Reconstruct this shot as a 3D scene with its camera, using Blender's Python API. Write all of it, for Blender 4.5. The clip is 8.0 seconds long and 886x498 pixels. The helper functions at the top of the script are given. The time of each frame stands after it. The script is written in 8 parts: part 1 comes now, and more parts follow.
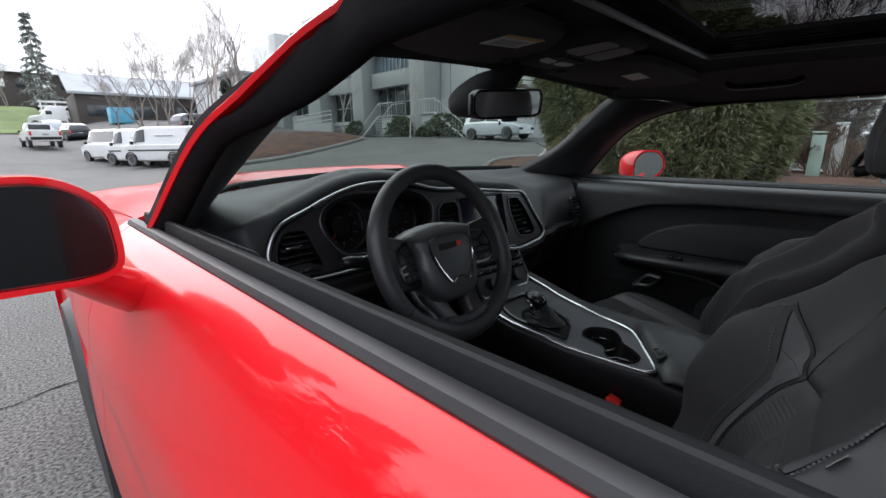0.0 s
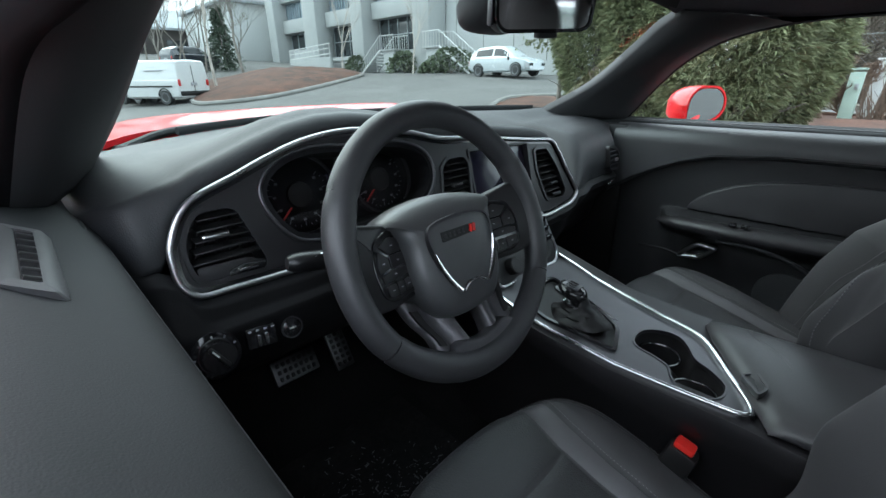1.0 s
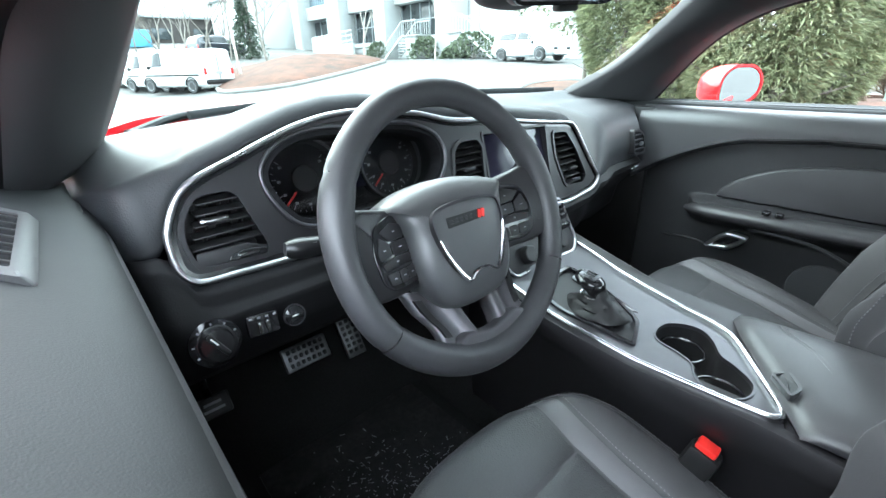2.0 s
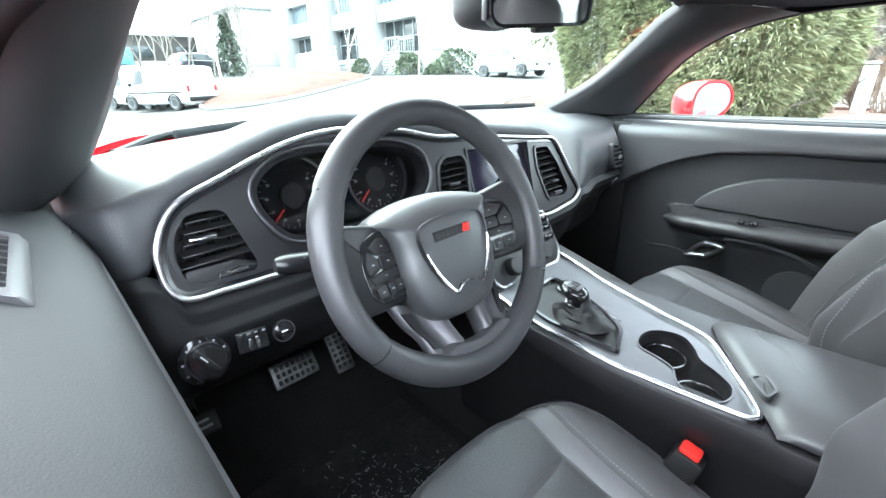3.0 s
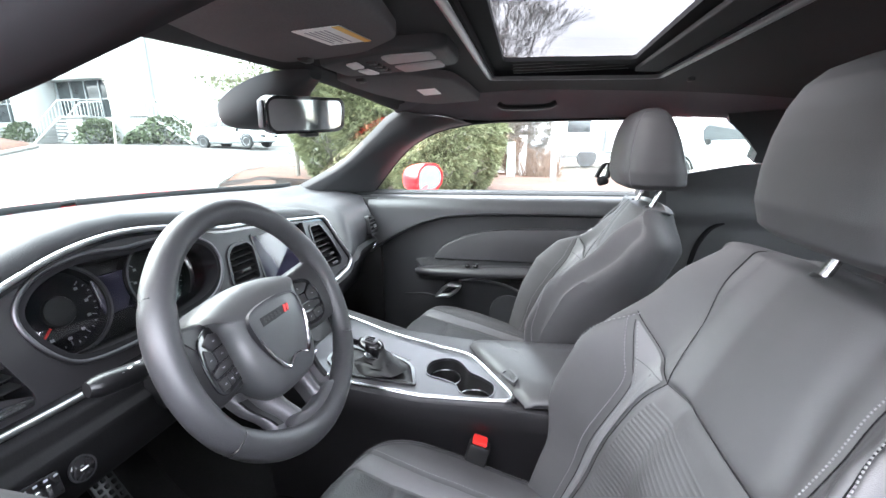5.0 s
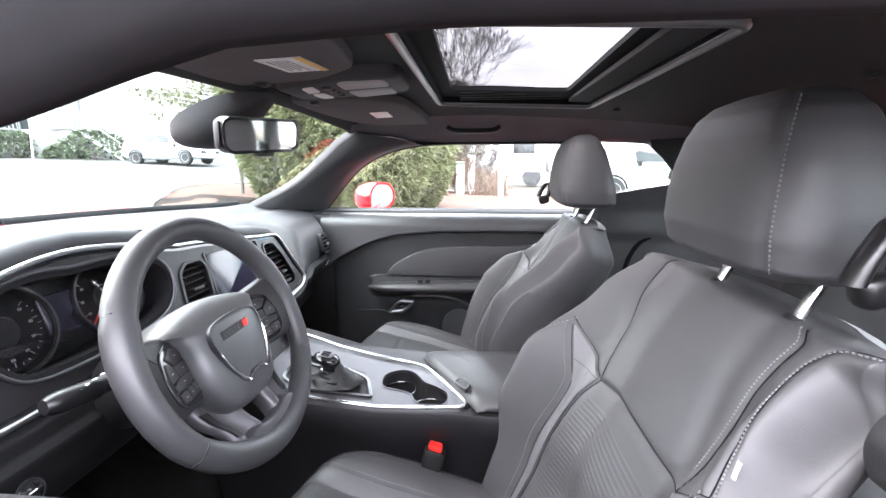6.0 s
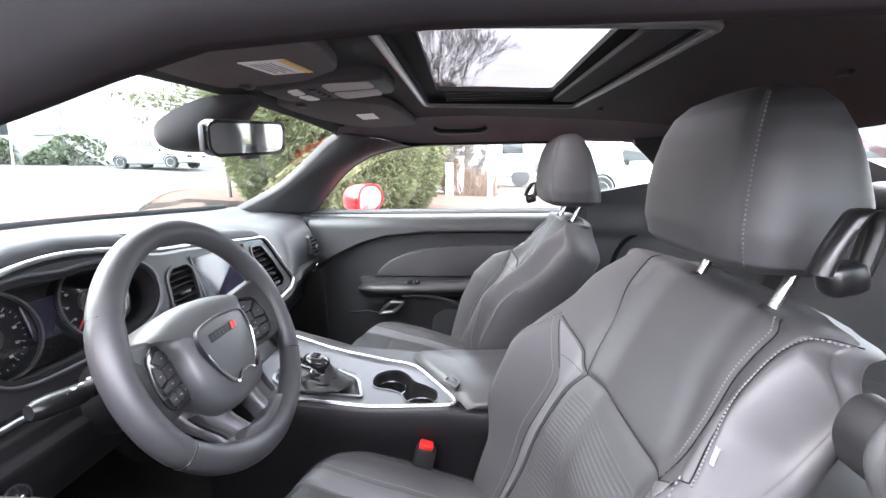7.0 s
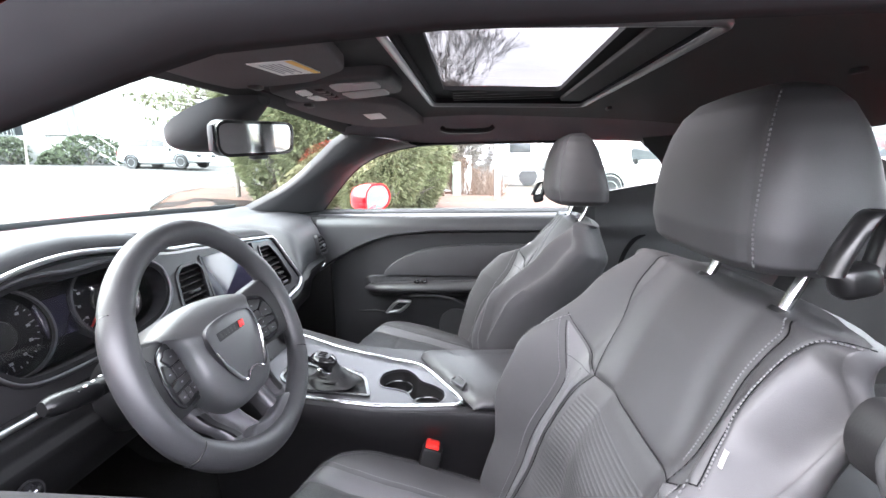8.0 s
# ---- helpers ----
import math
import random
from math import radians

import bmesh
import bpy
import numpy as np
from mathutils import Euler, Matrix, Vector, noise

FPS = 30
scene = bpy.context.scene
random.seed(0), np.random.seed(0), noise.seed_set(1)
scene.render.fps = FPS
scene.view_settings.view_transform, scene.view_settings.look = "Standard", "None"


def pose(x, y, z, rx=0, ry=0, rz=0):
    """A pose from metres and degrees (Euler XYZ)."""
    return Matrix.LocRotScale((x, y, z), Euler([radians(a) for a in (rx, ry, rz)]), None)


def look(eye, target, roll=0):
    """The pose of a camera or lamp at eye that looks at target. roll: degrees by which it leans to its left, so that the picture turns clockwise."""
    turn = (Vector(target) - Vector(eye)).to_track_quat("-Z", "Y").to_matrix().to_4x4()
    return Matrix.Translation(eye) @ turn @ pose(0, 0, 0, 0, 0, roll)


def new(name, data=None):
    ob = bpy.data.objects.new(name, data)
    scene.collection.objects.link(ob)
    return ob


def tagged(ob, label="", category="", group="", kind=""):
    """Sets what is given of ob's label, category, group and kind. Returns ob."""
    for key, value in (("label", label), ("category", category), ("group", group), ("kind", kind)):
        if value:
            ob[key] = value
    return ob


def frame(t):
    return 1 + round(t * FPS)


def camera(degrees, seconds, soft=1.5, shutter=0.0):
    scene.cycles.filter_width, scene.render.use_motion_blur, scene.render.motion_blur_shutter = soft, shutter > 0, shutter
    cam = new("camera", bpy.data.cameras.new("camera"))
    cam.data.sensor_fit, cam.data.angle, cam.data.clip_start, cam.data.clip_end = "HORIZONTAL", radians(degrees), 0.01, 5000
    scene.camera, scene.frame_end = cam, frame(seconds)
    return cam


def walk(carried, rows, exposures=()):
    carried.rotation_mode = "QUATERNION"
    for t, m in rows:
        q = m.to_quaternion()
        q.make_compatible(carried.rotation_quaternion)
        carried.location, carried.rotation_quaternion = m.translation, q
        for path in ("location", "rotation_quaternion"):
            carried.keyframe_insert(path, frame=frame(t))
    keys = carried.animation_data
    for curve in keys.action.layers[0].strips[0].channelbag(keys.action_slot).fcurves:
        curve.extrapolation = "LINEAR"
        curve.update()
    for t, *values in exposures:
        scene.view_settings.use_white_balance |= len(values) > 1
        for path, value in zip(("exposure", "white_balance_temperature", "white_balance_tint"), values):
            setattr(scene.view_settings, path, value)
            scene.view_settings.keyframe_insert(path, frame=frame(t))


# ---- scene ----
cam = camera(92.7, 8.0)

PATH = [
    (0, (-0.978, -0.186, 1.158), (0.403, 1.174, 0.663), -0.9),
    (0.5, (-0.855, -0.033, 1.158), (0.551, 1.25, 0.545), -2.2),
    (1, (-0.757, 0.033, 1.14), (0.55, 1.349, 0.391), -0.7),
    (1.5, (-0.725, 0.043, 1.127), (0.492, 1.407, 0.318), -1.3),
    (3, (-0.734, 0.029, 1.133), (0.548, 1.372, 0.39), -1.7),
    (3.5, (-0.76, 0.05, 1.148), (0.742, 1.174, 0.455), -0.8),
    (4, (-0.792, 0.06, 1.16), (0.905, 0.935, 0.564), -0.7),
    (4.5, (-0.836, 0.047, 1.175), (0.994, 0.657, 0.648), -1.0),
    (6, (-0.929, 0.035, 1.189), (1.024, 0.204, 0.793), -0.1),
    (6.5, (-0.936, 0.034, 1.191), (1.024, 0.164, 0.813), -0.5),
    (7, (-0.937, 0.028, 1.187), (1.021, 0.153, 0.796), -0.8),
    (7.5, (-0.937, 0.025, 1.188), (1.02, 0.165, 0.798), -1.1),
    (8, (-0.937, 0.027, 1.188), (1.018, 0.186, 0.794), -0.9),
]
EXPOSURES = [(0, 1.15, 6200, 12), (0.5, 0.75, 6150, 10), (0.8, 1.8, 5980, 8), (1.0, 2.4, 5850, 5), (1.5, 3.45, 5800, 3), (3.0, 4.6, 5950, 6), (3.5, 4.55, 6000, 7), (4.5, 4.5, 6100, 10), (6.0, 4.52, 6300, 18), (8.0, 4.52, 6300, 17)]
walk(cam, [(t, look(eye, target, roll)) for t, eye, target, roll in PATH], EXPOSURES)

# ---- sky and sun: a bright overcast day ----
world = bpy.data.worlds.new("overcast_sky")
scene.world = world
world.use_nodes = True
wn, wl = world.node_tree.nodes, world.node_tree.links
wn.clear()
sky = wn.new("ShaderNodeTexSky")
sky.sky_type, sky.sun_disc = "NISHITA", False
sky.sun_elevation, sky.sun_rotation = radians(46), radians(-9)
sky.dust_density, sky.air_density = 6.0, 1.5
coord = wn.new("ShaderNodeTexCoord")
stretch = wn.new("ShaderNodeMapping")
stretch.inputs["Scale"].default_value = (1, 1, 2.6)
cloud = wn.new("ShaderNodeTexNoise")
cloud.inputs["Scale"].default_value, cloud.inputs["Detail"].default_value = 2.4, 7
cloud_tone = wn.new("ShaderNodeValToRGB")
cloud_tone.color_ramp.elements[0].position, cloud_tone.color_ramp.elements[1].position = 0.32, 0.68
cloud_tone.color_ramp.elements[0].color = (6.2, 6.5, 7.0, 1)
cloud_tone.color_ramp.elements[1].color = (10.0, 10.1, 10.3, 1)
veil = wn.new("ShaderNodeMix")
veil.data_type = "RGBA"
veil.inputs[0].default_value = 0.88
back = wn.new("ShaderNodeBackground")
back.inputs["Strength"].default_value = 0.115
out = wn.new("ShaderNodeOutputWorld")
wl.new(coord.outputs["Generated"], stretch.inputs["Vector"])
wl.new(stretch.outputs["Vector"], cloud.inputs["Vector"])
wl.new(cloud.outputs["Fac"], cloud_tone.inputs["Fac"])
wl.new(sky.outputs["Color"], veil.inputs[6])
wl.new(cloud_tone.outputs["Color"], veil.inputs[7])
wl.new(veil.outputs[2], back.inputs["Color"])
wl.new(back.outputs["Background"], out.inputs["Surface"])

sun = new("sun", bpy.data.lights.new("sun", "SUN"))
sun.data.energy, sun.data.angle, sun.data.color = 1.3, radians(100), (1.0, 0.98, 0.95)
sun.matrix_world = look((-1.5, 9, 9.5), (0, 0, 0))


# ---- mesh helpers: a shape is (verts, faces) ----
def obj(name, shape, material, parent=None, label="", sharp=38):
    me = bpy.data.meshes.new(name)
    me.from_pydata([tuple(v) for v in shape[0]], [], [tuple(f) for f in shape[1]])
    bm = bmesh.new()
    bm.from_mesh(me)
    bmesh.ops.recalc_face_normals(bm, faces=bm.faces)
    bm.to_mesh(me)
    bm.free()
    me.polygons.foreach_set("use_smooth", [True] * len(me.polygons))
    me.set_sharp_from_angle(angle=radians(sharp))
    me.materials.append(material)
    ob = new(name, me)
    if parent is not None:
        ob.parent = parent
        if parent.type == "EMPTY":
            ob.matrix_parent_inverse = Matrix.Translation(parent.location).inverted()
    if label:
        ob["label"] = label
    return ob


def thing(name, at, label, category, group="", kind=""):
    e = new(name)
    e.empty_display_size = 0.05
    e.location = at
    return tagged(e, label, category, group, kind)


def join(*shapes):
    V, F = [], []
    for v, f in shapes:
        n = len(V)
        V += list(v)
        F += [tuple(i + n for i in q) for q in f]
    return V, F


def moved(shape, m):
    return [m @ Vector(v) for v in shape[0]], shape[1]


def rbox(center, size, r=0.005, seg=2, m=None):
    bm = bmesh.new()
    bmesh.ops.create_cube(bm, size=1)
    bmesh.ops.scale(bm, vec=size, verts=bm.verts)
    r = min(r, min(size) * 0.49)
    if r > 0:
        bmesh.ops.bevel(bm, geom=bm.edges, offset=r, segments=seg, profile=0.5, affect="EDGES")
    if m is not None:
        bmesh.ops.transform(bm, matrix=m, verts=bm.verts)
    bmesh.ops.translate(bm, vec=center, verts=bm.verts)
    bm.verts.ensure_lookup_table()
    s = [v.co.copy() for v in bm.verts], [[v.index for v in f.verts] for f in bm.faces]
    bm.free()
    return s


def spline(pts, n, closed=False):
    """n points evenly along a smooth curve through pts."""
    P = [np.array(p, float) for p in pts]
    k, dense = len(P), []
    for i in range(k if closed else k - 1):
        a, b = P[i], P[(i + 1) % k]
        p0 = P[i - 1] if closed or i else 2 * a - b
        p3 = P[(i + 2) % k] if closed or i + 2 < k else 2 * b - a
        for s in np.linspace(0, 1, 24, endpoint=False):
            dense.append(0.5 * (2 * a + (b - p0) * s + (2 * p0 - 5 * a + 4 * b - p3) * s * s + (3 * a - p0 - 3 * b + p3) * s**3))
    dense.append(P[0] if closed else P[-1])
    D = np.array(dense)
    L = np.r_[0, np.cumsum(np.linalg.norm(np.diff(D, axis=0), axis=1))]
    at = np.linspace(0, L[-1], n, endpoint=not closed)
    return [Vector([float(np.interp(a, L, D[:, c])) for c in range(D.shape[1])]) for a in at]


def rounded(pts, r, seg=5):
    """A polygon with its corners rounded; r a number or one for each corner."""
    o, k = [], len(pts)
    for i in range(k):
        p, a, b = Vector(pts[i]), Vector(pts[i - 1]), Vector(pts[(i + 1) % k])
        rr = r[i] if isinstance(r, (list, tuple)) else r
        da, db = min(rr, (a - p).length * 0.48), min(rr, (b - p).length * 0.48)
        s, e = p + (a - p).normalized() * da, p + (b - p).normalized() * db
        for j in range(seg + 1):
            t = j / seg
            o.append((1 - t) ** 2 * s + 2 * t * (1 - t) * p + t * t * e)
    return o


def tube(path, r, n=10, closed=False, flat=1.0):
    path = [Vector(p) for p in path]
    k = len(path)
    V, F = [], []
    up = None
    for i, p in enumerate(path):
        a = path[i - 1] if closed or i else p
        b = path[(i + 1) % k] if closed or i + 1 < k else p
        t = (b - a).normalized()
        if up is None:
            up = Vector((0, 0, 1)) if abs(t.z) < 0.9 else Vector((0, 1, 0))
        side = t.cross(up).normalized()
        up = side.cross(t).normalized()
        rr = r[i] if isinstance(r, (list, tuple)) else r
        for j in range(n):
            w = 2 * math.pi * j / n
            V.append(p + side * (math.cos(w) * rr) + up * (math.sin(w) * rr * flat))
    for i in range(k if closed else k - 1):
        for j in range(n):
            F.append((i * n + j, i * n + (j + 1) % n, (i + 1) % k * n + (j + 1) % n, (i + 1) % k * n + j))
    if not closed:
        F.append(tuple(range(n - 1, -1, -1)))
        F.append(tuple((k - 1) * n + j for j in range(n)))
    return V, F


def loft(rings, cap=True, closed=True):
    n = len(rings[0])
    V = [Vector(p) for r in rings for p in r]
    F = []
    for i in range(len(rings) - 1):
        for j in range(n if closed else n - 1):
            F.append((i * n + j, i * n + (j + 1) % n, (i + 1) * n + (j + 1) % n, (i + 1) * n + j))
    if cap and closed:
        F.append(tuple(range(n - 1, -1, -1)))
        F.append(tuple((len(rings) - 1) * n + j for j in range(n)))
    return V, F


def inset(pts, d):
    """A 2D polygon drawn in by d along its corner normals."""
    o, k = [], len(pts)
    area = sum(pts[i - 1][0] * pts[i][1] - pts[i][0] * pts[i - 1][1] for i in range(k))
    sgn = 1 if area > 0 else -1
    for i in range(k):
        a, p, b = Vector(pts[i - 1]), Vector(pts[i]), Vector(pts[(i + 1) % k])
        t = ((p - a).normalized() + (b - p).normalized())
        t = t.normalized() if t.length > 1e-6 else (b - p).normalized()
        o.append(p + Vector((-t.y, t.x)) * d * sgn)
    return o


def prism(pts, place, d0, d1, b=0.0):
    """A 2D outline made solid from depth d0 to d1, with its edge at d1 rounded by b; place(u, v, d) gives the point."""
    s = 1 if d1 > d0 else -1
    rings = [[place(p[0], p[1], d0) for p in pts]]
    if b:
        for w in (0, 30, 60, 90):
            q = inset(pts, b * (1 - math.cos(radians(w))))
            rings.append([place(p[0], p[1], d1 - s * b * (1 - math.sin(radians(w)))) for p in q])
    else:
        rings.append([place(p[0], p[1], d1) for p in pts])
    return loft(rings)


def rim(outer, inner, place, d0, d1):
    """A frame between two outlines of the same count."""
    rings = [[place(p[0], p[1], d) for p in o] for o, d in ((outer, d0), (outer, d1), (inner, d1), (inner, d0))]
    V, F = loft(rings, cap=False)
    n = len(outer)
    F += [(3 * n + j, 3 * n + (j + 1) % n, (j + 1) % n, j) for j in range(n)]
    return V, F


def sheet(fn, nu, nv, thick=0.0):
    """fn(u, v) over 0..1 as a sheet; with thick, a vector, a closed shell."""
    V = [Vector(fn(i / (nu - 1), j / (nv - 1))) for j in range(nv) for i in range(nu)]
    F = [(j * nu + i, j * nu + i + 1, (j + 1) * nu + i + 1, (j + 1) * nu + i) for j in range(nv - 1) for i in range(nu - 1)]
    if thick:
        n, t = len(V), Vector(thick)
        V += [v + t for v in V]
        F += [tuple(reversed([i + n for i in f])) for f in F]
        edge = [i for i in range(nu)] + [j * nu + nu - 1 for j in range(1, nv)] + [(nv - 1) * nu + i for i in range(nu - 2, -1, -1)] + [j * nu for j in range(nv - 2, 0, -1)]
        F += [(edge[i], edge[i - 1], edge[i - 1] + n, edge[i] + n) for i in range(len(edge))]
    return V, F


def revolve(profile, m, n=24):
    """(radius, height) pairs turned round z, then placed by m."""
    rings = [[m @ Vector((r * math.cos(2 * math.pi * j / n), r * math.sin(2 * math.pi * j / n), h)) for j in range(n)] for r, h in profile]
    return loft(rings)


def hoop(profile, m, n=32):
    """A closed (radius, height) outline turned round z into a hollow ring."""
    rings = [[m @ Vector((r * math.cos(2 * math.pi * j / n), r * math.sin(2 * math.pi * j / n), h)) for j in range(n)] for r, h in profile + profile[:1]]
    return loft(rings, cap=False)


def smooth(a, b, x):
    t = min(1, max(0, (x - a) / (b - a)))
    return t * t * (3 - 2 * t)


def along(table, x):
    return float(np.interp(x, [p[0] for p in table], [p[1] for p in table]))


# ---- materials ----
def material(name, color, rough=0.5, metal=0.0, grain=0.0, grain_scale=400.0, cell=0.0, cell_scale=700.0, vary=0.12, vary_scale=6.0,
             coat=0.0, spec=0.5, dirt=None, fine=0.0, fine_scale=120.0, pieces=0.0):
    m = bpy.data.materials.new(name)
    m.use_nodes = True
    n, l = m.node_tree.nodes, m.node_tree.links
    bs = n["Principled BSDF"]
    bs.inputs["Roughness"].default_value, bs.inputs["Metallic"].default_value = rough, metal
    bs.inputs["Coat Weight"].default_value, bs.inputs["Specular IOR Level"].default_value = coat, spec
    bs.inputs["Coat Roughness"].default_value = 0.04
    bs.inputs["Coat IOR"].default_value = 1.6
    tc = n.new("ShaderNodeTexCoord")
    big = n.new("ShaderNodeTexNoise")
    big.inputs["Scale"].default_value, big.inputs["Detail"].default_value = vary_scale, 6
    l.new(tc.outputs["Object"], big.inputs["Vector"])
    ramp = n.new("ShaderNodeValToRGB")
    ramp.color_ramp.elements[0].position, ramp.color_ramp.elements[1].position = 0.3, 0.7
    lo = [c * (1 - vary) for c in color]
    hi = [min(1, c * (1 + vary)) for c in color]
    ramp.color_ramp.elements[0].color, ramp.color_ramp.elements[1].color = (*(dirt or lo), 1), (*hi, 1)
    l.new(big.outputs["Fac"], ramp.inputs["Fac"])
    col = ramp.outputs["Color"]
    if fine:
        sp = n.new("ShaderNodeTexNoise")
        sp.inputs["Scale"].default_value, sp.inputs["Detail"].default_value = fine_scale, 3
        l.new(tc.outputs["Object"], sp.inputs["Vector"])
        mr = n.new("ShaderNodeMapRange")
        mr.inputs["From Min"].default_value, mr.inputs["From Max"].default_value = 0.3, 0.7
        mr.inputs["To Min"].default_value, mr.inputs["To Max"].default_value = 1 - fine, 1 + fine
        l.new(sp.outputs["Fac"], mr.inputs["Value"])
        mul = n.new("ShaderNodeMix")
        mul.data_type, mul.blend_type = "RGBA", "MULTIPLY"
        mul.inputs[0].default_value = 1
        l.new(col, mul.inputs[6])
        l.new(mr.outputs["Result"], mul.inputs[7])
        col = mul.outputs[2]
    if pieces:
        geo = n.new("ShaderNodeNewGeometry")
        mr = n.new("ShaderNodeMapRange")
        mr.inputs["To Min"].default_value, mr.inputs["To Max"].default_value = 1 - pieces, 1 + pieces
        l.new(geo.outputs["Random Per Island"], mr.inputs["Value"])
        mul = n.new("ShaderNodeMix")
        mul.data_type, mul.blend_type = "RGBA", "MULTIPLY"
        mul.inputs[0].default_value = 1
        l.new(col, mul.inputs[6])
        l.new(mr.outputs["Result"], mul.inputs[7])
        col = mul.outputs[2]
    l.new(col, bs.inputs["Base Color"])
    rr = n.new("ShaderNodeMapRange")
    rr.inputs["To Min"].default_value, rr.inputs["To Max"].default_value = max(0.02, rough - 0.07), min(1, rough + 0.07)
    l.new(big.outputs["Fac"], rr.inputs["Value"])
    l.new(rr.outputs["Result"], bs.inputs["Roughness"])
    normal = None
    for strength, scale, kind, socket, dist in ((grain, grain_scale, "ShaderNodeTexNoise", "Fac", 0.0006), (cell, cell_scale, "ShaderNodeTexVoronoi", "Distance", 0.0005)):
        if strength:
            tex = n.new(kind)
            tex.inputs["Scale"].default_value = scale
            l.new(tc.outputs["Object"], tex.inputs["Vector"])
            bump = n.new("ShaderNodeBump")
            bump.inputs["Strength"].default_value, bump.inputs["Distance"].default_value = strength, dist
            l.new(tex.outputs[socket], bump.inputs["Height"])
            if normal:
                l.new(normal, bump.inputs["Normal"])
            normal = bump.outputs["Normal"]
    if normal:
        l.new(normal, bs.inputs["Normal"])
    return m


def glass(name, tint, gloss=1.0):
    """A clear pane: see-through with a thin mirror at its face."""
    m = bpy.data.materials.new(name)
    m.use_nodes = True
    n, l = m.node_tree.nodes, m.node_tree.links
    n.remove(n["Principled BSDF"])
    tr, gl, fr, mx = (n.new("ShaderNode" + k) for k in ("BsdfTransparent", "BsdfGlossy", "LayerWeight", "MixShader"))
    tr.inputs["Color"].default_value = (*tint, 1)
    gl.inputs["Roughness"].default_value = 0.01
    gl.inputs["Color"].default_value = (gloss, gloss, gloss, 1)
    fr.inputs["Blend"].default_value = 0.5
    pw, mr = n.new("ShaderNodeMath"), n.new("ShaderNodeMapRange")
    pw.operation = "POWER"
    pw.inputs[1].default_value = 4.0
    mr.inputs["To Min"].default_value, mr.inputs["To Max"].default_value = 0.04, 0.7
    l.new(fr.outputs["Facing"], pw.inputs[0])
    l.new(pw.outputs["Value"], mr.inputs["Value"])
    l.new(mr.outputs["Result"], mx.inputs["Fac"])
    l.new(tr.outputs["BSDF"], mx.inputs[1])
    l.new(gl.outputs["BSDF"], mx.inputs[2])
    l.new(mx.outputs["Shader"], n["Material Output"].inputs["Surface"])
    return m


PAINT = material("red_car_paint", (0.62, 0.0045, 0.010), 0.38, coat=0.55, spec=0.12, vary=0.04, vary_scale=3, grain=0.02, grain_scale=900)
LEATHER = material("black_leather", (0.025, 0.025, 0.027), 0.44, spec=0.58, grain=0.10, grain_scale=300, cell=0.22, cell_scale=1000, vary=0.2, vary_scale=9)
SEAT_LEATHER = material("black_seat_leather", (0.042, 0.0415, 0.044), 0.55, spec=0.50, grain=0.10, grain_scale=300, cell=0.22, cell_scale=1000, vary=0.16, vary_scale=7)
LEATHER_MID = material("mid_grey_leather", (0.038, 0.0375, 0.040), 0.43, grain=0.2, grain_scale=260, cell=0.35, cell_scale=900, vary=0.15)
LEATHER_GREY = material("grey_leather_band", (0.086, 0.085, 0.090), 0.42, grain=0.2, grain_scale=260, cell=0.35, cell_scale=900, vary=0.15)
MESH_CLOTH = material("perforated_leather", (0.034, 0.035, 0.037), 0.5, cell=0.9, cell_scale=330, vary=0.15)
THREAD = material("grey_thread", (0.115, 0.115, 0.12), 0.7, vary=0.2, vary_scale=300)
DOOR_PAD = material("matt_grained_door_pad", (0.0115, 0.0125, 0.0135), 0.66, spec=0.24, grain=0.25, grain_scale=800, cell=0.12, cell_scale=800, vary=0.2, vary_scale=7)
SOFT = material("black_soft_plastic", (0.034, 0.035, 0.037), 0.42, spec=0.85, grain=0.35, grain_scale=700, vary=0.18, vary_scale=5)
DASH_PAD = material("grained_dash_pad", (0.0195, 0.0205, 0.0225), 0.55, spec=0.32, grain=0.5, grain_scale=600, cell=0.3, cell_scale=420, vary=0.2, vary_scale=7)
DOOR_LOW = material("black_moulded_door_trim", (0.021, 0.0215, 0.023), 0.48, spec=0.5, grain=0.35, grain_scale=700, vary=0.18, vary_scale=5)
PANEL = material("dark_satin_trim", (0.0105, 0.010, 0.0113), 0.42, spec=0.42, grain=0.15, grain_scale=800, vary=0.12)
HARD = material("black_hard_plastic", (0.007, 0.007, 0.0075), 0.50, spec=0.4, grain=0.3, grain_scale=500, vary=0.2)
GLOSS = material("gloss_black", (0.010, 0.010, 0.011), 0.12, vary=0.1)
CHROME = material("satin_chrome", (0.72, 0.72, 0.73), 0.16, metal=1.0, vary=0.05, vary_scale=30)
BEZEL = material("satin_bezel_metal", (0.50, 0.50, 0.51), 0.30, metal=1.0, vary=0.06, vary_scale=20)
SATIN = material("brushed_dark_silver", (0.105, 0.103, 0.11), 0.42, metal=1.0, vary=0.08, vary_scale=20, grain=0.1, grain_scale=300)
PEDAL = material("worn_pedal_metal", (0.15, 0.15, 0.155), 0.38, metal=1.0, vary=0.15, vary_scale=40)
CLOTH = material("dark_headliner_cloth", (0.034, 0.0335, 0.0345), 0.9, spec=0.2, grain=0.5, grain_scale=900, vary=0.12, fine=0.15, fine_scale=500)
# headliner cloth again, its colour raised for the light on rails and visors
LIT_RAIL_CLOTH = material("lit_rail_cloth", (0.115, 0.107, 0.116), 0.9, spec=0.2, grain=0.5, grain_scale=900, vary=0.12, fine=0.15, fine_scale=500)
LIT_VISOR_CLOTH = material("lit_visor_cloth", (0.078, 0.074, 0.077), 0.9, spec=0.2, grain=0.5, grain_scale=900, vary=0.12, fine=0.15, fine_scale=500)
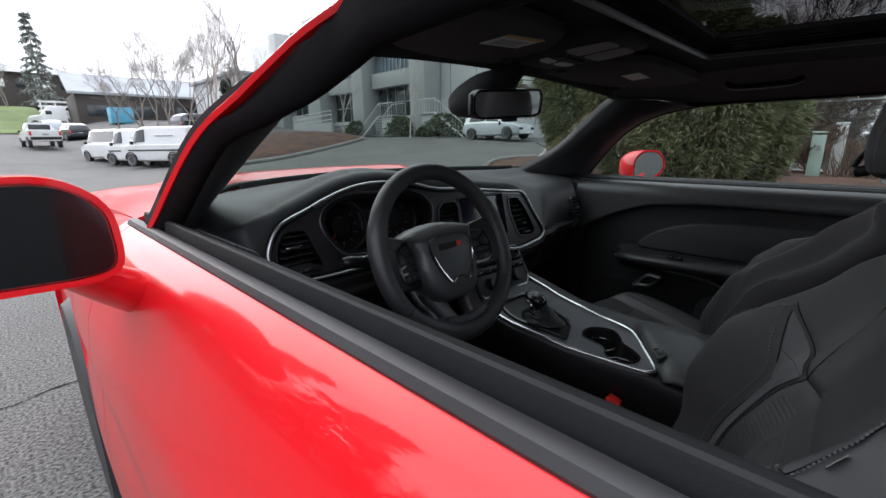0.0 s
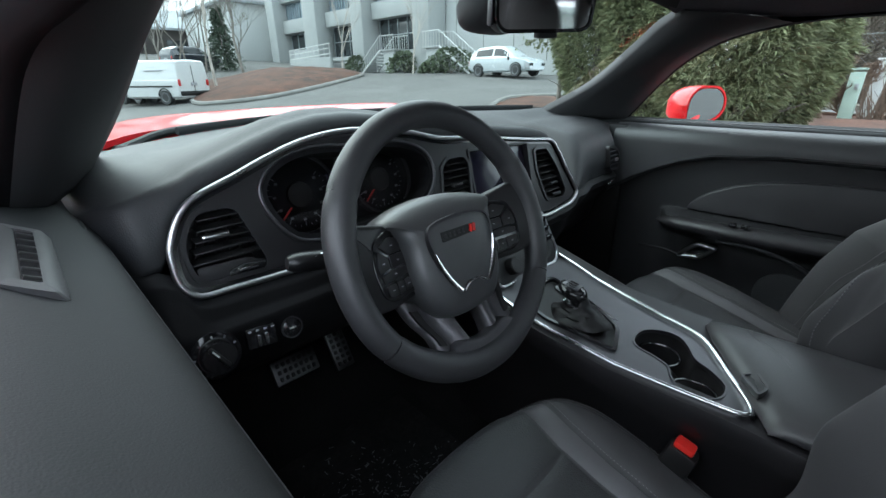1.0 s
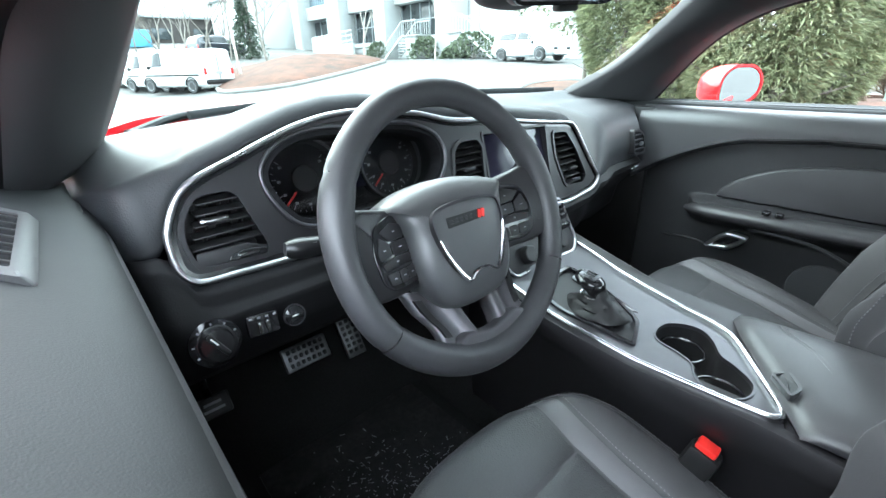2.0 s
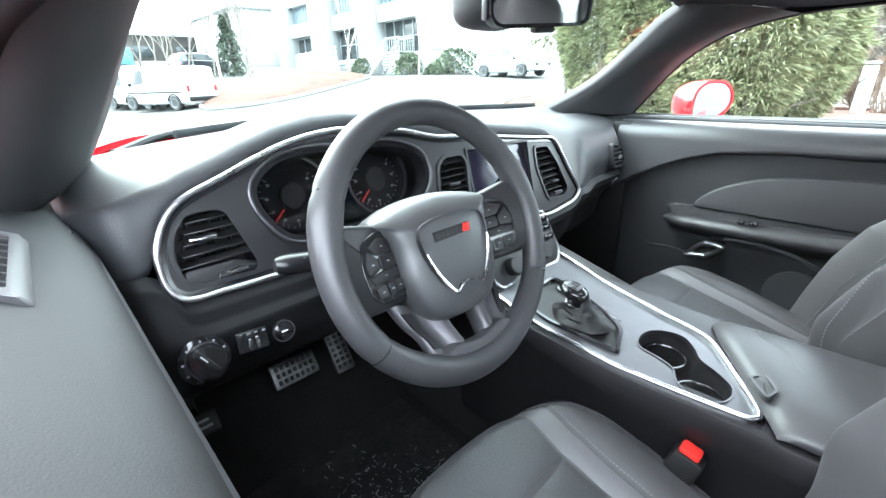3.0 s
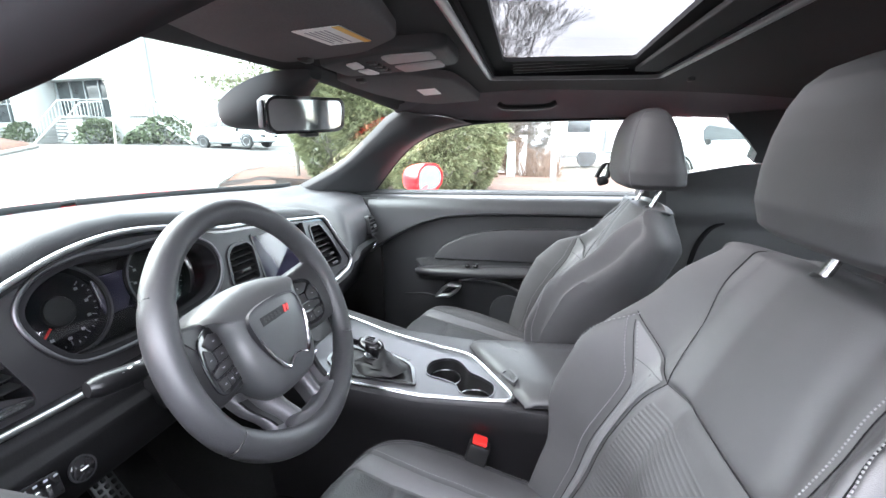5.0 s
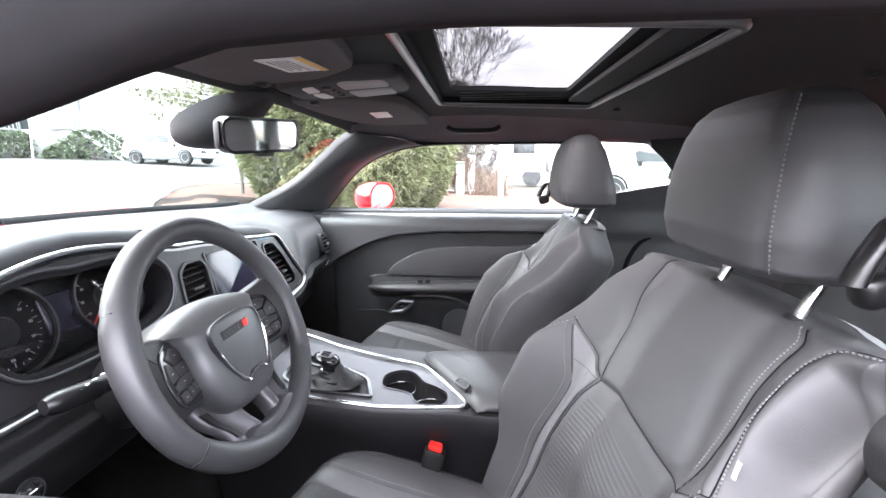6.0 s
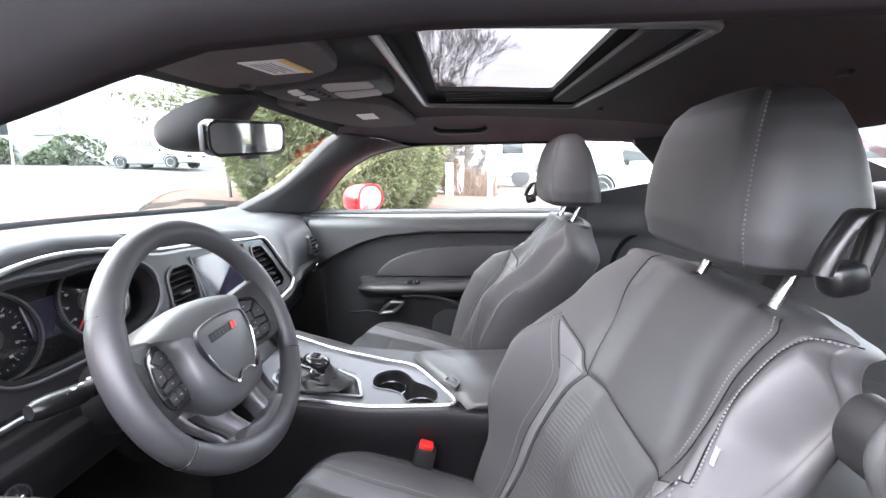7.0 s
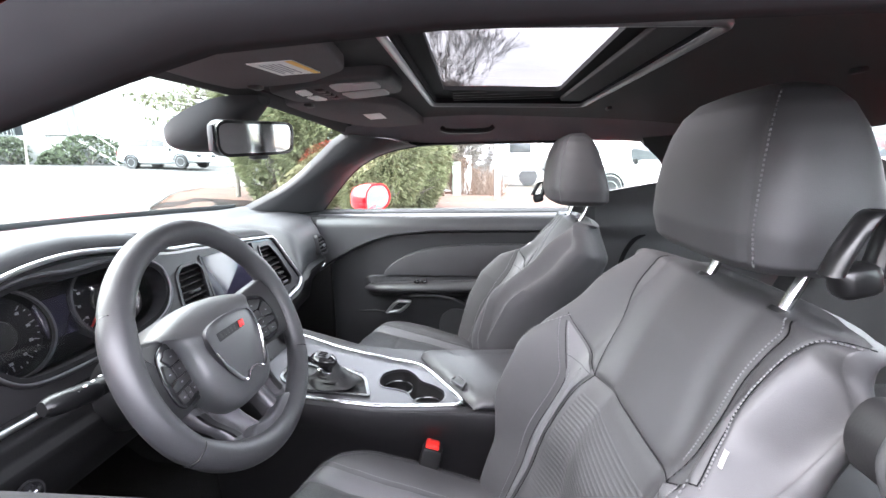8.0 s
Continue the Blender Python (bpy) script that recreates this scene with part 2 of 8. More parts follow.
PILLAR = material("grey_pillar_trim", (0.034, 0.035, 0.037), 0.66, spec=0.28, grain=0.4, grain_scale=600, vary=0.1)
CARPET = material("black_carpet", (0.008, 0.008, 0.0085), 0.95, grain=1.0, grain_scale=320, vary=0.35, vary_scale=14, fine=0.4, fine_scale=200)
RUBBER = material("black_rubber", (0.022, 0.022, 0.024), 0.5, grain=0.2, vary=0.2)
DIAL = material("matt_black_dial", (0.006, 0.006, 0.007), 0.75, spec=0.12, vary=0.1)
SEAL = material("matt_black_seal", (0.007, 0.007, 0.008), 0.85, spec=0.10, vary=0.2)
# driver's door mirror: a dark reflection is put into the glass colour
DARK_REFLECTION = material("dark_reflection_glass", (0.035, 0.037, 0.04), 0.03, metal=1.0, vary=0.01)
SCREEN = material("dark_screen_glass", (0.014, 0.013, 0.026), 0.12, vary=0.05)
WHITE_PRINT = material("white_print", (0.75, 0.75, 0.75), 0.5, vary=0.05)
RED_PRINT = material("red_plastic", (0.65, 0.025, 0.02), 0.35, vary=0.08)
YELLOW = material("yellow_label", (0.75, 0.45, 0.08), 0.5, vary=0.05)
PAPER = material("white_label", (0.72, 0.72, 0.70), 0.55, vary=0.06, vary_scale=60)
TRIM_GREY = material("grey_rubber_trim", (0.085, 0.085, 0.088), 0.35, vary=0.1)
LAMP_LENS = material("frosted_lamp_lens", (0.34, 0.325, 0.32), 0.6, spec=0.2, vary=0.1)
INK = material("grey_ink", (0.25, 0.25, 0.27), 0.6, vary=0.1)
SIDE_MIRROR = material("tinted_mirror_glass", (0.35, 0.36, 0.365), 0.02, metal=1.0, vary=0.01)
PLASTIC = material("black_moulded_plastic", (0.006, 0.006, 0.0065), 0.33, spec=0.4, vary=0.15)
KNEE = material("matt_black_knee_panel", (0.0045, 0.0045, 0.005), 0.6, spec=0.22, grain=0.3, grain_scale=500, vary=0.2)
DARK_SATIN = material("dark_satin_metal", (0.070, 0.068, 0.073), 0.42, metal=0.45, vary=0.1, vary_scale=20)
MIRROR = material("mirror_glass", (0.85, 0.86, 0.87), 0.02, metal=1.0, vary=0.01)
WINDSHIELD = glass("tinted_windshield", (0.49, 0.555, 0.53), 0.16)
SIDE_GLASS = glass("side_glass", (0.68, 0.73, 0.71))
SUN_GLASS = glass("dark_sunroof_glass", (0.35, 0.345, 0.345), 0.08)
LENS = glass("clear_lens", (0.92, 0.92, 0.92), 0.7)


# ---- the ground outside: one sheet that climbs away from the car ----
def ground_z(x, y):
    q = 0.008 * max(0, x - 4) * max(0, y - 3)
    return 1.6 * math.tanh(q / 1.6) + 0.075 * max(0, min(y, 125) - 29)


ASPHALT = material("worn_asphalt", (0.105, 0.103, 0.099), 0.9, grain=1.0, grain_scale=90, vary=0.2, vary_scale=0.6, fine=0.95, fine_scale=75)
gx = [s * r for s in (-1,) for r in (1500, 400, 150, 80, 50)] + list(np.arange(-36, 60, 1.5)) + [70, 100, 180, 400, 1500]
gy = [-1500, -400, -150, -80] + list(np.arange(-50, 90, 1.5)) + [100, 130, 180, 300, 600, 1500]
V = [Vector((x, y, ground_z(x, y))) for y in gy for x in gx]
n = len(gx)
tagged(obj("ground", (V, [(j * n + i, j * n + i + 1, (j + 1) * n + i + 1, (j + 1) * n + i) for j in range(len(gy) - 1) for i in range(n - 1)]), ASPHALT), "grey worn asphalt of the car park", "ground", kind="structure")


# ---- the red coupe: shell, glass and roof ----
car = thing("car", (0, 0.3, 0), "glossy red two-door coupe parked with its driver window open", "car")


def flip(shape):
    return [Vector((-v[0], v[1], v[2])) for v in shape[0]], [tuple(reversed(f)) for f in shape[1]]


def base_y(x):
    return 1.34 - 0.8 * x * x


def roof_z(x, y):
    return 1.38 - 0.10 * x * x - 0.13 * max(0, y - 0.05) ** 2 - 0.05 * max(0, -y) - 0.10 * max(0, -y - 0.3) ** 2


# windshield, from the cowl up to the header
def shield(u, v):
    x = (u - 0.5) * 2
    w = 0.72 * (1 - v) + 0.635 * v
    px = x * w
    y0, y1 = base_y(px), 0.545 - 0.12 * px * px
    z0, z1 = 1.028, roof_z(px, 0.5) - 0.012
    return px, y0 + (y1 - y0) * v, z0 + (z1 - z0) * v + 0.025 * math.sin(math.pi * v)


pane = obj("windshield", sheet(shield, 24, 14), WINDSHIELD, car, "clear laminated windshield with a faint green tint")
pane.visible_shadow = False


# front pillars: trim inside, seal and red paint outside
W = [(0.672, 0.945, 1.008), (0.645, 0.74, 1.105), (0.615, 0.60, 1.205), (0.592, 0.525, 1.262), (0.575, 0.46, 1.295)]
D = [(0.785, 0.675, 1.0), (0.735, 0.53, 1.15), (0.695, 0.43, 1.212), (0.672, 0.345, 1.24), (0.66, 0.25, 1.256)]


def pillar_rings(n=40):
    rings = []
    for a, b in zip(spline(W, n), spline(D, n)):
        o = Vector((0.045, 0.05, 0.03))
        mid = (a + b) / 2 + Vector((-0.022, -0.012, 0.004))
        rings.append([a + o * 0.6, a + Vector((0.004, 0.012, 0.004)), a, a * 0.7 + b * 0.3 + Vector((-0.016, -0.008, 0)), mid, a * 0.25 + b * 0.75 + Vector((-0.018, -0.012, 0)),
                      b + Vector((-0.004, -0.004, 0)), b + Vector((0.012, 0.004, 0.002)), b + o * 0.8])
    return rings


def skin_rings(back, n=24):
    rings = []
    inner = Vector((0.012, -0.006, 0.0)) if back else Vector((0, 0, 0))
    for a, b in zip(spline(W + [(0.562, 0.26, 1.372), (0.556, 0.0, 1.378)], n), spline(D + [(0.668, 0.10, 1.264), (0.67, -0.10, 1.264)], n)):
        m = (a + b) / 2
        rings.append([m + Vector((0.040, 0.014, 0.010)) + inner, m * 0.6 + b * 0.4 + Vector((0.050, 0.027, 0.022)) + inner, b + Vector((0.040, 0.024 + back, 0.018)), b + Vector((0.032, 0.018 + back, 0.010)), m + Vector((0.03, 0.006 + back * 0.5, 0.010))])
    return rings


def near_skin_rings(n=30):
    """The driver's pillar skin, a slim red edge along the outside of its window channel."""
    rings = []
    for a, b in zip(spline(W + [(0.562, 0.26, 1.372), (0.556, 0.0, 1.378)], n), spline(D + [(0.676, 0.10, 1.266), (0.676, -0.10, 1.27)], n)):
        m = (a + b) / 2
        up = 0.027 * smooth(0.46, 0.26, b.y)
        rings.append([b + Vector((0.030, 0.010, 0.008 + up)), b + Vector((0.039, 0.008, 0.008 + up)), b + Vector((0.0425, 0.012, 0.014 + up)), b + Vector((0.035, 0.018, 0.020 + up)),
                      m + Vector((0.04, 0.02, 0.012)), a + Vector((0.035, 0.004, 0.004)), m + Vector((0.022, 0.008, 0.002))])
    return rings


def channel_rings(drop, n=40, low=0.0):
    """The black run channel that frames the open side window."""
    rings = []
    line = spline(D, n) + [Vector((0.676, y, 1.262 + (0.008 * smooth(0.20, 0.04, y) if low else 0.0) - 0.03 * max(0, -y - 0.2))) for y in np.linspace(0.18, -0.34, 9)]
    for b in line:
        up = 0.027 * smooth(0.46, 0.26, b.y) if low else 0.0
        b = b - Vector((0, 0, low * smooth(0.20, 0.36, b.y) * smooth(0.54, 0.40, b.y)))
        # passenger channel has an added hidden flange to block red bounce light
        rings.append([b + Vector((-0.002, -0.001, -0.001)), b + Vector((0.010, -0.003, -0.004 - drop)), b + Vector((0.022, 0, -0.004 - drop * 0.8)), b + Vector((0.034, 0.004, 0.006)), b + Vector((0.036, 0.008, 0.014 + up)), b + Vector((0.015, 0.010, 0.018 + up))] if low else
                     [b + Vector((-0.002, -0.001, -0.001)), b + Vector((0.010, -0.003, -0.004)), b + Vector((0.034, 0.002, 0.0)), b + Vector((0.082, 0.030, 0.008)), b + Vector((0.082, 0.036, 0.014)), b + Vector((0.015, 0.014, 0.018))])
    return rings


for f in (lambda s: s, flip):
    obj("pillar_trim", f(loft(pillar_rings())), PILLAR, car, "dark grey front pillar trim", 75)
    obj("pillar_skin", f(loft(near_skin_rings() if f is flip else [[p + Vector((0.022, 0.012, 0.0)) for p in r] for r in skin_rings(0.03)[3:]])), PAINT, car)
    obj("window_channel", f(loft(channel_rings(0.006 if f is flip else 0.0, 40, 0.022 if f is flip else 0.0))), SEAL, car, "black rubber window channel", 75)


# roof rails above the side windows
def rail_rings(n=24):
    rings = []
    for y in np.linspace(0.50, -1.0, n):
        k = smooth(0.18, 0.46, y)
        r = smooth(-0.35, -0.95, y)
        bz = 1.264 + 0.028 * k - 0.03 * r
        bx = 0.676 - 0.085 * k - 0.03 * r
        tz = roof_z(0.56, y) + 0.004 - 0.022 * smooth(0.36, 0.48, y)
        rings.append([(0.53, y, tz + 0.006), (0.575, y, tz - 0.010), (bx - 0.045, y, bz + 0.040), (bx - 0.014, y, bz + 0.012), (bx - 0.004, y, bz + 0.003), (bx + 0.012, y, bz), (bx + 0.03, y, bz + 0.012), (bx + 0.030, y, bz + 0.035), (0.60, y, tz + 0.020)])
    return rings


for f in (lambda s: s, flip):
    obj("roof_rail_trim", f(loft(rail_rings())), LIT_RAIL_CLOTH, car, "black cloth-covered roof rail trim")


def rail_skin(n=20):
    rings = []
    for y in np.linspace(0.0, -1.05, n):
        r = smooth(-0.35, -0.95, y)
        bz = 1.298 - 0.03 * r + 0.02 * smooth(0.2, 0.46, y)
        bx = 0.705 - 0.05 * smooth(0.15, 0.46, y) - 0.03 * r
        tz = roof_z(0.56, y) + 0.05
        rings.append([(bx - 0.006, y, bz), (bx + 0.012, y, bz + 0.008), (bx + 0.008, y, bz + 0.045), (bx - 0.05, y, tz - 0.012), (0.56, y, tz + 0.004), (0.56, y, tz - 0.004), (bx - 0.055, y, tz - 0.022), (bx - 0.006, y, bz + 0.04)])
    return rings


for f in (lambda s: s, flip):
    obj("roof_rail_skin", f(loft(rail_skin())), PAINT, car)

# headliner and roof skin, both open at the sunroof
SX, SY0, SY1 = 0.37, 0.158, -0.280


def holed(z_of, x1, y0, y1, lift):
    """A roof sheet from y0 to y1 and -x1 to x1 with the sunroof cut out, 6 mm thick."""
    xs = sorted(set([round(float(v), 4) for v in np.linspace(-x1, x1, 33)] + [-SX, SX]))
    ys = sorted(set([round(float(v), 4) for v in np.linspace(y0, y1, 41)] + [SY0, SY1]))
    V, F, idx = [], [], {}
    for j, y in enumerate(ys):
        for i, x in enumerate(xs):
            idx[i, j] = len(V)
            V.append(Vector((x, y, z_of(x, y) + lift)))
    for j in range(len(ys) - 1):
        for i in range(len(xs) - 1):
            cx, cy = (xs[i] + xs[i + 1]) / 2, (ys[j] + ys[j + 1]) / 2
            if abs(cx) < SX and SY1 < cy < SY0:
                continue
            F.append((idx[i, j], idx[i + 1, j], idx[i + 1, j + 1], idx[i, j + 1]))
    n = len(V)
    V += [v + Vector((0, 0, 0.006)) for v in V]
    F += [tuple(reversed([k + n for k in f])) for f in F]
    return V, F


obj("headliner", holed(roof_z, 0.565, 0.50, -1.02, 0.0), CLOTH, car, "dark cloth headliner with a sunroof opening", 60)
obj("roof_panel", holed(lambda x, y: roof_z(x * 0.95, y) + 0.012 * (1 - (x / 0.58) ** 2) - 0.02 * smooth(0.44, 0.53, y), 0.56, 0.53, -1.05, 0.030), PAINT, car, "", 60)


def header(v):
    V = []
    for x in np.linspace(-0.59, 0.59, 30):
        y, z = 0.545 - 0.12 * x * x, roof_z(x, 0.5) - 0.012
        V.append([(x, y + 0.012, z + 0.022), (x, y + 0.006, z - 0.004), (x, y - 0.02, z - 0.008), (x, y - 0.05, z + 0.008), (x, y - 0.05, z + 0.03)])
    return loft(V)


obj("windshield_header", header(0), CLOTH, car, "black windshield header trim")


# sunroof: light trim edge, dark tray, tinted pane and half-drawn shade
sunroof = thing("sunroof", (0, 0, 1.39), "closed tinted glass sunroof with its dark shade slid back", "sunroof")
hole = rounded([(-SX, SY1), (SX, SY1), (SX, SY0), (-SX, SY0)], 0.035, 6)
at_roof = lambda u, v, d: Vector((u, v, roof_z(u, v) + d))
obj("trim_edge", tube([at_roof(p[0], p[1], -0.004) for p in inset(hole, -0.001)], 0.007, 10, closed=True), TRIM_GREY, sunroof, "pale grey rubber edge trim")
obj("well_side", rim(inset(hole, 0.006), inset(hole, 0.012), at_roof, 0.034, -0.002), SEAL, sunroof)
PANE = rounded([(-0.29, -0.186), (0.272, -0.194), (0.272, 0.116), (-0.29, 0.108)], 0.02, 6)
obj("inner_frame", rim(inset(hole, 0.010), PANE, at_roof, 0.022, 0.012), SEAL, sunroof)
for k in range(4):
    obj("guide_rail", rbox((0.342 - 0.017 * k, -0.05, roof_z(0.35, -0.05) + 0.005 + 0.0042 * k), (0.008, 0.29, 0.006), 0.002, 1), HARD, sunroof)
obj("pane", prism(inset(PANE, -0.01), at_roof, 0.026, 0.022), SUN_GLASS, sunroof, "dark tinted glass pane").visible_shadow = False
shade = obj("shade", prism(rounded([(-0.345, SY1 + 0.012), (0.345, SY1 + 0.012), (0.345, SY1 + 0.072), (-0.345, SY1 + 0.072)], 0.01, 3), at_roof, 0.010, 0.001, 0.003), CLOTH, sunroof, "black cloth sliding shade")
obj("shade_grip", rim(rounded([(-0.075, SY1 + 0.025), (0.005, SY1 + 0.025), (0.005, SY1 + 0.062), (-0.075, SY1 + 0.062)], 0.006, 3), rounded([(-0.062, SY1 + 0.033), (-0.008, SY1 + 0.033), (-0.008, SY1 + 0.054), (-0.062, SY1 + 0.054)], 0.004, 3), at_roof, 0.003, -0.003), PILLAR, shade)


# ---- body sides ----
SIDE = [(0.995, 0.805), (0.988, 0.824), (0.965, 0.859), (0.92, 0.893), (0.85, 0.920), (0.77, 0.932), (0.70, 0.924), (0.62, 0.934), (0.50, 0.938), (0.38, 0.930), (0.26, 0.905), (0.20, 0.88)]
AXLE_Y, AXLE_Z, TYRE_R = 1.50, 0.35, 0.35


def side_x(z, y):
    x = along(sorted(SIDE), z)
    return x - 0.035 * smooth(0.9, 2.3, y) - 0.016 * math.exp(-((y - AXLE_Y) / 0.35) ** 2) * smooth(0.95, 0.6, z)


def body_side(y0, y1, n, top=0.995, drop=0.0, lift=0.0):
    def fn(u, v):
        y = y0 + (y1 - y0) * u
        low = 0.20
        d = abs(y - AXLE_Y)
        if d < 0.40:
            low = max(low, AXLE_Z + math.sqrt(0.40**2 - d * d))
        up = lift * smooth(1.3, 0.8, y)
        hi = top + up - drop * smooth(0.8, 2.3, y)
        z = hi + (low - hi) * v
        return side_x(z - up * 1.37 * smooth(0.90, 1.0, z) + drop * smooth(0.8, 2.3, y) * (1 - v), y), y, z
    return sheet(fn, n, 40, (-0.012, 0, 0))


for f, nm in ((flip, "driver"), (lambda s: s, "passenger")):
    obj("front_fender", f(body_side(0.803, 2.35, 90, 0.995, 0.06, 0.019 if f is flip else 0.0)), PAINT, car)
    obj("quarter_panel", f(body_side(-2.1, -0.345, 50, 0.995, 0.0, 0.019 if f is flip else 0.0)), PAINT, car)
    obj("rocker", f(sheet(lambda u, v: (0.90 - 0.25 * v, -1.2 + 2.15 * u, 0.20 - 0.02 * v), 8, 4, (0, 0, 0.01))), HARD, car)


# hood with a low power dome, meeting the fenders
def hood_fn(u, v):
    x = (u - 0.5) * 2 * 0.80
    y = base_y(x) + 0.09 + (2.35 - base_y(x)) * v
    z = 1.036 - 0.075 * v**1.3 - 0.05 * smooth(0.55, 0.80, abs(x)) * (1 - 0.3 * v) * 0.6 + 0.022 * smooth(0.48, 0.34, abs(x)) * smooth(0.0, 0.12, v)
    return x, y, z


obj("hood", sheet(hood_fn, 60, 30, (0, 0, -0.012)), PAINT, car, "glossy red hood with a raised centre")
obj("nose", sheet(lambda u, v: ((u - 0.5) * 1.84, 2.43 + 0.10 * math.sin(math.pi * v) - 0.09 * (2 * u - 1) ** 2, 0.945 - 0.72 * v), 24, 12, (0, -0.01, 0)), PAINT, car)
obj("tail", sheet(lambda u, v: ((u - 0.5) * 1.8, -2.1 - 0.06 * math.sin(math.pi * v), 1.02 - 0.75 * v), 20, 10, (0, 0.01, 0)), PAINT, car)
obj("trunk_lid", sheet(lambda u, v: ((u - 0.5) * 1.5, -1.52 - 0.6 * v, 1.06 - 0.05 * v), 16, 8, (0, 0, -0.01)), PAINT, car)


# black cowl with louvres at the foot of the windshield
def cowl_fn(u, v):
    x = (u - 0.5) * 2 * 0.74
    return x, base_y(x) - 0.02 + 0.14 * v, 1.012 - 0.022 * math.sin(math.pi * v) - 0.004 * (1 if int(u * 60) % 2 else 0)


obj("cowl", sheet(cowl_fn, 121, 6, (0, 0, -0.006)), HARD, car, "black louvred cowl below the windshield")


def wiper(x0, x1, y_off):
    w = thing("windshield_wiper", (x0, base_y(x0) + 0.06, 1.015), "black windshield wiper parked on the cowl", "wiper", "windshield wipers")
    P = [(x0, base_y(x0) + 0.075, 1.012), (x0 + 0.3 * (x1 - x0), base_y(x0 * 0.7 + x1 * 0.3) + 0.05, 1.034), (x1, base_y(x1) + y_off, 1.036)]
    obj("arm", tube(spline(P, 12), [0.010 - 0.0005 * i for i in range(12)], 8), HARD, w)
    B = [(x1 + d * (x1 - x0) / abs(x1 - x0), base_y(x1 + d * (x1 - x0) / abs(x1 - x0)) + y_off - 0.012, 1.034) for d in (-0.30, -0.1, 0.1, 0.26)]
    obj("blade", tube(spline(B, 14), 0.006, 6, flat=1.8), RUBBER, w)
    obj("pivot", revolve([(0.0, 0.0), (0.018, 0.0), (0.018, 0.012), (0.012, 0.02), (0.0, 0.022)], Matrix.Translation((x0, base_y(x0) + 0.075, 1.0)), 14), HARD, w)
    obj("nozzle", rbox((x0 + 0.06, base_y(x0) + 0.05, 1.018), (0.03, 0.018, 0.012), 0.004), HARD, w)


wiper(-0.60, -0.18, 0.03)
wiper(0.02, 0.42, 0.03)


# wheels
def road_wheel(y, s):
    m = Matrix.Translation((s * 0.828, y, AXLE_Z)) @ Matrix.Rotation(radians(90) * s, 4, "Y")
    w = obj("wheel", revolve([(0.24, -0.10), (0.33, -0.105), (0.348, -0.08), (0.35, 0.0), (0.348, 0.08), (0.33, 0.105), (0.24, 0.10)], m, 40), RUBBER, car, "black road tyre on a dark alloy wheel")
    obj("rim", revolve([(0.0, 0.06), (0.05, 0.065), (0.06, 0.05), (0.20, 0.055), (0.235, 0.10), (0.245, 0.10), (0.24, -0.09), (0.0, -0.09)], m, 40), SATIN, w)
    for k in range(5):
        a = Matrix.Rotation(2 * math.pi * k / 5, 4, "Z")
        obj("spoke", moved(rbox((0.135, 0, 0.07), (0.17, 0.05, 0.03), 0.01), m @ a), GLOSS, w)


for y in (AXLE_Y, -1.45):
    for s in (-1, 1):
        road_wheel(y, s)


# outside mirrors
def side_mirror(s, name):
    mir = thing("door_mirror", (s * 0.97, 0.50, 1.045), "red outside door mirror on a short stalk", "mirror", "door mirrors")
    f = flip
    if s > 0:
        turn = Matrix.Translation((0.960, 0.480, 1.046)) @ Matrix.Rotation(radians(-30), 4, "Z") @ Matrix.Diagonal((0.84, 1, 0.97, 1)) @ Matrix.Translation((-0.992, -0.445, -1.066))
        f = lambda q: moved(q, turn)
    sec = rounded([(0.893, 1.015), (0.925, 1.002), (1.045, 1.006), (1.090, 1.04), (1.090, 1.09), (1.045, 1.128), (0.945, 1.130), (0.897, 1.095)], 0.03, 4)
    cx, cz = 0.992, 1.066
    rings = []
    for d, k in ((0.0, 1.0), (0.03, 1.0), (0.07, 0.93), (0.10, 0.78), (0.118, 0.55), (0.124, 0.25)):
        rings.append([Vector((cx + (p[0] - cx) * k, 0.445 + d, cz + (p[1] - cz) * k)) for p in sec])
    obj("housing", f(loft(rings)), PAINT, mir)
    obj("lip", f(rim(sec, inset(sec, 0.007), lambda u, v, d: Vector((u, 0.445 + d, v)), 0.006, -0.010)), PAINT, mir)
    obj("mirror_glass", f(prism(inset(sec, 0.010), lambda u, v, d: Vector((u, 0.438 + d + 0.02 * (u - cx), v)), 0.004, -0.002)), SIDE_MIRROR if s > 0 else DARK_REFLECTION, mir)
    f = flip if s < 0 else (lambda q: q)
    arm = spline([(0.83, 0.565, 0.925), (0.87, 0.55, 0.948), (0.92, 0.525, 0.985), (0.965, 0.505, 1.025)], 16)
    obj("stalk", f(tube(arm, [0.062 - 0.0022 * k for k in range(16)], 20, flat=0.62)), PAINT, mir)
    return mir


side_mirror(-1, "driver")
side_mirror(1, "passenger")


# ---- doors: red skin outside, padded trim inside ----
PAD_LOW = [(-0.40, 0.925), (-0.08, 0.927), (0.20, 0.925), (0.365, 0.912), (0.45, 0.888), (0.52, 0.858), (0.60, 0.815), (0.69, 0.748), (0.80, 0.66)]


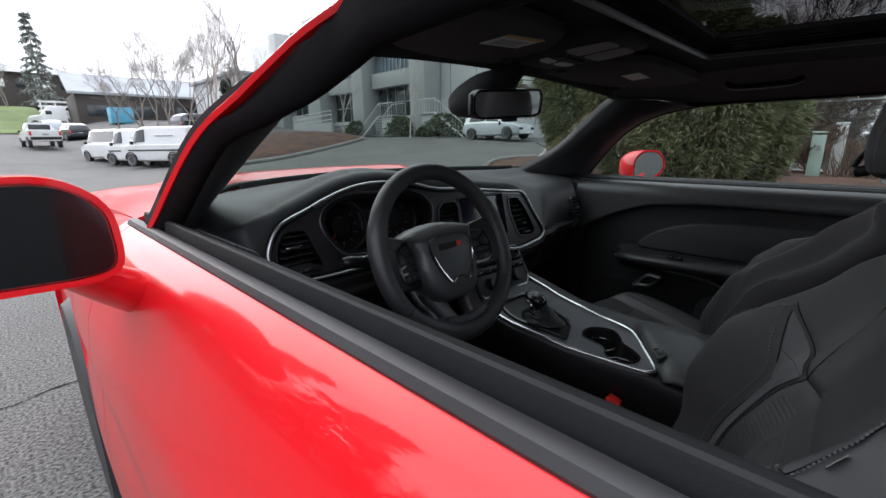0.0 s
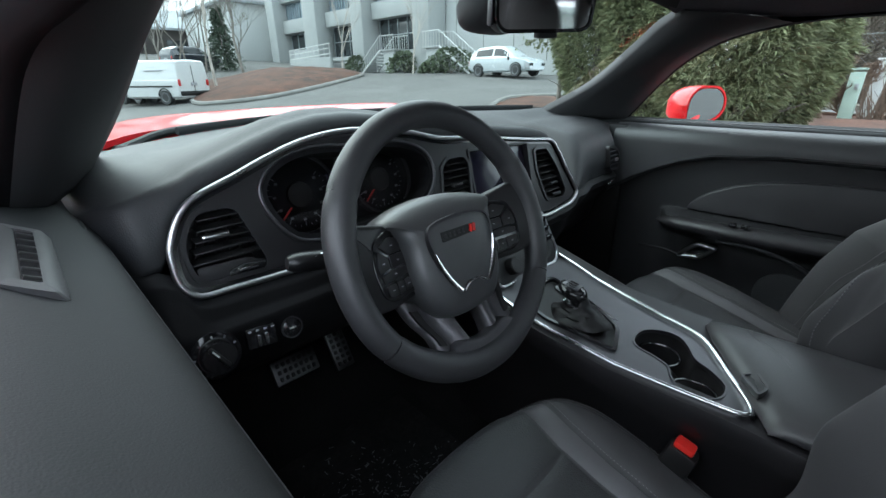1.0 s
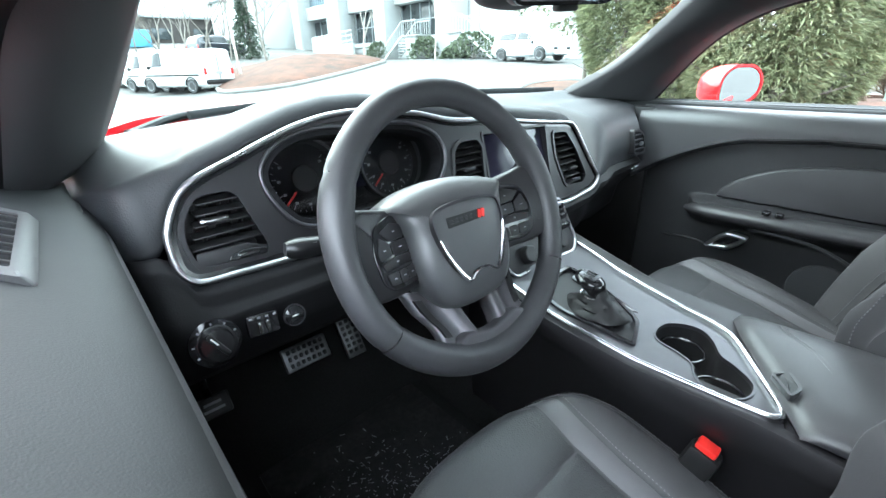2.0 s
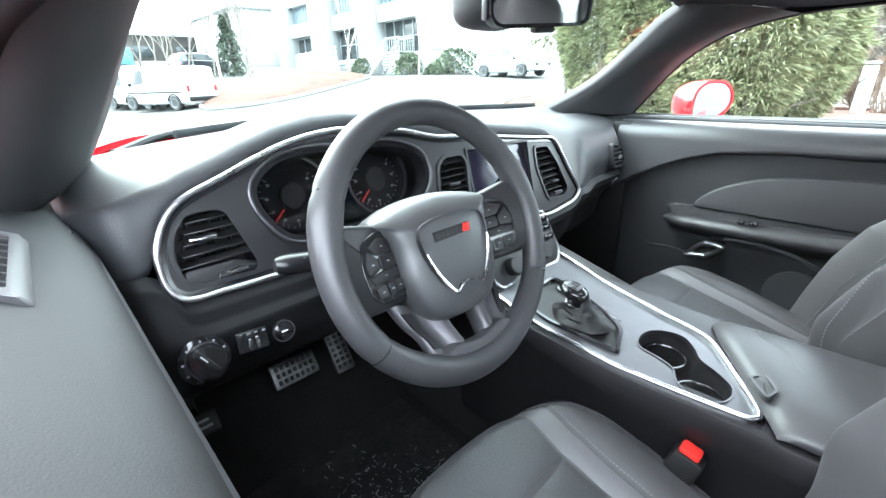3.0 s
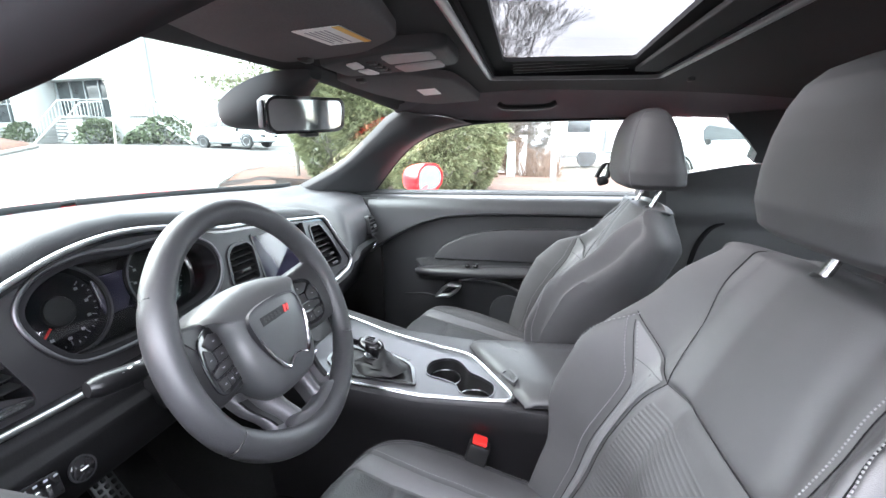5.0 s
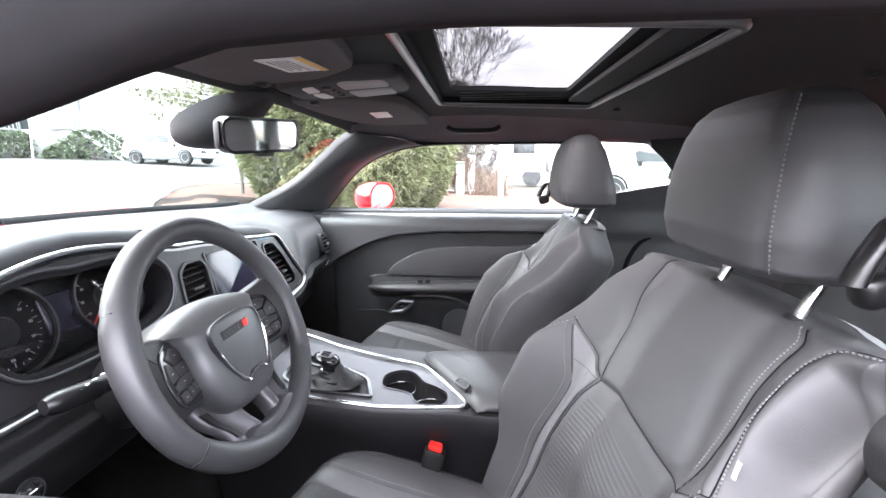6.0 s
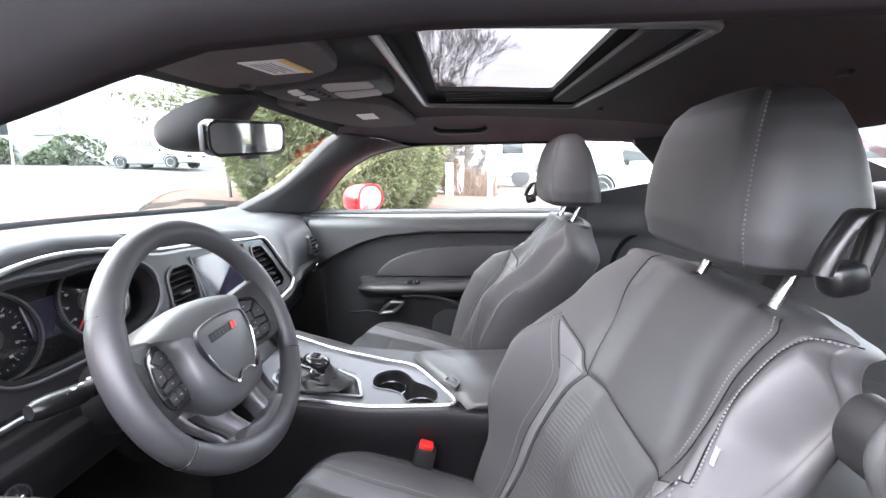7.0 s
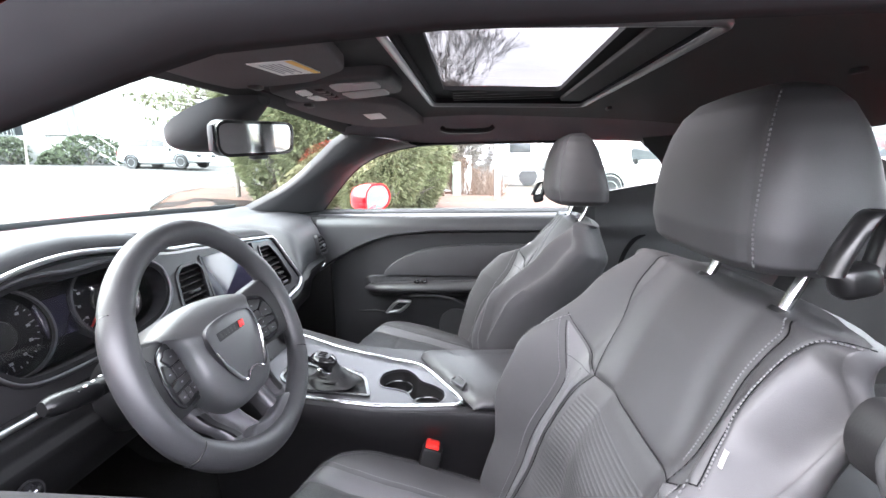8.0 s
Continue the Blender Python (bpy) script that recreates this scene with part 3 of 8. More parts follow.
def door_x(y, z):
    """How far out the inner face of the door stands."""
    low = along(PAD_LOW, y)
    x = 0.706 + 0.048 * (1 - math.sqrt(max(0.0, 1 - (max(0.0, z - 0.940) / 0.056) ** 2)))
    x += 0.032 * smooth(low + 0.003, low - 0.009, z)
    arm = smooth(0.49, 0.44, y) * side_arm * smooth(0.645, 0.69, z) * smooth(0.738, 0.722, z)
    x -= 0.065 * arm
    x += 0.012 * smooth(0.62, 0.50, z) * smooth(0.5, 0.3, y)
    pocket = smooth(0.30, 0.24, y) * smooth(0.655, 0.63, z) * smooth(0.40, 0.5, z)
    x += 0.008 * pocket
    x += 0.008 * smooth(0.62, 0.78, y)
    return x


side_arm = 1.0


def door_upper(u, v):
    y = 0.672 - 1.012 * u
    z = 0.995 + (along(PAD_LOW, y) - 0.006 - 0.995) * v
    return door_x(y, z), y, z


def door_lower(u, v):
    y = 0.672 - 1.012 * u
    top = along(PAD_LOW, y) - 0.004
    z = top + (0.315 - top) * v
    return door_x(y, z) + 0.001, y, z


def build_door(s, name, who):
    f = (lambda q: q) if s > 0 else flip
    door = obj("door", f(body_side(-0.341, 0.80, 60, 0.995, 0.0, 0.019 if s < 0 else 0.0)), PAINT, car, "closed door, red outside with black padded trim" + who)
    global side_arm
    side_arm = 0.0 if s < 0 else 1.0
    obj("upper_trim", f(sheet(door_upper, 110, 60, (0.012, 0, 0))), SOFT, door, "black soft-touch upper door trim")
    obj("lower_trim", f(sheet(door_lower, 110, 110, (0.012, 0, 0))), DOOR_LOW, door, "black moulded lower door trim")
    obj("pad_seam", f(tube([(door_x(y, along(PAD_LOW, y) + 0.006) - 0.0006, y, along(PAD_LOW, y) + 0.006) for y in np.linspace(0.66, -0.33, 60)], 0.0014, 5)), HARD, door)
    cap = [(0.742, 0.990), (0.748, 0.9985), (0.757, 1.0030), (0.774, 1.002), (0.777, 0.994), (0.777, 0.96), (0.745, 0.96)]
    strip = [(0.784, 0.985), (0.784, 1.006), (0.790, 1.011), (0.799, 1.010), (0.808, 1.003), (0.811, 0.995), (0.806, 0.987)]
    seal = (0.7805, 1.000)
    if s < 0:
        cap = [(0.7105, 0.963), (0.7130, 0.972), (0.7185, 0.981), (0.7265, 0.9885), (0.737, 0.9958), (0.750, 1.0035), (0.770, 1.0165), (0.785, 1.0268), (0.796, 1.0325), (0.8005, 1.0338), (0.8035, 1.0322), (0.8045, 1.028), (0.8045, 0.96), (0.730, 0.955)]
        strip = [(0.8090, 0.985), (0.8090, 1.015), (0.8135, 1.0205), (0.821, 1.022), (0.827, 1.0195), (0.8305, 1.013), (0.826, 0.99)]
        seal = (0.8068, 1.002)
    obj("top_pad", f(loft([[(x, y, z) for x, z in cap] for y in np.linspace(0.80, -0.341, 20)])), DOOR_PAD, door, "black soft pad along the sill")
    obj("inner_seal", f(tube([(seal[0], y, seal[1]) for y in np.linspace(0.79, -0.341, 14)], 0.006, 8)), RUBBER, door)
    obj("outer_seal", f(loft([[(x, y, z) for x, z in strip] for y in np.linspace(0.82, -0.341, 24)])), RUBBER, door, "black rubber window seal strip")
    obj("slot", f(rbox((0.782, 0.23, 0.90), (0.016, 1.12, 0.10), 0)), HARD, door)
    # leather insert above the armrest
    ins = spline([(0.41, 0.742), (0.395, 0.770), (0.34, 0.812), (0.24, 0.850), (0.10, 0.868), (-0.10, 0.872), (-0.30, 0.868)], 40) + [Vector((-0.32, 0.745)), Vector((0.0, 0.738))]
    obj("insert", f(prism([tuple(p) for p in ins], lambda y, z, d: Vector((0.737 - d, y, z)), -0.004, 0.012, 0.007)), LEATHER_MID, door, "black leather door insert")
    # armrest with rounded top
    A = [(0.475, 0.700, 0.012), (0.455, 0.704, 0.026), (0.40, 0.706, 0.034), (0.20, 0.710, 0.038), (0.0, 0.716, 0.040), (-0.33, 0.722, 0.040)]
    if s < 0:
        A = [(min(y, 0.26 - 0.1 * i), z, r) for i, (y, z, r) in enumerate(A)]
    obj("armrest", f(tube([(0.672 + 0.02 * smooth(0.40, 0.48, y), y, z) for y, z, r in A], [r for y, z, r in A], 16, flat=0.62)), LEATHER, door, "padded black armrest")
    # release handle in a cup
    H = rounded([(0.402, 0.590), (0.372, 0.628), (0.345, 0.649), (0.292, 0.644), (0.310, 0.618), (0.340, 0.594)], 0.010, 4)
    put = lambda y, z, d: Vector((0.706 - d, y, z))
    obj("handle_cup", f(prism([tuple(p) for p in inset(H, 0.004)], put, -0.05, -0.012, 0.003)), SOFT, door)
    lean = lambda y, z, d: put(y, z, d + 0.012 + 0.2 * (z - 0.63))
    obj("release_handle", f(join(rim(inset(H, -0.002), inset(H, 0.009), lean, -0.012, 0.004), tube([lean(p[0], p[1], 0.004) for p in inset(H, 0.0035)], 0.0070, 10, closed=True))), BEZEL, door, "polished chrome release handle")
    obj("handle_tail", f(tube(spline([put(0.400, 0.592, 0.004), put(0.45, 0.598, 0.002), put(0.53, 0.590, -0.004)], 10), 0.004, 6)), HARD, door)
    # pull edge line and speaker
    obj("pocket_lip", f(tube(spline([put(0.300, 0.664, 0.008), put(0.22, 0.668, 0.010), put(0.12, 0.650, 0.006), put(0.03, 0.60, 0.0), put(-0.02, 0.53, -0.01)], 20), 0.006, 6)), SOFT, door)
    obj("speaker_grille", f(prism([(0.11 + 0.075 * math.cos(a), 0.52 + 0.075 * math.sin(a)) for a in np.linspace(0, 2 * math.pi, 28, endpoint=False)], lambda y, z, d: Vector((0.755 - d, y, z)), 0, 0.012, 0.004)), MESH_CLOTH, door, "round black speaker grille")
    for k, y in enumerate((0.262, 0.232)):
        obj("window_switch", f(rbox((0.655, y, 0.737), (0.022, 0.018, 0.010), 0.003)), GLOSS, door)
        obj("switch_mark", f(rbox((0.655, y, 0.7435), (0.010, 0.003, 0.001), 0)), CHROME, door)
    if s > 0:
        obj("window_glass", sheet(lambda u, v: (0.790 - 0.105 * v - 0.02 * math.sin(math.pi * v) * 0 - 0.012 * u * 0, (0.70 - 0.45 * v**1.4) * (1 - u) - 0.33 * u, 0.99 + 0.275 * v), 12, 10), SIDE_GLASS, door, "clear side window glass, wound up").visible_shadow = False
        obj("sill_plate", f(rbox((0.762, 0.40, 1.0015), (0.012, 0.11, 0.004), 0.001, 1)), HARD, door)
    return door


door_l = build_door(-1, "driver", ", beside the driver seat")
door_r = build_door(1, "passenger", ", beside the passenger seat")

# demister outlet on the driver door
def on_pad(u, v, d):
    return Vector((u - 0.48 * d, v, 1.0159 + (-u - 0.765) * 0.547 + d))


vent = tagged(obj("door_vent", rim(rounded([(-0.786, 0.380), (-0.759, 0.374), (-0.757, 0.550), (-0.784, 0.550)], 0.005, 3), rounded([(-0.7780, 0.394), (-0.7650, 0.391), (-0.7630, 0.538), (-0.7760, 0.538)], 0.003, 3), on_pad, -0.004, 0.004), LEATHER_MID, door_l, "grey side demister outlet"))
for k in range(7):
    obj("vent_fin", moved(rbox((0, 0, 0), (0.013, 0.003, 0.005), 0), Matrix.Translation(on_pad(-0.7705, 0.405 + k * 0.020, -0.0005)) @ Matrix.Rotation(radians(28.7), 4, "Y")), HARD, door_l)
obj("vent_well", moved(rbox((0, 0, 0), (0.0135, 0.150, 0.002), 0), Matrix.Translation(on_pad(-0.7705, 0.465, 0.0)) @ Matrix.Rotation(radians(28.7), 4, "Y")), GLOSS, door_l)


# ---- dashboard ----
dash = thing("dashboard", (0, 0.8, 0.75), "black moulded dashboard with a silver-edged instrument panel", "dashboard")
Z_TOP = [(-0.74, 0.925), (-0.664, 0.935), (-0.659, 0.957), (-0.646, 0.982), (-0.631, 0.999), (-0.609, 1.011), (-0.561, 1.027), (-0.525, 1.040), (-0.472, 1.056), (-0.417, 1.065), (-0.36, 1.066),
         (-0.282, 1.057), (-0.246, 1.051), (-0.182, 1.036), (-0.091, 1.028), (0.105, 1.005), (0.184, 0.997), (0.205, 0.988), (0.221, 0.967), (0.25, 0.915), (0.278, 0.870), (0.284, 0.852), (0.72, 0.845)]
Z_LOW = [(-0.74, 0.925), (-0.664, 0.930), (-0.662, 0.912), (-0.652, 0.895), (-0.636, 0.888), (-0.599, 0.887), (-0.528, 0.885), (-0.40, 0.885), (-0.18, 0.880), (-0.05, 0.862), (0.103, 0.824), (0.225, 0.828), (0.262, 0.836), (0.284, 0.852), (0.72, 0.845)]


def face_y(x, z):
    return 0.61 + 0.27 * (z - 1.0)


def top_edge(x):
    return along(Z_TOP, x)


def brow(x):
    """Height of the padded brow above the panel edge."""
    return 0.022 * smooth(0.30, 0.12, x) + 0.004


def ends(x):
    """How far the face is drawn back at the two ends of the dashboard."""
    return 0.085 * smooth(-0.672, -0.735, x) ** 2 + 0.022 * smooth(0.28, 0.60, x)


def corner(x):
    """The rounded outer corner before the passenger door."""
    return 0.16 * max(0.0, (x - 0.625) / 0.105) ** 1.6


def tuck(x):
    """How far the foot of the passenger side is tucked under."""
    return 0.030 * smooth(0.30, 0.46, x)


def dash_top(u, v):
    x = -0.730 + 1.46 * u
    zt = top_edge(x)
    right = smooth(0.27, 0.40, x)
    y0 = face_y(x, zt) + ends(x) + corner(x) + tuck(x)
    crest = zt + brow(x)
    crest = max(crest, along([(-0.735, 0.985), (-0.715, 1.000), (-0.690, 1.012), (-0.65, 1.023), (-0.60, 1.036), (-0.56, 1.045), (-0.55, 0)], x))
    crest = crest * (1 - right) + 0.995 * right
    fy = lambda k: face_y(x, zt + k * (crest - zt)) + ends(x) + corner(x) * (1 - k * k) + tuck(x) * (1 - k) ** 2 + 0.030 * right * k * k
    yc = fy(1.0) + 0.028 + 0.02 * right
    y1, z1 = base_y(x) - 0.005, 1.026
    rows = [(y0 + 0.004, zt), (fy(0.35) + 0.001, zt + 0.35 * (crest - zt)), (fy(0.72) + 0.004, zt + 0.72 * (crest - zt)), (fy(0.94) + 0.012 + 0.016 * right, zt + 0.94 * (crest - zt)), (yc + 0.045 * right, crest + 0.006 * right), (yc + 0.05 + 0.05 * right, crest + 0.004 + 0.012 * right),
            (yc + 0.16, crest * 0.55 + z1 * 0.45 + 0.004), (max(yc + 0.24, y1 - 0.20), z1 + 0.006), (max(yc + 0.30, y1 - 0.05), z1 + 0.001), (max(y1, yc + 0.32), z1)]
    k = v * (len(rows) - 1)
    i = min(int(k), len(rows) - 2)
    t = k - i
    a, b = rows[i], rows[i + 1]
    p0 = rows[i - 1] if i else (2 * a[0] - b[0], 2 * a[1] - b[1])
    p3 = rows[i + 2] if i + 2 < len(rows) else (2 * b[0] - a[0], 2 * b[1] - a[1])
    cr = lambda c: 0.5 * (2 * a[c] + (b[c] - p0[c]) * t + (2 * p0[c] - 5 * a[c] + 4 * b[c] - p3[c]) * t * t + (3 * a[c] - p0[c] - 3 * b[c] + p3[c]) * t**3)
    return x, cr(0), cr(1)


obj("upper_pad", sheet(dash_top, 150, 64, (0, 0.004, -0.006)), DASH_PAD, dash, "black soft-touch dashboard pad", 60)


def dash_low(u, v):
    x = -0.730 + 1.46 * u
    zl = along(Z_LOW, x)
    y0 = face_y(x, zl) + ends(x) + corner(x) + tuck(x)
    back = corner(x) + tuck(x)
    mid = smooth(0.0, 0.25, x)
    rows = [(y0, zl), (y0 - 0.012, zl - 0.012), (y0 - 0.016 + 0.01 * mid, zl - 0.030), (face_y(x, 0.845) + ends(x) + back - 0.014 + 0.03 * mid, 0.845 - 0.05 * mid), (0.560 + ends(x) + back + 0.06 * mid, 0.80 - 0.05 * mid), (0.575 + ends(x) + back + 0.06 * mid, 0.765 - 0.08 * mid), (0.64 + ends(x) + back + 0.06 * mid, 0.715 - 0.10 * mid), (0.80, 0.66 - 0.06 * mid), (1.0, 0.62)]
    k = v * (len(rows) - 1)
    i = min(int(k), len(rows) - 2)
    t = k - i
    return x, rows[i][0] * (1 - t) + rows[i + 1][0] * t, rows[i][1] * (1 - t) + rows[i + 1][1] * t


obj("lower_panel", sheet(dash_low, 110, 41, (0, 0.006, 0)), KNEE, dash, "black lower dashboard and knee panel", 60)
obj("firewall", sheet(lambda u, v: (-0.72 + 1.44 * u, 1.12 - 0.12 * v, 0.25 + 0.72 * v), 6, 6, (0, 0.02, 0)), CARPET, dash)

on_face = lambda x, z, d: Vector((x, face_y(x, z) - 0.9655 * d, z + 0.26 * d))
xs = [-0.662, -0.659, -0.646, -0.631, -0.609, -0.561, -0.525, -0.472, -0.417, -0.36, -0.282, -0.246, -0.182, -0.091, 0.105, 0.184, 0.205, 0.221, 0.25, 0.278]
ring_pts = [(x, top_edge(x)) for x in xs] + [(0.284, 0.852), (0.262, 0.836), (0.225, 0.828), (0.103, 0.824), (-0.05, 0.862), (-0.18, 0.880), (-0.40, 0.885), (-0.528, 0.885), (-0.599, 0.887), (-0.636, 0.888), (-0.652, 0.895), (-0.662, 0.912)]
ring2 = [tuple(p) for p in spline(ring_pts, 200, closed=True)]
obj("bezel_edge", tube([on_face(p[0], p[1], 0.004) for p in inset(ring2, 0.0015)], 0.0042, 10, closed=True), BEZEL, dash, "satin chrome edge round the instrument panel")
obj("bezel_step", rim(inset(ring2, 0.005), inset(ring2, 0.011), on_face, -0.006, 0.001), GLOSS, dash)

# openings in the panel
VENT_L = rounded([(-0.640, 0.902), (-0.552, 0.899), (-0.548, 0.912), (-0.572, 0.990), (-0.620, 0.992), (-0.648, 0.955)], [0.02, 0.008, 0.008, 0.014, 0.016, 0.03], 6)
CLUSTER = spline([(-0.478, 0.918), (-0.510, 0.934), (-0.533, 0.972), (-0.535, 1.004), (-0.512, 1.030), (-0.476, 1.044), (-0.43, 1.048), (-0.38, 1.043), (-0.33, 1.044), (-0.275, 1.038), (-0.228, 1.018), (-0.212, 0.985), (-0.225, 0.95), (-0.262, 0.926), (-0.33, 0.916), (-0.41, 0.914)], 90, closed=True)
VENT_C = rounded([(-0.204, 0.925), (-0.122, 0.917), (-0.113, 0.980), (-0.125, 0.998), (-0.172, 0.998), (-0.192, 0.984)], 0.010, 5)
STACK = rounded([(-0.112, 0.880), (0.088, 0.872), (0.096, 1.000), (-0.112, 1.006)], 0.006, 4)
VENT_R = rounded([(0.140, 0.858), (0.215, 0.850), (0.236, 0.868), (0.205, 0.935), (0.172, 0.980), (0.118, 0.982), (0.116, 0.93)], 0.012, 5)


def panel_with_holes(outer, holes):
    bm = bmesh.new()
    loops = []
    for pts in [outer] + holes:
        vs = [bm.verts.new((p[0], p[1], 0)) for p in pts]
        loops.append([bm.edges.new((vs[i - 1], vs[i])) for i in range(len(vs))])
    bmesh.ops.triangle_fill(bm, use_beauty=True, use_dissolve=False, edges=bm.edges[:])
    bad = []
    for fc in bm.faces:
        c = fc.calc_center_median()
        for pts in holes:
            inside, k = False, len(pts)
            for i in range(k):
                a, b = pts[i - 1], pts[i]
                if (a[1] > c.y) != (b[1] > c.y) and c.x < (b[0] - a[0]) * (c.y - a[1]) / (b[1] - a[1]) + a[0]:
                    inside = not inside
            if inside:
                bad.append(fc)
                break
    bmesh.ops.delete(bm, geom=bad, context="FACES_ONLY")
    bm.verts.index_update()
    V = [on_face(v.co.x, v.co.y, 0.0) for v in bm.verts]
    F = [[v.index for v in fc.verts] for fc in bm.faces]
    bm.free()
    return V, F


obj("instrument_panel", panel_with_holes(inset(ring2, 0.004), [VENT_L, CLUSTER, VENT_C, STACK, VENT_R]), PANEL, dash, "dark satin instrument panel")
for hole_pts in (VENT_L, VENT_C, VENT_R):
    obj("vent_lip", rim(inset(hole_pts, -0.003), inset(hole_pts, 0.003), on_face, -0.002, 0.003), PANEL, dash)
    obj("vent_duct", rim(hole_pts, inset(hole_pts, 0.001), on_face, -0.055, 0.0), PLASTIC, dash)
    obj("duct_back", prism(hole_pts, on_face, -0.058, -0.05), HARD, dash)


def slats(x0, x1, z0, z1, rows, cols, lean, shift, parent):
    for k in range(rows):
        z = z0 + (z1 - z0) * (k + 0.5) / rows
        sh = shift * (k + 0.5) / rows
        obj("vent_slat", moved(rbox((0, 0, 0), (x1 - x0, 0.018, 0.0022), 0.0008, 1), Matrix.Translation(on_face((x0 + x1) / 2 + sh, z, -0.012)) @ Matrix.Rotation(radians(lean), 4, "X")), HARD, parent)
    for k in range(cols):
        x = x0 + (x1 - x0) * (k + 0.5) / cols
        obj("vent_vane", moved(rbox((0, 0, 0), (0.0022, 0.014, z1 - z0), 0.0008, 1), Matrix.Translation(on_face(x + shift * 0.5, (z0 + z1) / 2, -0.030)) @ Matrix.Rotation(radians(-15), 4, "X") @ Matrix.Rotation(math.atan2(shift, z1 - z0), 4, "Y")), HARD, parent)


slats(-0.640, -0.556, 0.923, 0.988, 5, 6, 10, 0.022, dash)
slats(-0.198, -0.120, 0.920, 0.994, 6, 3, 10, 0.008, dash)
slats(0.134, 0.222, 0.856, 0.978, 8, 3, 10, -0.03, dash)
obj("vent_floor", prism(rounded([(-0.640, 0.903), (-0.553, 0.900), (-0.550, 0.911), (-0.575, 0.921), (-0.636, 0.923)], 0.004, 3), on_face, -0.03, -0.002, 0.002), PANEL, dash)
obj("vent_tab", rbox(on_face(-0.606, 0.958, 0.002), (0.034, 0.012, 0.007), 0.003), CHROME, dash, "chrome vent tab")
obj("vent_wheel", prism(rounded([(-0.604, 0.904), (-0.556, 0.902), (-0.554, 0.910), (-0.58, 0.915), (-0.600, 0.911)], 0.003, 3), on_face, -0.002, 0.004, 0.001), GLOSS, dash)
obj("vent_wheel_tab", rbox(on_face(-0.579, 0.909, 0.006), (0.026, 0.006, 0.004), 0.001), CHROME, dash)
for x, z in ((-0.1575, 0.945), (0.182, 0.893)):
    obj("vent_tab", rbox(on_face(x, z, 0.000), (0.028, 0.010, 0.008), 0.003), PANEL, dash)
obj("vent_wheel", rbox(on_face(0.190, 0.866, 0.000), (0.034, 0.006, 0.006), 0.002), SATIN, dash)

# gauges behind their hood
obj("cluster_lip", tube([on_face(p[0], p[1], 0.001) for p in inset(CLUSTER, 0.0)], 0.0032, 10, closed=True), SATIN, dash, "dark satin lip round the gauges")
obj("cluster_hood", rim(CLUSTER, inset(CLUSTER, 0.010), on_face, -0.075, 0.001), DIAL, dash)
obj("kick_panel", rbox((-0.735, 0.86, 0.65), (0.03, 0.46, 0.68), 0.01), HARD, dash)
obj("kick_panel", rbox((0.735, 0.86, 0.65), (0.03, 0.46, 0.68), 0.01), HARD, dash)
obj("gauge_tray", prism(CLUSTER, on_face, -0.080, -0.072), DIAL, dash)
for gx, gz, span in ((-0.452, 0.985, 0), (-0.292, 0.985, 1)):
    M = Matrix.Translation(on_face(gx, gz, -0.066)) @ Matrix.Rotation(radians(90 - 15), 4, "X")
    g = obj("gauge", revolve([(0.0, 0.0), (0.056, 0.0), (0.062, 0.014), (0.064, 0.014), (0.064, -0.006), (0.0, -0.006)], M, 40), DIAL, dash, "round black gauge")
    obj("gauge_ring", hoop([(0.0605, 0.010), (0.0605, 0.0165), (0.064, 0.0165), (0.064, 0.010)], M, 40), SATIN, g)
    obj("gauge_hub", revolve([(0.0, 0.003), (0.022, 0.003), (0.020, 0.006), (0.0, 0.006)], M, 24), HARD, g)
    for k in range(9):
        a = radians(-215 + 250 * k / 8)
        c = M @ Vector((0.040 * math.cos(-a - math.pi), 0.040 * math.sin(-a - math.pi), 0.0015))
        obj("numeral_bar", moved(rbox((0, 0, 0), (0.005, 0.004, 0.0008), 0), Matrix.Translation(c) @ Matrix.Rotation(radians(75), 4, "X")), INK, g)
    for k in range(25):
        a = radians(-220 + 260 * k / 24)
        long = k % 3 == 0
        t = obj("tick", moved(rbox((0.050 - (0.003 if long else 0), 0, 0.0015), (0.007 if long else 0.003, 0.0010, 0.001), 0), M @ Matrix.Rotation(-a - math.pi, 4, "Z")), INK, g)
    obj("needle", moved(rbox((0.039, 0, 0.006), (0.026, 0.0026, 0.002), 0), M @ Matrix.Rotation(radians(222), 4, "Z")), RED_PRINT, g, "red needle")
disp = obj("trip_display", prism(rounded([(-0.400, 0.955), (-0.344, 0.955), (-0.344, 1.015), (-0.400, 1.015)], 0.004, 3), on_face, -0.072, -0.058, 0.002), SCREEN, dash)

obj("cluster_lens", prism([tuple(p) for p in inset(CLUSTER, 0.008)], on_face, -0.030, -0.028), LENS, dash, "clear lens over the gauges").visible_shadow = False

# touch screen with its frame
obj("screen_frame", rim(inset(STACK, -0.001), inset(STACK, 0.004), on_face, -0.012, 0.003), PANEL, dash, "brushed silver screen surround")
obj("screen", prism(inset(STACK, 0.005), lambda x, z, d: on_face(x, z, d - 0.07 * (z - 0.94)), -0.014, -0.006, 0.001), SCREEN, dash, "dark touch screen, switched off")

# lip of the speaker cover in the middle of the brow
obj("brow_cover", sheet(lambda u, v: (-0.235 + 0.10 * u, face_y(0, 1.05) + 0.012 + 0.055 * v, along(Z_TOP, -0.235 + 0.10 * u) + brow(0) * 0.98 + 0.006 * math.sin(math.pi * u) * math.sin(math.pi * v) + 0.001), 14, 8, (0, 0, -0.004)), PILLAR, dash)

# light switch, dimmer wheels and start button
low_face = lambda x, z, d: Vector((x, 0.553 + 0.27 * (z - 0.82) - 0.9655 * d, z + 0.26 * d))
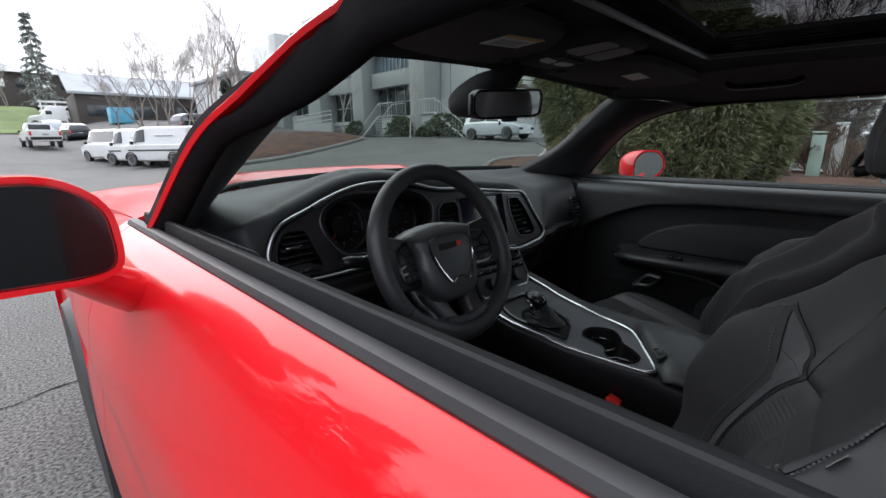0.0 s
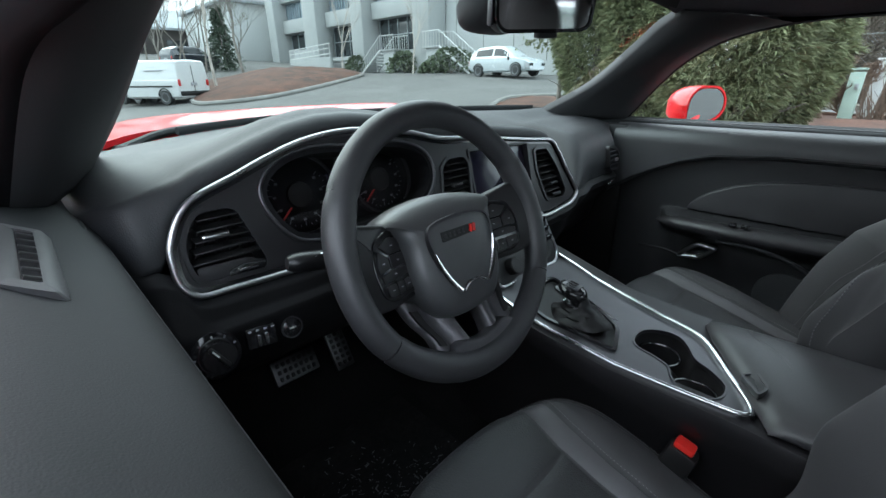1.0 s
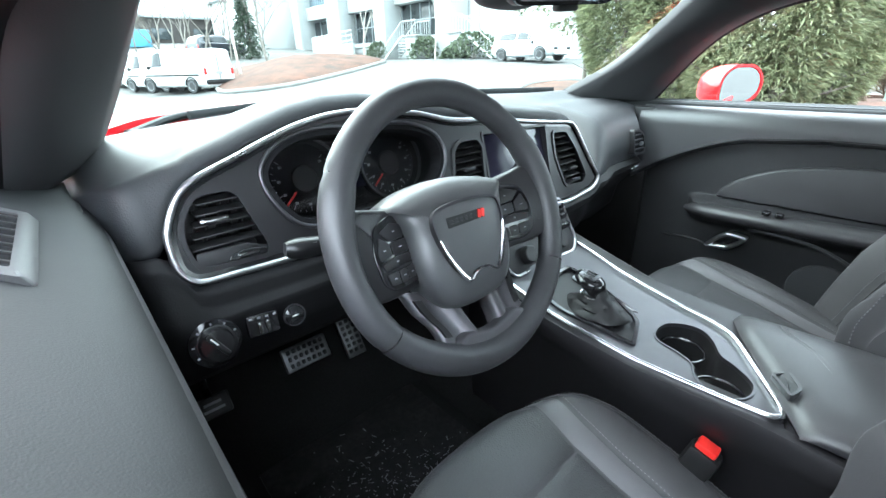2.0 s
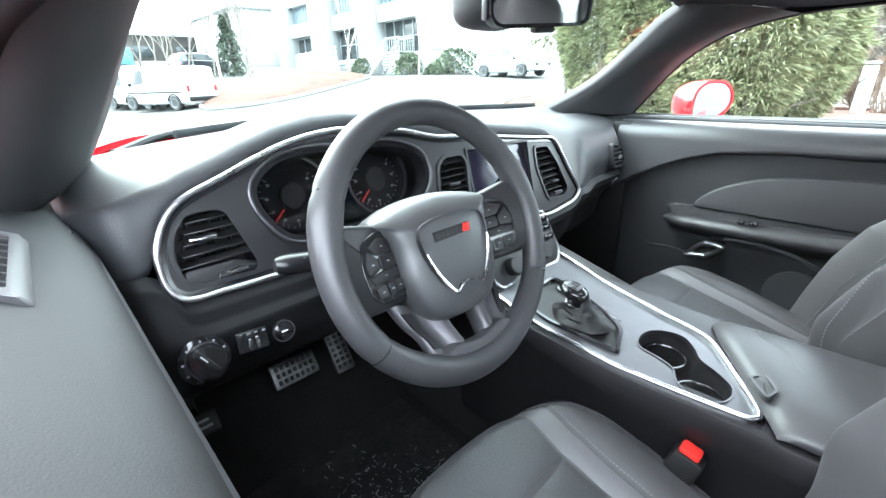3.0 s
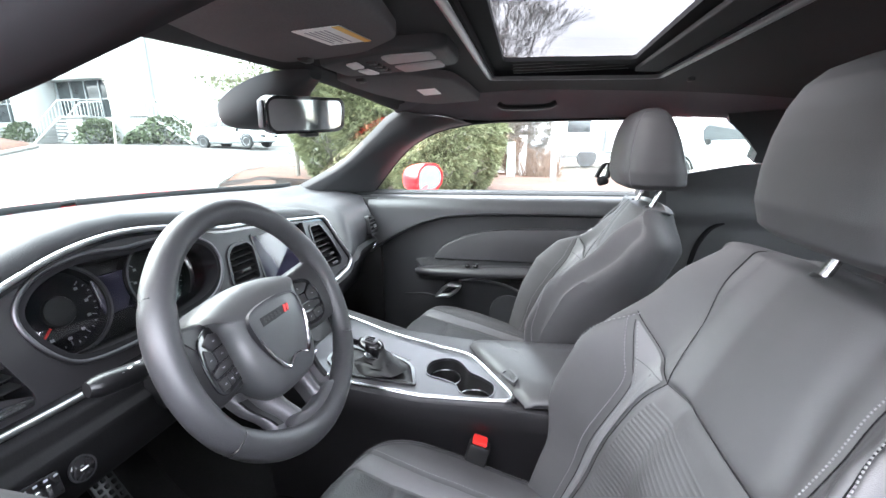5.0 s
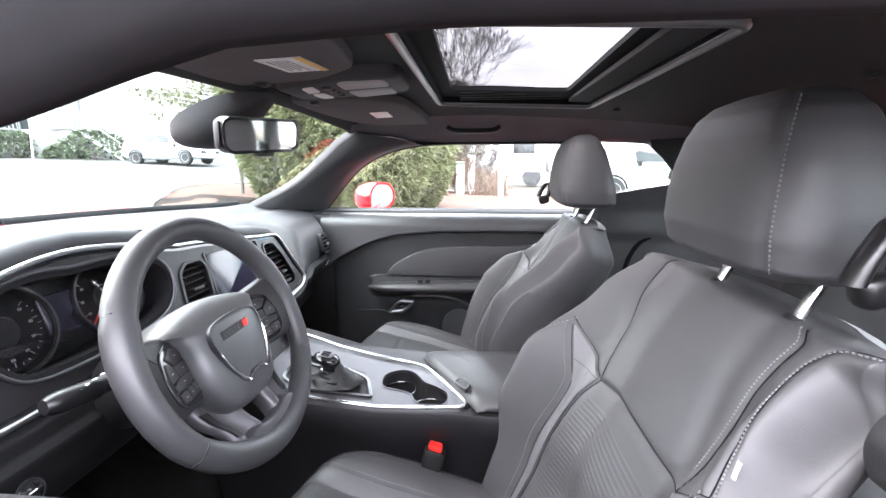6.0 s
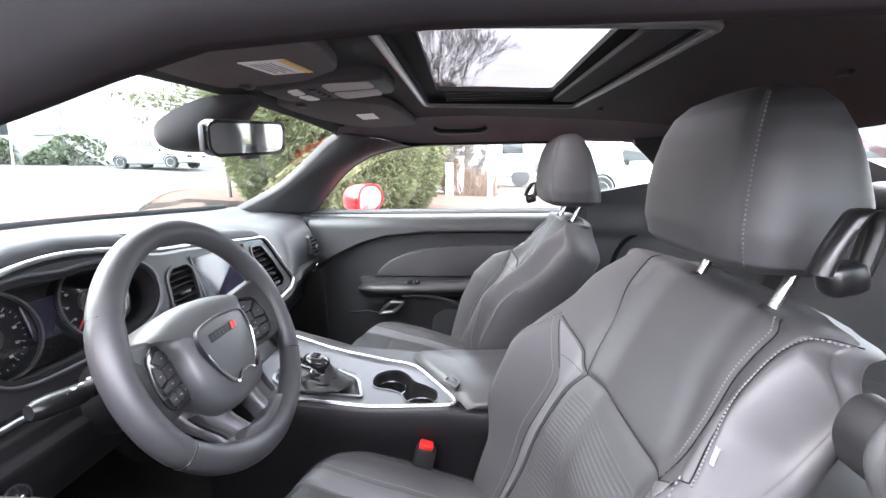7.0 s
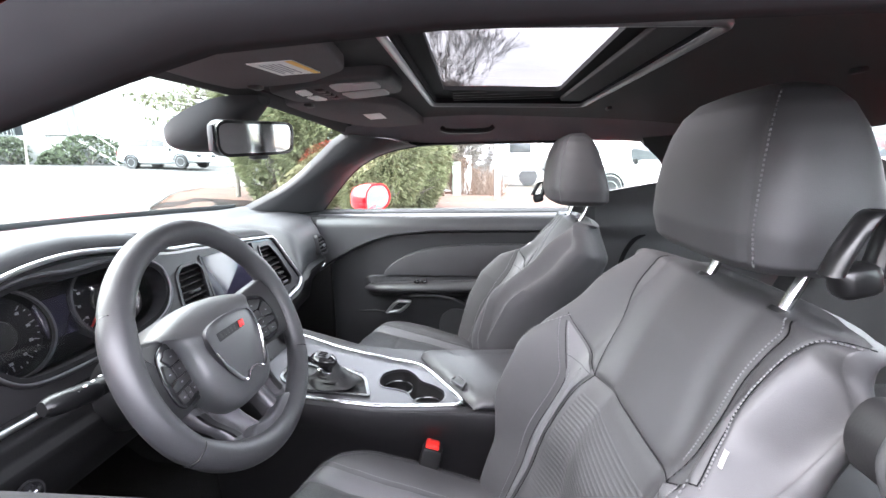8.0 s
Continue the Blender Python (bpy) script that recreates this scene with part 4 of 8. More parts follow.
M = Matrix.Translation(low_face(-0.648, 0.820, 0.0)) @ Matrix.Rotation(radians(75), 4, "X")
k1 = obj("light_switch", revolve([(0.0, 0.0), (0.030, 0.0), (0.030, 0.006), (0.026, 0.009), (0.020, 0.009), (0.018, 0.018), (0.0, 0.019)], M, 32), GLOSS, dash, "round black headlight switch")
obj("switch_grip", moved(rbox((0, 0, 0.021), (0.007, 0.034, 0.010), 0.003), M @ Matrix.Rotation(radians(30), 4, "Z")), HARD, k1)
obj("switch_line", moved(rbox((0, 0.008, 0.0265), (0.0020, 0.011, 0.001), 0), M @ Matrix.Rotation(radians(30), 4, "Z")), WHITE_PRINT, k1)
for a in (20, 55, 90, 130, 170, 205):
    obj("switch_mark", moved(rbox((0.025, 0, 0.0095), (0.003, 0.0022, 0.0008), 0), M @ Matrix.Rotation(radians(a), 4, "Z")), INK, k1)
dim = obj("dimmer_panel", prism(rounded([(-0.610, 0.808), (-0.570, 0.804), (-0.568, 0.832), (-0.608, 0.836)], 0.004, 3), low_face, -0.004, 0.004, 0.0015), GLOSS, dash)
for k in range(4):
    obj("dimmer_mark", rbox(low_face(-0.603 + 0.010 * k, 0.831 - 0.001 * k, 0.005), (0.004, 0.001, 0.0022), 0), INK, dim)
for k in range(2):
    obj("dimmer_wheel", rbox(low_face(-0.594 + 0.010 * k, 0.816, 0.004), (0.006, 0.006, 0.018), 0.002), CHROME, dim)
M = Matrix.Translation(low_face(-0.548, 0.816, 0.002)) @ Matrix.Rotation(radians(75), 4, "X")
st = obj("round_button", revolve([(0.0, 0.0), (0.015, 0.0), (0.015, 0.003), (0.012, 0.005), (0.0, 0.006)], M, 24), GLOSS, dash)
obj("button_ring", hoop([(0.0135, 0.002), (0.0135, 0.0045), (0.0155, 0.0045), (0.0155, 0.002)], M, 24), SATIN, st)
obj("button_mark", moved(rbox((0, 0, 0.0065), (0.009, 0.0018, 0.0008), 0), M), WHITE_PRINT, st)

# side outlet before the passenger door, and the glovebox pull
sv = rounded([(0.560, 0.868), (0.618, 0.862), (0.634, 0.876), (0.624, 0.916), (0.606, 0.928), (0.566, 0.934)], 0.008, 4)
side_face = lambda x, z, d: Vector((x + 0.10 * d, face_y(x, z) + ends(x) + corner(x) * 0.78 + 0.012 * smooth(0.95, 0.86, z) + 0.008 * smooth(0.89, 0.94, z) - 0.96 * d, z + 0.12 * d))
sdv = obj("side_outlet", prism(sv, side_face, -0.05, -0.001, 0.003), DIAL, dash, "black passenger side air outlet")
obj("outlet_lip", rim(inset(sv, -0.004), inset(sv, 0.002), side_face, -0.02, 0.005), PANEL, sdv)
for k in range(4):
    z = 0.878 + 0.0135 * k
    x0, x1 = 0.566, 0.626 - 0.004 * k
    obj("vent_slat", loft([[side_face(x, z + dz, d) for dz, d in ((-0.0016, -0.004), (-0.0016, 0.004), (0.0016, 0.004), (0.0016, -0.004))] for x in np.linspace(x0, x1, 8)]), SATIN, sdv)
obj("vent_tab", rbox(side_face(0.604, 0.892, 0.005), (0.016, 0.008, 0.012), 0.003), BEZEL, sdv)
obj("chrome_tab", moved(rbox((0, 0, 0), (0.034, 0.006, 0.008), 0.003), Matrix.Translation((0.545, 0.590, 0.830)) @ Matrix.Rotation(radians(-14), 4, "Y")), CHROME, dash, "small chrome tab")


# ---- steering wheel ----
wheel = thing("steering_wheel", (-0.37, 0.397, 0.939), "black leather three-spoke steering wheel with chrome-edged hub", "steering wheel")
WM = Matrix.Translation((-0.37, 0.397, 0.939)) @ Matrix(((1, 0, 0, 0), (0, 0.391, -0.920, 0), (0, 0.920, 0.391, 0), (0, 0, 0, 1)))
on_wheel = lambda u, v, d: WM @ Vector((u, v, d))


RN, TN = 128, 20
V, F = [], []
for i in range(RN):
    a = 2 * math.pi * i / RN
    ca, sa = math.cos(a), math.sin(a)
    grip = math.exp(-(((math.degrees(a) - 20 + 180) % 360 - 180) / 14) ** 2) + math.exp(-(((math.degrees(a) - 160 + 180) % 360 - 180) / 14) ** 2)
    rt = 0.0175 + 0.0015 * grip
    low = smooth(-0.4, -0.95, sa)
    R = 0.1715 - 0.004 * low
    for s in ((31.5), (148.5), (-31.5), (211.5)):
        dd = abs(((math.degrees(a) - s + 180) % 360) - 180)
        rt -= 0.0016 * math.exp(-((dd / 0.9) ** 2))
    for j in range(TN):
        b = 2 * math.pi * j / TN
        rr = R + math.cos(b) * rt * (1.0 + 0.22 * low * (1 if math.cos(b) < 0 else 0))
        V.append(on_wheel(rr * ca, rr * sa, math.sin(b) * rt * 1.02))
for i in range(RN):
    for j in range(TN):
        F.append((i * TN + j, (i + 1) % RN * TN + j, (i + 1) % RN * TN + (j + 1) % TN, i * TN + (j + 1) % TN))
obj("rim", (V, F), LEATHER, wheel, "black leather rim")
for a in (31.5, 148.5, -31.5, 211.5):
    ca, sa = math.cos(radians(a)), math.sin(radians(a))
    obj("seam", tube([on_wheel((0.1715 + 0.0166 * math.cos(b)) * ca, (0.1715 + 0.0166 * math.cos(b)) * sa, 0.0166 * math.sin(b)) for b in np.linspace(0, 2 * math.pi, 28, endpoint=False)], 0.0009, 5, closed=True), GLOSS, wheel)

HUB = spline([(-0.090, 0.036), (-0.100, 0.048), (-0.072, 0.062), (-0.02, 0.069), (0.03, 0.067), (0.075, 0.058), (0.100, 0.048), (0.090, 0.036), (0.080, 0.006), (0.079, -0.035), (0.066, -0.074), (0.036, -0.098), (-0.036, -0.098), (-0.066, -0.074), (-0.079, -0.035), (-0.080, 0.006)], 96, closed=True)
rings = []
for d, k in ((-0.062, 0.94), (-0.026, 1.0), (-0.012, 0.985), (-0.002, 0.94), (0.004, 0.84), (0.009, 0.66), (0.011, 0.4), (0.0115, 0.1)):
    rings.append([on_wheel(p[0] * k, -0.008 * (1 - k) + p[1] * k, d - 0.018 * smooth(0.02, 0.075, p[1] * k)) for p in HUB])
hub = obj("airbag_cover", loft(rings), SOFT, wheel, "black grained airbag cover", 55)
EMB = spline([(-0.056, 0.024), (-0.038, 0.034), (0.0, 0.037), (0.038, 0.034), (0.056, 0.024), (0.055, -0.005), (0.045, -0.034), (0.026, -0.060), (0.010, -0.053), (-0.010, -0.053), (-0.026, -0.060), (-0.045, -0.034), (-0.055, -0.005)], 96, closed=True)
EMB = [Vector((p[0], p[1] - 0.004)) for p in EMB]
tilt = lambda u, v, d: on_wheel(u, v, d - 0.038 - 0.0025 * smooth(0.0, 0.06, abs(v)) - 0.013 * smooth(0.02, 0.075, v))
obj("emblem_plate", prism(inset(EMB, 0.001), tilt, 0.040, 0.0515, 0.002), SOFT, hub)
obj("emblem_edge", rim(inset(EMB, -0.0012), inset(EMB, 0.0016), tilt, 0.044, 0.0535), SATIN, hub)
lower = [p for p in EMB if p[1] < -0.006]
for s in (-1, 1):
    arc = sorted([p for p in lower if p[0] * s >= 0.004], key=lambda p: -p[1] if abs(p[0]) > 0.03 else 1 - abs(p[0]))
    arc = spline([(p[0], p[1]) for p in arc[::3]], 24)
    obj("emblem_chrome", tube([tilt(p[0], p[1], 0.0535) for p in arc], [0.0012 + 0.0022 * math.sin(math.pi * i / 23) for i in range(24)], 8), CHROME, hub, "bright chrome emblem edge")
low_arc = [p for p in EMB if p[1] < -0.045 and abs(p[0]) < 0.027]
low_arc.sort(key=lambda p: p[0])
obj("emblem_foot", tube([tilt(p[0], p[1], 0.0535) for p in spline([(p[0], p[1]) for p in low_arc], 24)], 0.0016, 8), CHROME, hub)
obj("emblem_slot", rbox((0, 0, 0), (0.064, 0.0125, 0.0012), 0.0004, 1, WM.to_3x3().to_4x4()), HARD, hub).location = on_wheel(-0.004, 0.010, 0.0131)
for k in range(5):
    b = obj("emblem_bar", rbox((0, 0, 0), (0.0062, 0.0050, 0.0012), 0.0004, 1, WM.to_3x3().to_4x4()), PANEL, hub)
    b.location = on_wheel(-0.030 + 0.0082 * k, 0.010, 0.0137)
for k in range(2):
    b = obj("emblem_stripe", moved(rbox((0, 0, 0), (0.0050, 0.0105, 0.0014), 0), WM.to_3x3().to_4x4() @ Matrix.Rotation(radians(-20), 4, "Z")), RED_PRINT, hub, "red slanted stripe")
    b.location = on_wheel(0.018 + 0.0065 * k, 0.010, 0.0140)
obj("column_shroud", loft([[on_wheel(0.058 * math.cos(a), 0.056 * math.sin(a) - 0.005, d) for a in np.linspace(0, 2 * math.pi, 24, endpoint=False)] for d in (-0.055, -0.08)] + [[on_wheel(0.070 * math.cos(a), 0.062 * math.sin(a) - 0.012, d) for a in np.linspace(0, 2 * math.pi, 24, endpoint=False)] for d in (-0.083, -0.20)]), HARD, wheel, "black steering column shroud")

for s in (-1, 1):
    arm = rounded([(s * 0.062, 0.040), (s * 0.110, 0.050), (s * 0.163, 0.058), (s * 0.170, 0.0), (s * 0.168, -0.046), (s * 0.125, -0.054), (s * 0.062, -0.052)], [0.005, 0.02, 0.004, 0.004, 0.004, 0.015, 0.005], 5)
    arm = [tuple(p) for p in arm]
    on_arm = lambda u, v, d: on_wheel(u, v, d - 0.026 * (0.165 - abs(u)) / 0.08)
    sp = obj("spoke", prism(arm, on_arm, -0.020, 0.008, 0.006), PANEL, wheel)
    pod = rounded([(s * 0.070, 0.034), (s * 0.098, 0.040), (s * 0.126, 0.030), (s * 0.136, 0.002), (s * 0.134, -0.034), (s * 0.118, -0.046), (s * 0.070, -0.044)], 0.010, 4)
    obj("button_pod", prism([tuple(p) for p in pod], on_arm, 0.004, 0.0105, 0.002), GLOSS, sp, "gloss black button pod")
    cells = [[(0.096, 0.026), (0.116, 0.031), (0.136, 0.023), (0.124, 0.011), (0.100, 0.011)], [(0.126, 0.008), (0.140, 0.018), (0.146, 0.0), (0.145, -0.008), (0.126, -0.005)],
             [(0.097, 0.009), (0.123, 0.009), (0.123, -0.006), (0.097, -0.006)], [(0.097, -0.009), (0.124, -0.008), (0.144, -0.012), (0.142, -0.020), (0.097, -0.019)],
             [(0.096, -0.024), (0.108, -0.024), (0.108, -0.038), (0.096, -0.038)], [(0.110, -0.024), (0.122, -0.024), (0.122, -0.039), (0.110, -0.038)], [(0.124, -0.024), (0.142, -0.024), (0.140, -0.037), (0.124, -0.039)]]
    cells = [[((a - 0.0165) * 1.0, b) for a, b in c] for c in cells]
    for c in cells:
        q = [tuple(p) for p in rounded([(s * a, b) for a, b in c], 0.002, 2)]
        bt = obj("button", prism(q, on_arm, 0.010, 0.0125, 0.0008), PANEL, sp)
        cx, cy = sum(a for a, b in c) / len(c) * s, sum(b for a, b in c) / len(c)
        mk = obj("button_mark", rbox((0, 0, 0), (0.004, 0.0014, 0.0006), 0, 1, WM.to_3x3().to_4x4()), INK, sp)
        mk.location = on_arm(cx, cy, 0.0127)
# lower spoke: a dark silver fork, each leg with a raised inner edge and a black strip
for s in (-1, 1):
    leg = spline([(s * 0.060, -0.066, -0.034, 0.035), (s * 0.056, -0.095, -0.026, 0.031), (s * 0.048, -0.122, -0.014, 0.027), (s * 0.044, -0.156, 0.0, 0.032)], 18)
    prof = ((-1.0, -0.020), (0.95, -0.020), (1.05, -0.008), (0.85, -0.001), (0.45, 0.0), (0.30, -0.004), (0.05, -0.004), (-0.25, 0.001), (-0.50, 0.008), (-0.80, 0.010), (-1.02, 0.005), (-1.08, -0.004))
    cross = lambda p, a, d: on_wheel(p[0] + a * p[3] * s, p[1] + 0.30 * a * p[3], p[2] + d)
    obj("lower_spoke", loft([[cross(p, a, d) for a, d in prof] for p in leg]), DARK_SATIN, wheel, "dark silver lower spoke", 60)
    obj("spoke_strip", loft([[cross(p, a, d) for a, d in ((0.48, 0.0), (0.86, -0.001), (0.82, 0.003), (0.52, 0.004))] for p in leg[2:-5]]), HARD, wheel)
foot = [tuple(p) for p in rounded([(-0.078, -0.158), (-0.068, -0.138), (-0.044, -0.126), (-0.020, -0.133), (0.0, -0.136), (0.020, -0.133), (0.044, -0.126), (0.068, -0.138), (0.078, -0.158), (0.0, -0.172)], 0.008, 4)]
obj("spoke_foot", prism(foot, on_wheel, -0.014, 0.006, 0.005), DARK_SATIN, wheel, "dark silver spoke foot")

# stalk on the column
stalk = thing("column_stalk", (-0.45, 0.50, 0.93), "black indicator stalk on the steering column", "lever")
P = [(-0.41, 0.49, 0.915), (-0.47, 0.485, 0.925), (-0.52, 0.482, 0.932)]
obj("stem", tube(spline(P, 10), 0.011, 12), HARD, stalk)
obj("grip", tube(spline([(-0.500, 0.484, 0.929), (-0.51, 0.483, 0.930), (-0.545, 0.484, 0.936), (-0.560, 0.486, 0.938), (-0.566, 0.487, 0.939)], 12), [0.009, 0.011, 0.0125, 0.0125, 0.0125, 0.0125, 0.0125, 0.0125, 0.0125, 0.012, 0.011, 0.008], 16), PLASTIC, stalk, "black stalk end")
for k in range(5):
    obj("stalk_mark", rbox((-0.505 + 0.010 * k - 0.03, 0.476, 0.9425 + 0.0012 * k), (0.004, 0.003, 0.001), 0), WHITE_PRINT, stalk)


# ---- floor and tunnel ----
def floor_fn(u, v):
    x, y = -0.74 + 1.48 * u, -1.1 + 2.2 * v
    z = 0.30 + 0.20 * smooth(0.13, 0.08, abs(x)) + 0.28 * smooth(0.80, 1.10, y) + 0.16 * smooth(-0.25, -0.45, y)
    return x, y, z


tagged(obj("cabin_floor", sheet(floor_fn, 60, 60, (0, 0, -0.03)), CARPET), "black carpeted car floor", "floor", kind="structure")
mat_fn = lambda u, v: (-0.60 + 0.42 * u, 0.32 + 0.48 * v, 0.308 + 0.004 * math.sin(9 * u) * math.sin(7 * v))
tagged(obj("floor_mat", sheet(mat_fn, 24, 24, (0, 0, 0.008)), material("black_floor_mat", (0.010, 0.010, 0.0105), 0.8, grain=1.0, grain_scale=500, vary=0.8, vary_scale=18, fine=0.6, fine_scale=90)), "black floor mat with dusty scuffs on the carpet", "mat")
# pale flecks: dust scuffs, and painted glints of the crumpled floor film
rng = random.Random(5)
dust = []
for _ in range(520):
    cu, cv, sp = rng.choice(((0.30, 0.28, 0.10), (0.52, 0.50, 0.12), (0.62, 0.22, 0.08), (0.40, 0.62, 0.14), (0.75, 0.45, 0.10)))
    u, v = min(0.98, max(0.02, rng.gauss(cu, sp))), min(0.98, max(0.02, rng.gauss(cv, sp)))
    p = Vector(mat_fn(u, v)) + Vector((0, 0, 0.0095))
    a, L, w = rng.uniform(0, 3.14), rng.choice((0.001, 0.0015, 0.002, 0.006)), rng.choice((0.0006, 0.0009, 0.0012))
    d, s2 = Vector((math.cos(a), math.sin(a), 0)) * L, Vector((-math.sin(a), math.cos(a), 0)) * w
    dust.append(([p - d - s2, p + d - s2, p + d + s2, p - d + s2], [(0, 1, 2, 3)]))
tagged(obj("dust_glint_flecks", join(*dust), INK), "pale flecks for dust, scuffs and painted film glints on the floor mat", "dust", kind="stuff")
sheet_plastic = tagged(obj("plastic_floor_film", sheet(lambda u, v: (-0.63 + 0.34 * u, 0.40 + 0.30 * v, 0.322 + 0.012 * noise.noise(Vector((7 * u, 6 * v, 0))) + 0.006 * noise.noise(Vector((22 * u, 18 * v, 3)))), 50, 50), glass("clear_film", (0.9, 0.9, 0.9))), "crumpled clear protective film on the floor mat", "film")


def pedal(x, y, z, w, h, tiltdeg, name, label, slots):
    p = thing(name, (x, y, z), label, "pedal", "pedals")
    m = Matrix.Translation((x, y, z)) @ Matrix.Rotation(radians(tiltdeg), 4, "X")
    obj("pad", moved(rbox((0, 0, 0), (w, h, 0.012), 0.004), m), PEDAL if slots else HARD, p, "brushed metal pad" if slots else "")
    if slots:
        for i in range(slots[0]):
            for j in range(slots[1]):
                obj("rubber_stud", moved(rbox(((i + 0.5) / slots[0] * w * 0.86 - w * 0.43, (j + 0.5) / slots[1] * h * 0.86 - h * 0.43, 0.007), (w / slots[0] * 0.55, h / slots[1] * 0.55, 0.005), 0.0015, 1), m), RUBBER, p)
    obj("arm", tube([m @ Vector((0, 0.0, -0.006)), m @ Vector((0, 0.04, -0.05)), (x, y + 0.12, z + 0.22)], 0.009, 8), HARD, p)
    return p


pedal(-0.435, 0.845, 0.53, 0.105, 0.055, 55, "brake_pedal", "metal brake pedal with black rubber studs", (7, 3))
pedal(-0.315, 0.86, 0.52, 0.05, 0.12, 58, "accelerator_pedal", "metal accelerator pedal with black rubber studs", (3, 7))
pb = pedal(-0.645, 0.78, 0.555, 0.06, 0.04, 50, "parking_brake_pedal", "small black parking brake pedal", None)
for k, wd in enumerate((0.030, 0.036)):
    obj("lettering_bar", moved(rbox((0, 0.006 - 0.012 * k, 0.0068), (wd, 0.005, 0.001), 0), Matrix.Translation((-0.645, 0.78, 0.555)) @ Matrix.Rotation(radians(50), 4, "X")), INK, pb)


# ---- centre console ----
console = thing("centre_console", (0, 0.2, 0.45), "black centre console with a silver-edged shifter and cup holder plate", "console")


def top_z(y):
    return along([(-0.4, 0.672), (0.06, 0.676), (0.25, 0.680), (0.40, 0.700), (0.52, 0.728), (0.62, 0.79)], y)


PLATE = [(-0.136, 0.585), (-0.138, 0.50), (-0.142, 0.40), (-0.130, 0.20), (-0.118, 0.085), (-0.108, 0.060), (-0.085, 0.063), (-0.02, 0.108), (0.040, 0.150), (0.066, 0.18), (0.085, 0.24), (0.104, 0.36), (0.122, 0.46), (0.130, 0.53), (0.132, 0.585)]
PLATE2 = [tuple(p) for p in spline(PLATE, 90)] + [(0.0, 0.60)]
on_con = lambda x, y, d: Vector((x, y, top_z(y) + d))
obj("plate_edge", join(rim(inset(PLATE2, -0.003), inset(PLATE2, 0.0045), on_con, -0.010, 0.004), tube([on_con(p[0], p[1], 0.005) for p in inset(PLATE2, 0.0005)], 0.0045, 10, closed=True)), CHROME, console, "polished chrome edge of the console plate")
SHIFT = rounded([(-0.098, 0.262), (-0.020, 0.290), (0.020, 0.375), (0.030, 0.475), (-0.09, 0.475), (-0.118, 0.42)], [0.012, 0.02, 0.03, 0.02, 0.02, 0.04], 6)
CUPS = [tuple(p) for p in spline([(-0.020, 0.262), (0.018, 0.256), (0.040, 0.228), (0.040, 0.200), (0.018, 0.176), (-0.012, 0.156), (-0.028, 0.128), (-0.054, 0.100), (-0.090, 0.098), (-0.113, 0.118), (-0.115, 0.148), (-0.095, 0.172), (-0.070, 0.186), (-0.058, 0.212), (-0.048, 0.248)], 90, closed=True)]


def plate_shape(outer, holes):
    bm = bmesh.new()
    for pts in [outer] + holes:
        vs = [bm.verts.new((p[0], p[1], 0)) for p in pts]
        for i in range(len(vs)):
            bm.edges.new((vs[i - 1], vs[i]))
    bmesh.ops.triangle_fill(bm, use_beauty=True, edges=bm.edges[:])
    bad = []
    for fc in bm.faces:
        c = fc.calc_center_median()
        for pts in holes:
            inside = False
            for i in range(len(pts)):
                a, b = pts[i - 1], pts[i]
                if (a[1] > c.y) != (b[1] > c.y) and c.x < (b[0] - a[0]) * (c.y - a[1]) / (b[1] - a[1]) + a[0]:
                    inside = not inside
            if inside:
                bad.append(fc)
                break
    bmesh.ops.delete(bm, geom=bad, context="FACES_ONLY")
    bm.verts.index_update()
    s = [on_con(v.co.x, v.co.y, 0.0) for v in bm.verts], [[v.index for v in fc.verts] for fc in bm.faces]
    bm.free()
    return s


obj("console_plate", plate_shape(inset(PLATE2, 0.003), [SHIFT, CUPS]), SATIN, console, "brushed dark silver console plate")
# body below the plate, with flared sides
SIDE_C = [(-0.138, 0.60), (-0.145, 0.40), (-0.134, 0.20), (-0.124, 0.075), (-0.128, 0.0), (-0.130, -0.33)]


def con_side(s):
    rows = []
    for y in np.linspace(0.62, -0.33, 40):
        xe = abs(along(sorted([(b, a) for a, b in SIDE_C]), y))
        if s > 0 and y > 0.06:
            xe = max(0.135, xe - 0.008)
        z = top_z(y)
        rows.append([(s * (xe - 0.002), y, z + 0.001), (s * (xe + 0.008), y, z - 0.002), (s * (xe + 0.013), y, z - 0.014), (s * (xe + 0.010), y, z - 0.05), (s * (xe - 0.004), y, z - 0.075), (s * (xe - 0.006), y, 0.50), (s * (xe - 0.02), y, 0.36), (s * (xe - 0.06), y, 0.36), (s * (xe - 0.06), y, z - 0.02)])
    return loft(rows)


obj("side_wall", con_side(-1), PANEL, console, "dark satin console side")
obj("side_wall", con_side(1), PANEL, console)
# raised pad between the plate's slanted edge and the passenger side
rest = [(0.060, 0.166), (0.084, 0.235), (0.103, 0.355), (0.121, 0.455), (0.131, 0.58), (0.144, 0.58), (0.144, 0.30), (0.144, 0.0), (-0.126, 0.0), (-0.122, 0.05), (-0.085, 0.055), (-0.02, 0.098), (0.036, 0.140)]
obj("rear_deck", prism([tuple(p) for p in rounded(rest, 0.006, 3)], on_con, -0.03, -0.001, 0.002), PANEL, console)

# cup wells
obj("cup_lip", rim([Vector(p) for p in CUPS], inset(CUPS, 0.003), on_con, -0.006, 0.002), SATIN, console)
obj("cup_wall", loft([[on_con(p[0], p[1], 0.0) for p in CUPS], [on_con(p[0], p[1], -0.028) for p in inset(CUPS, 0.003)], [on_con(p[0], p[1], -0.075) for p in inset(CUPS, 0.006)]], cap=False), HARD, console)
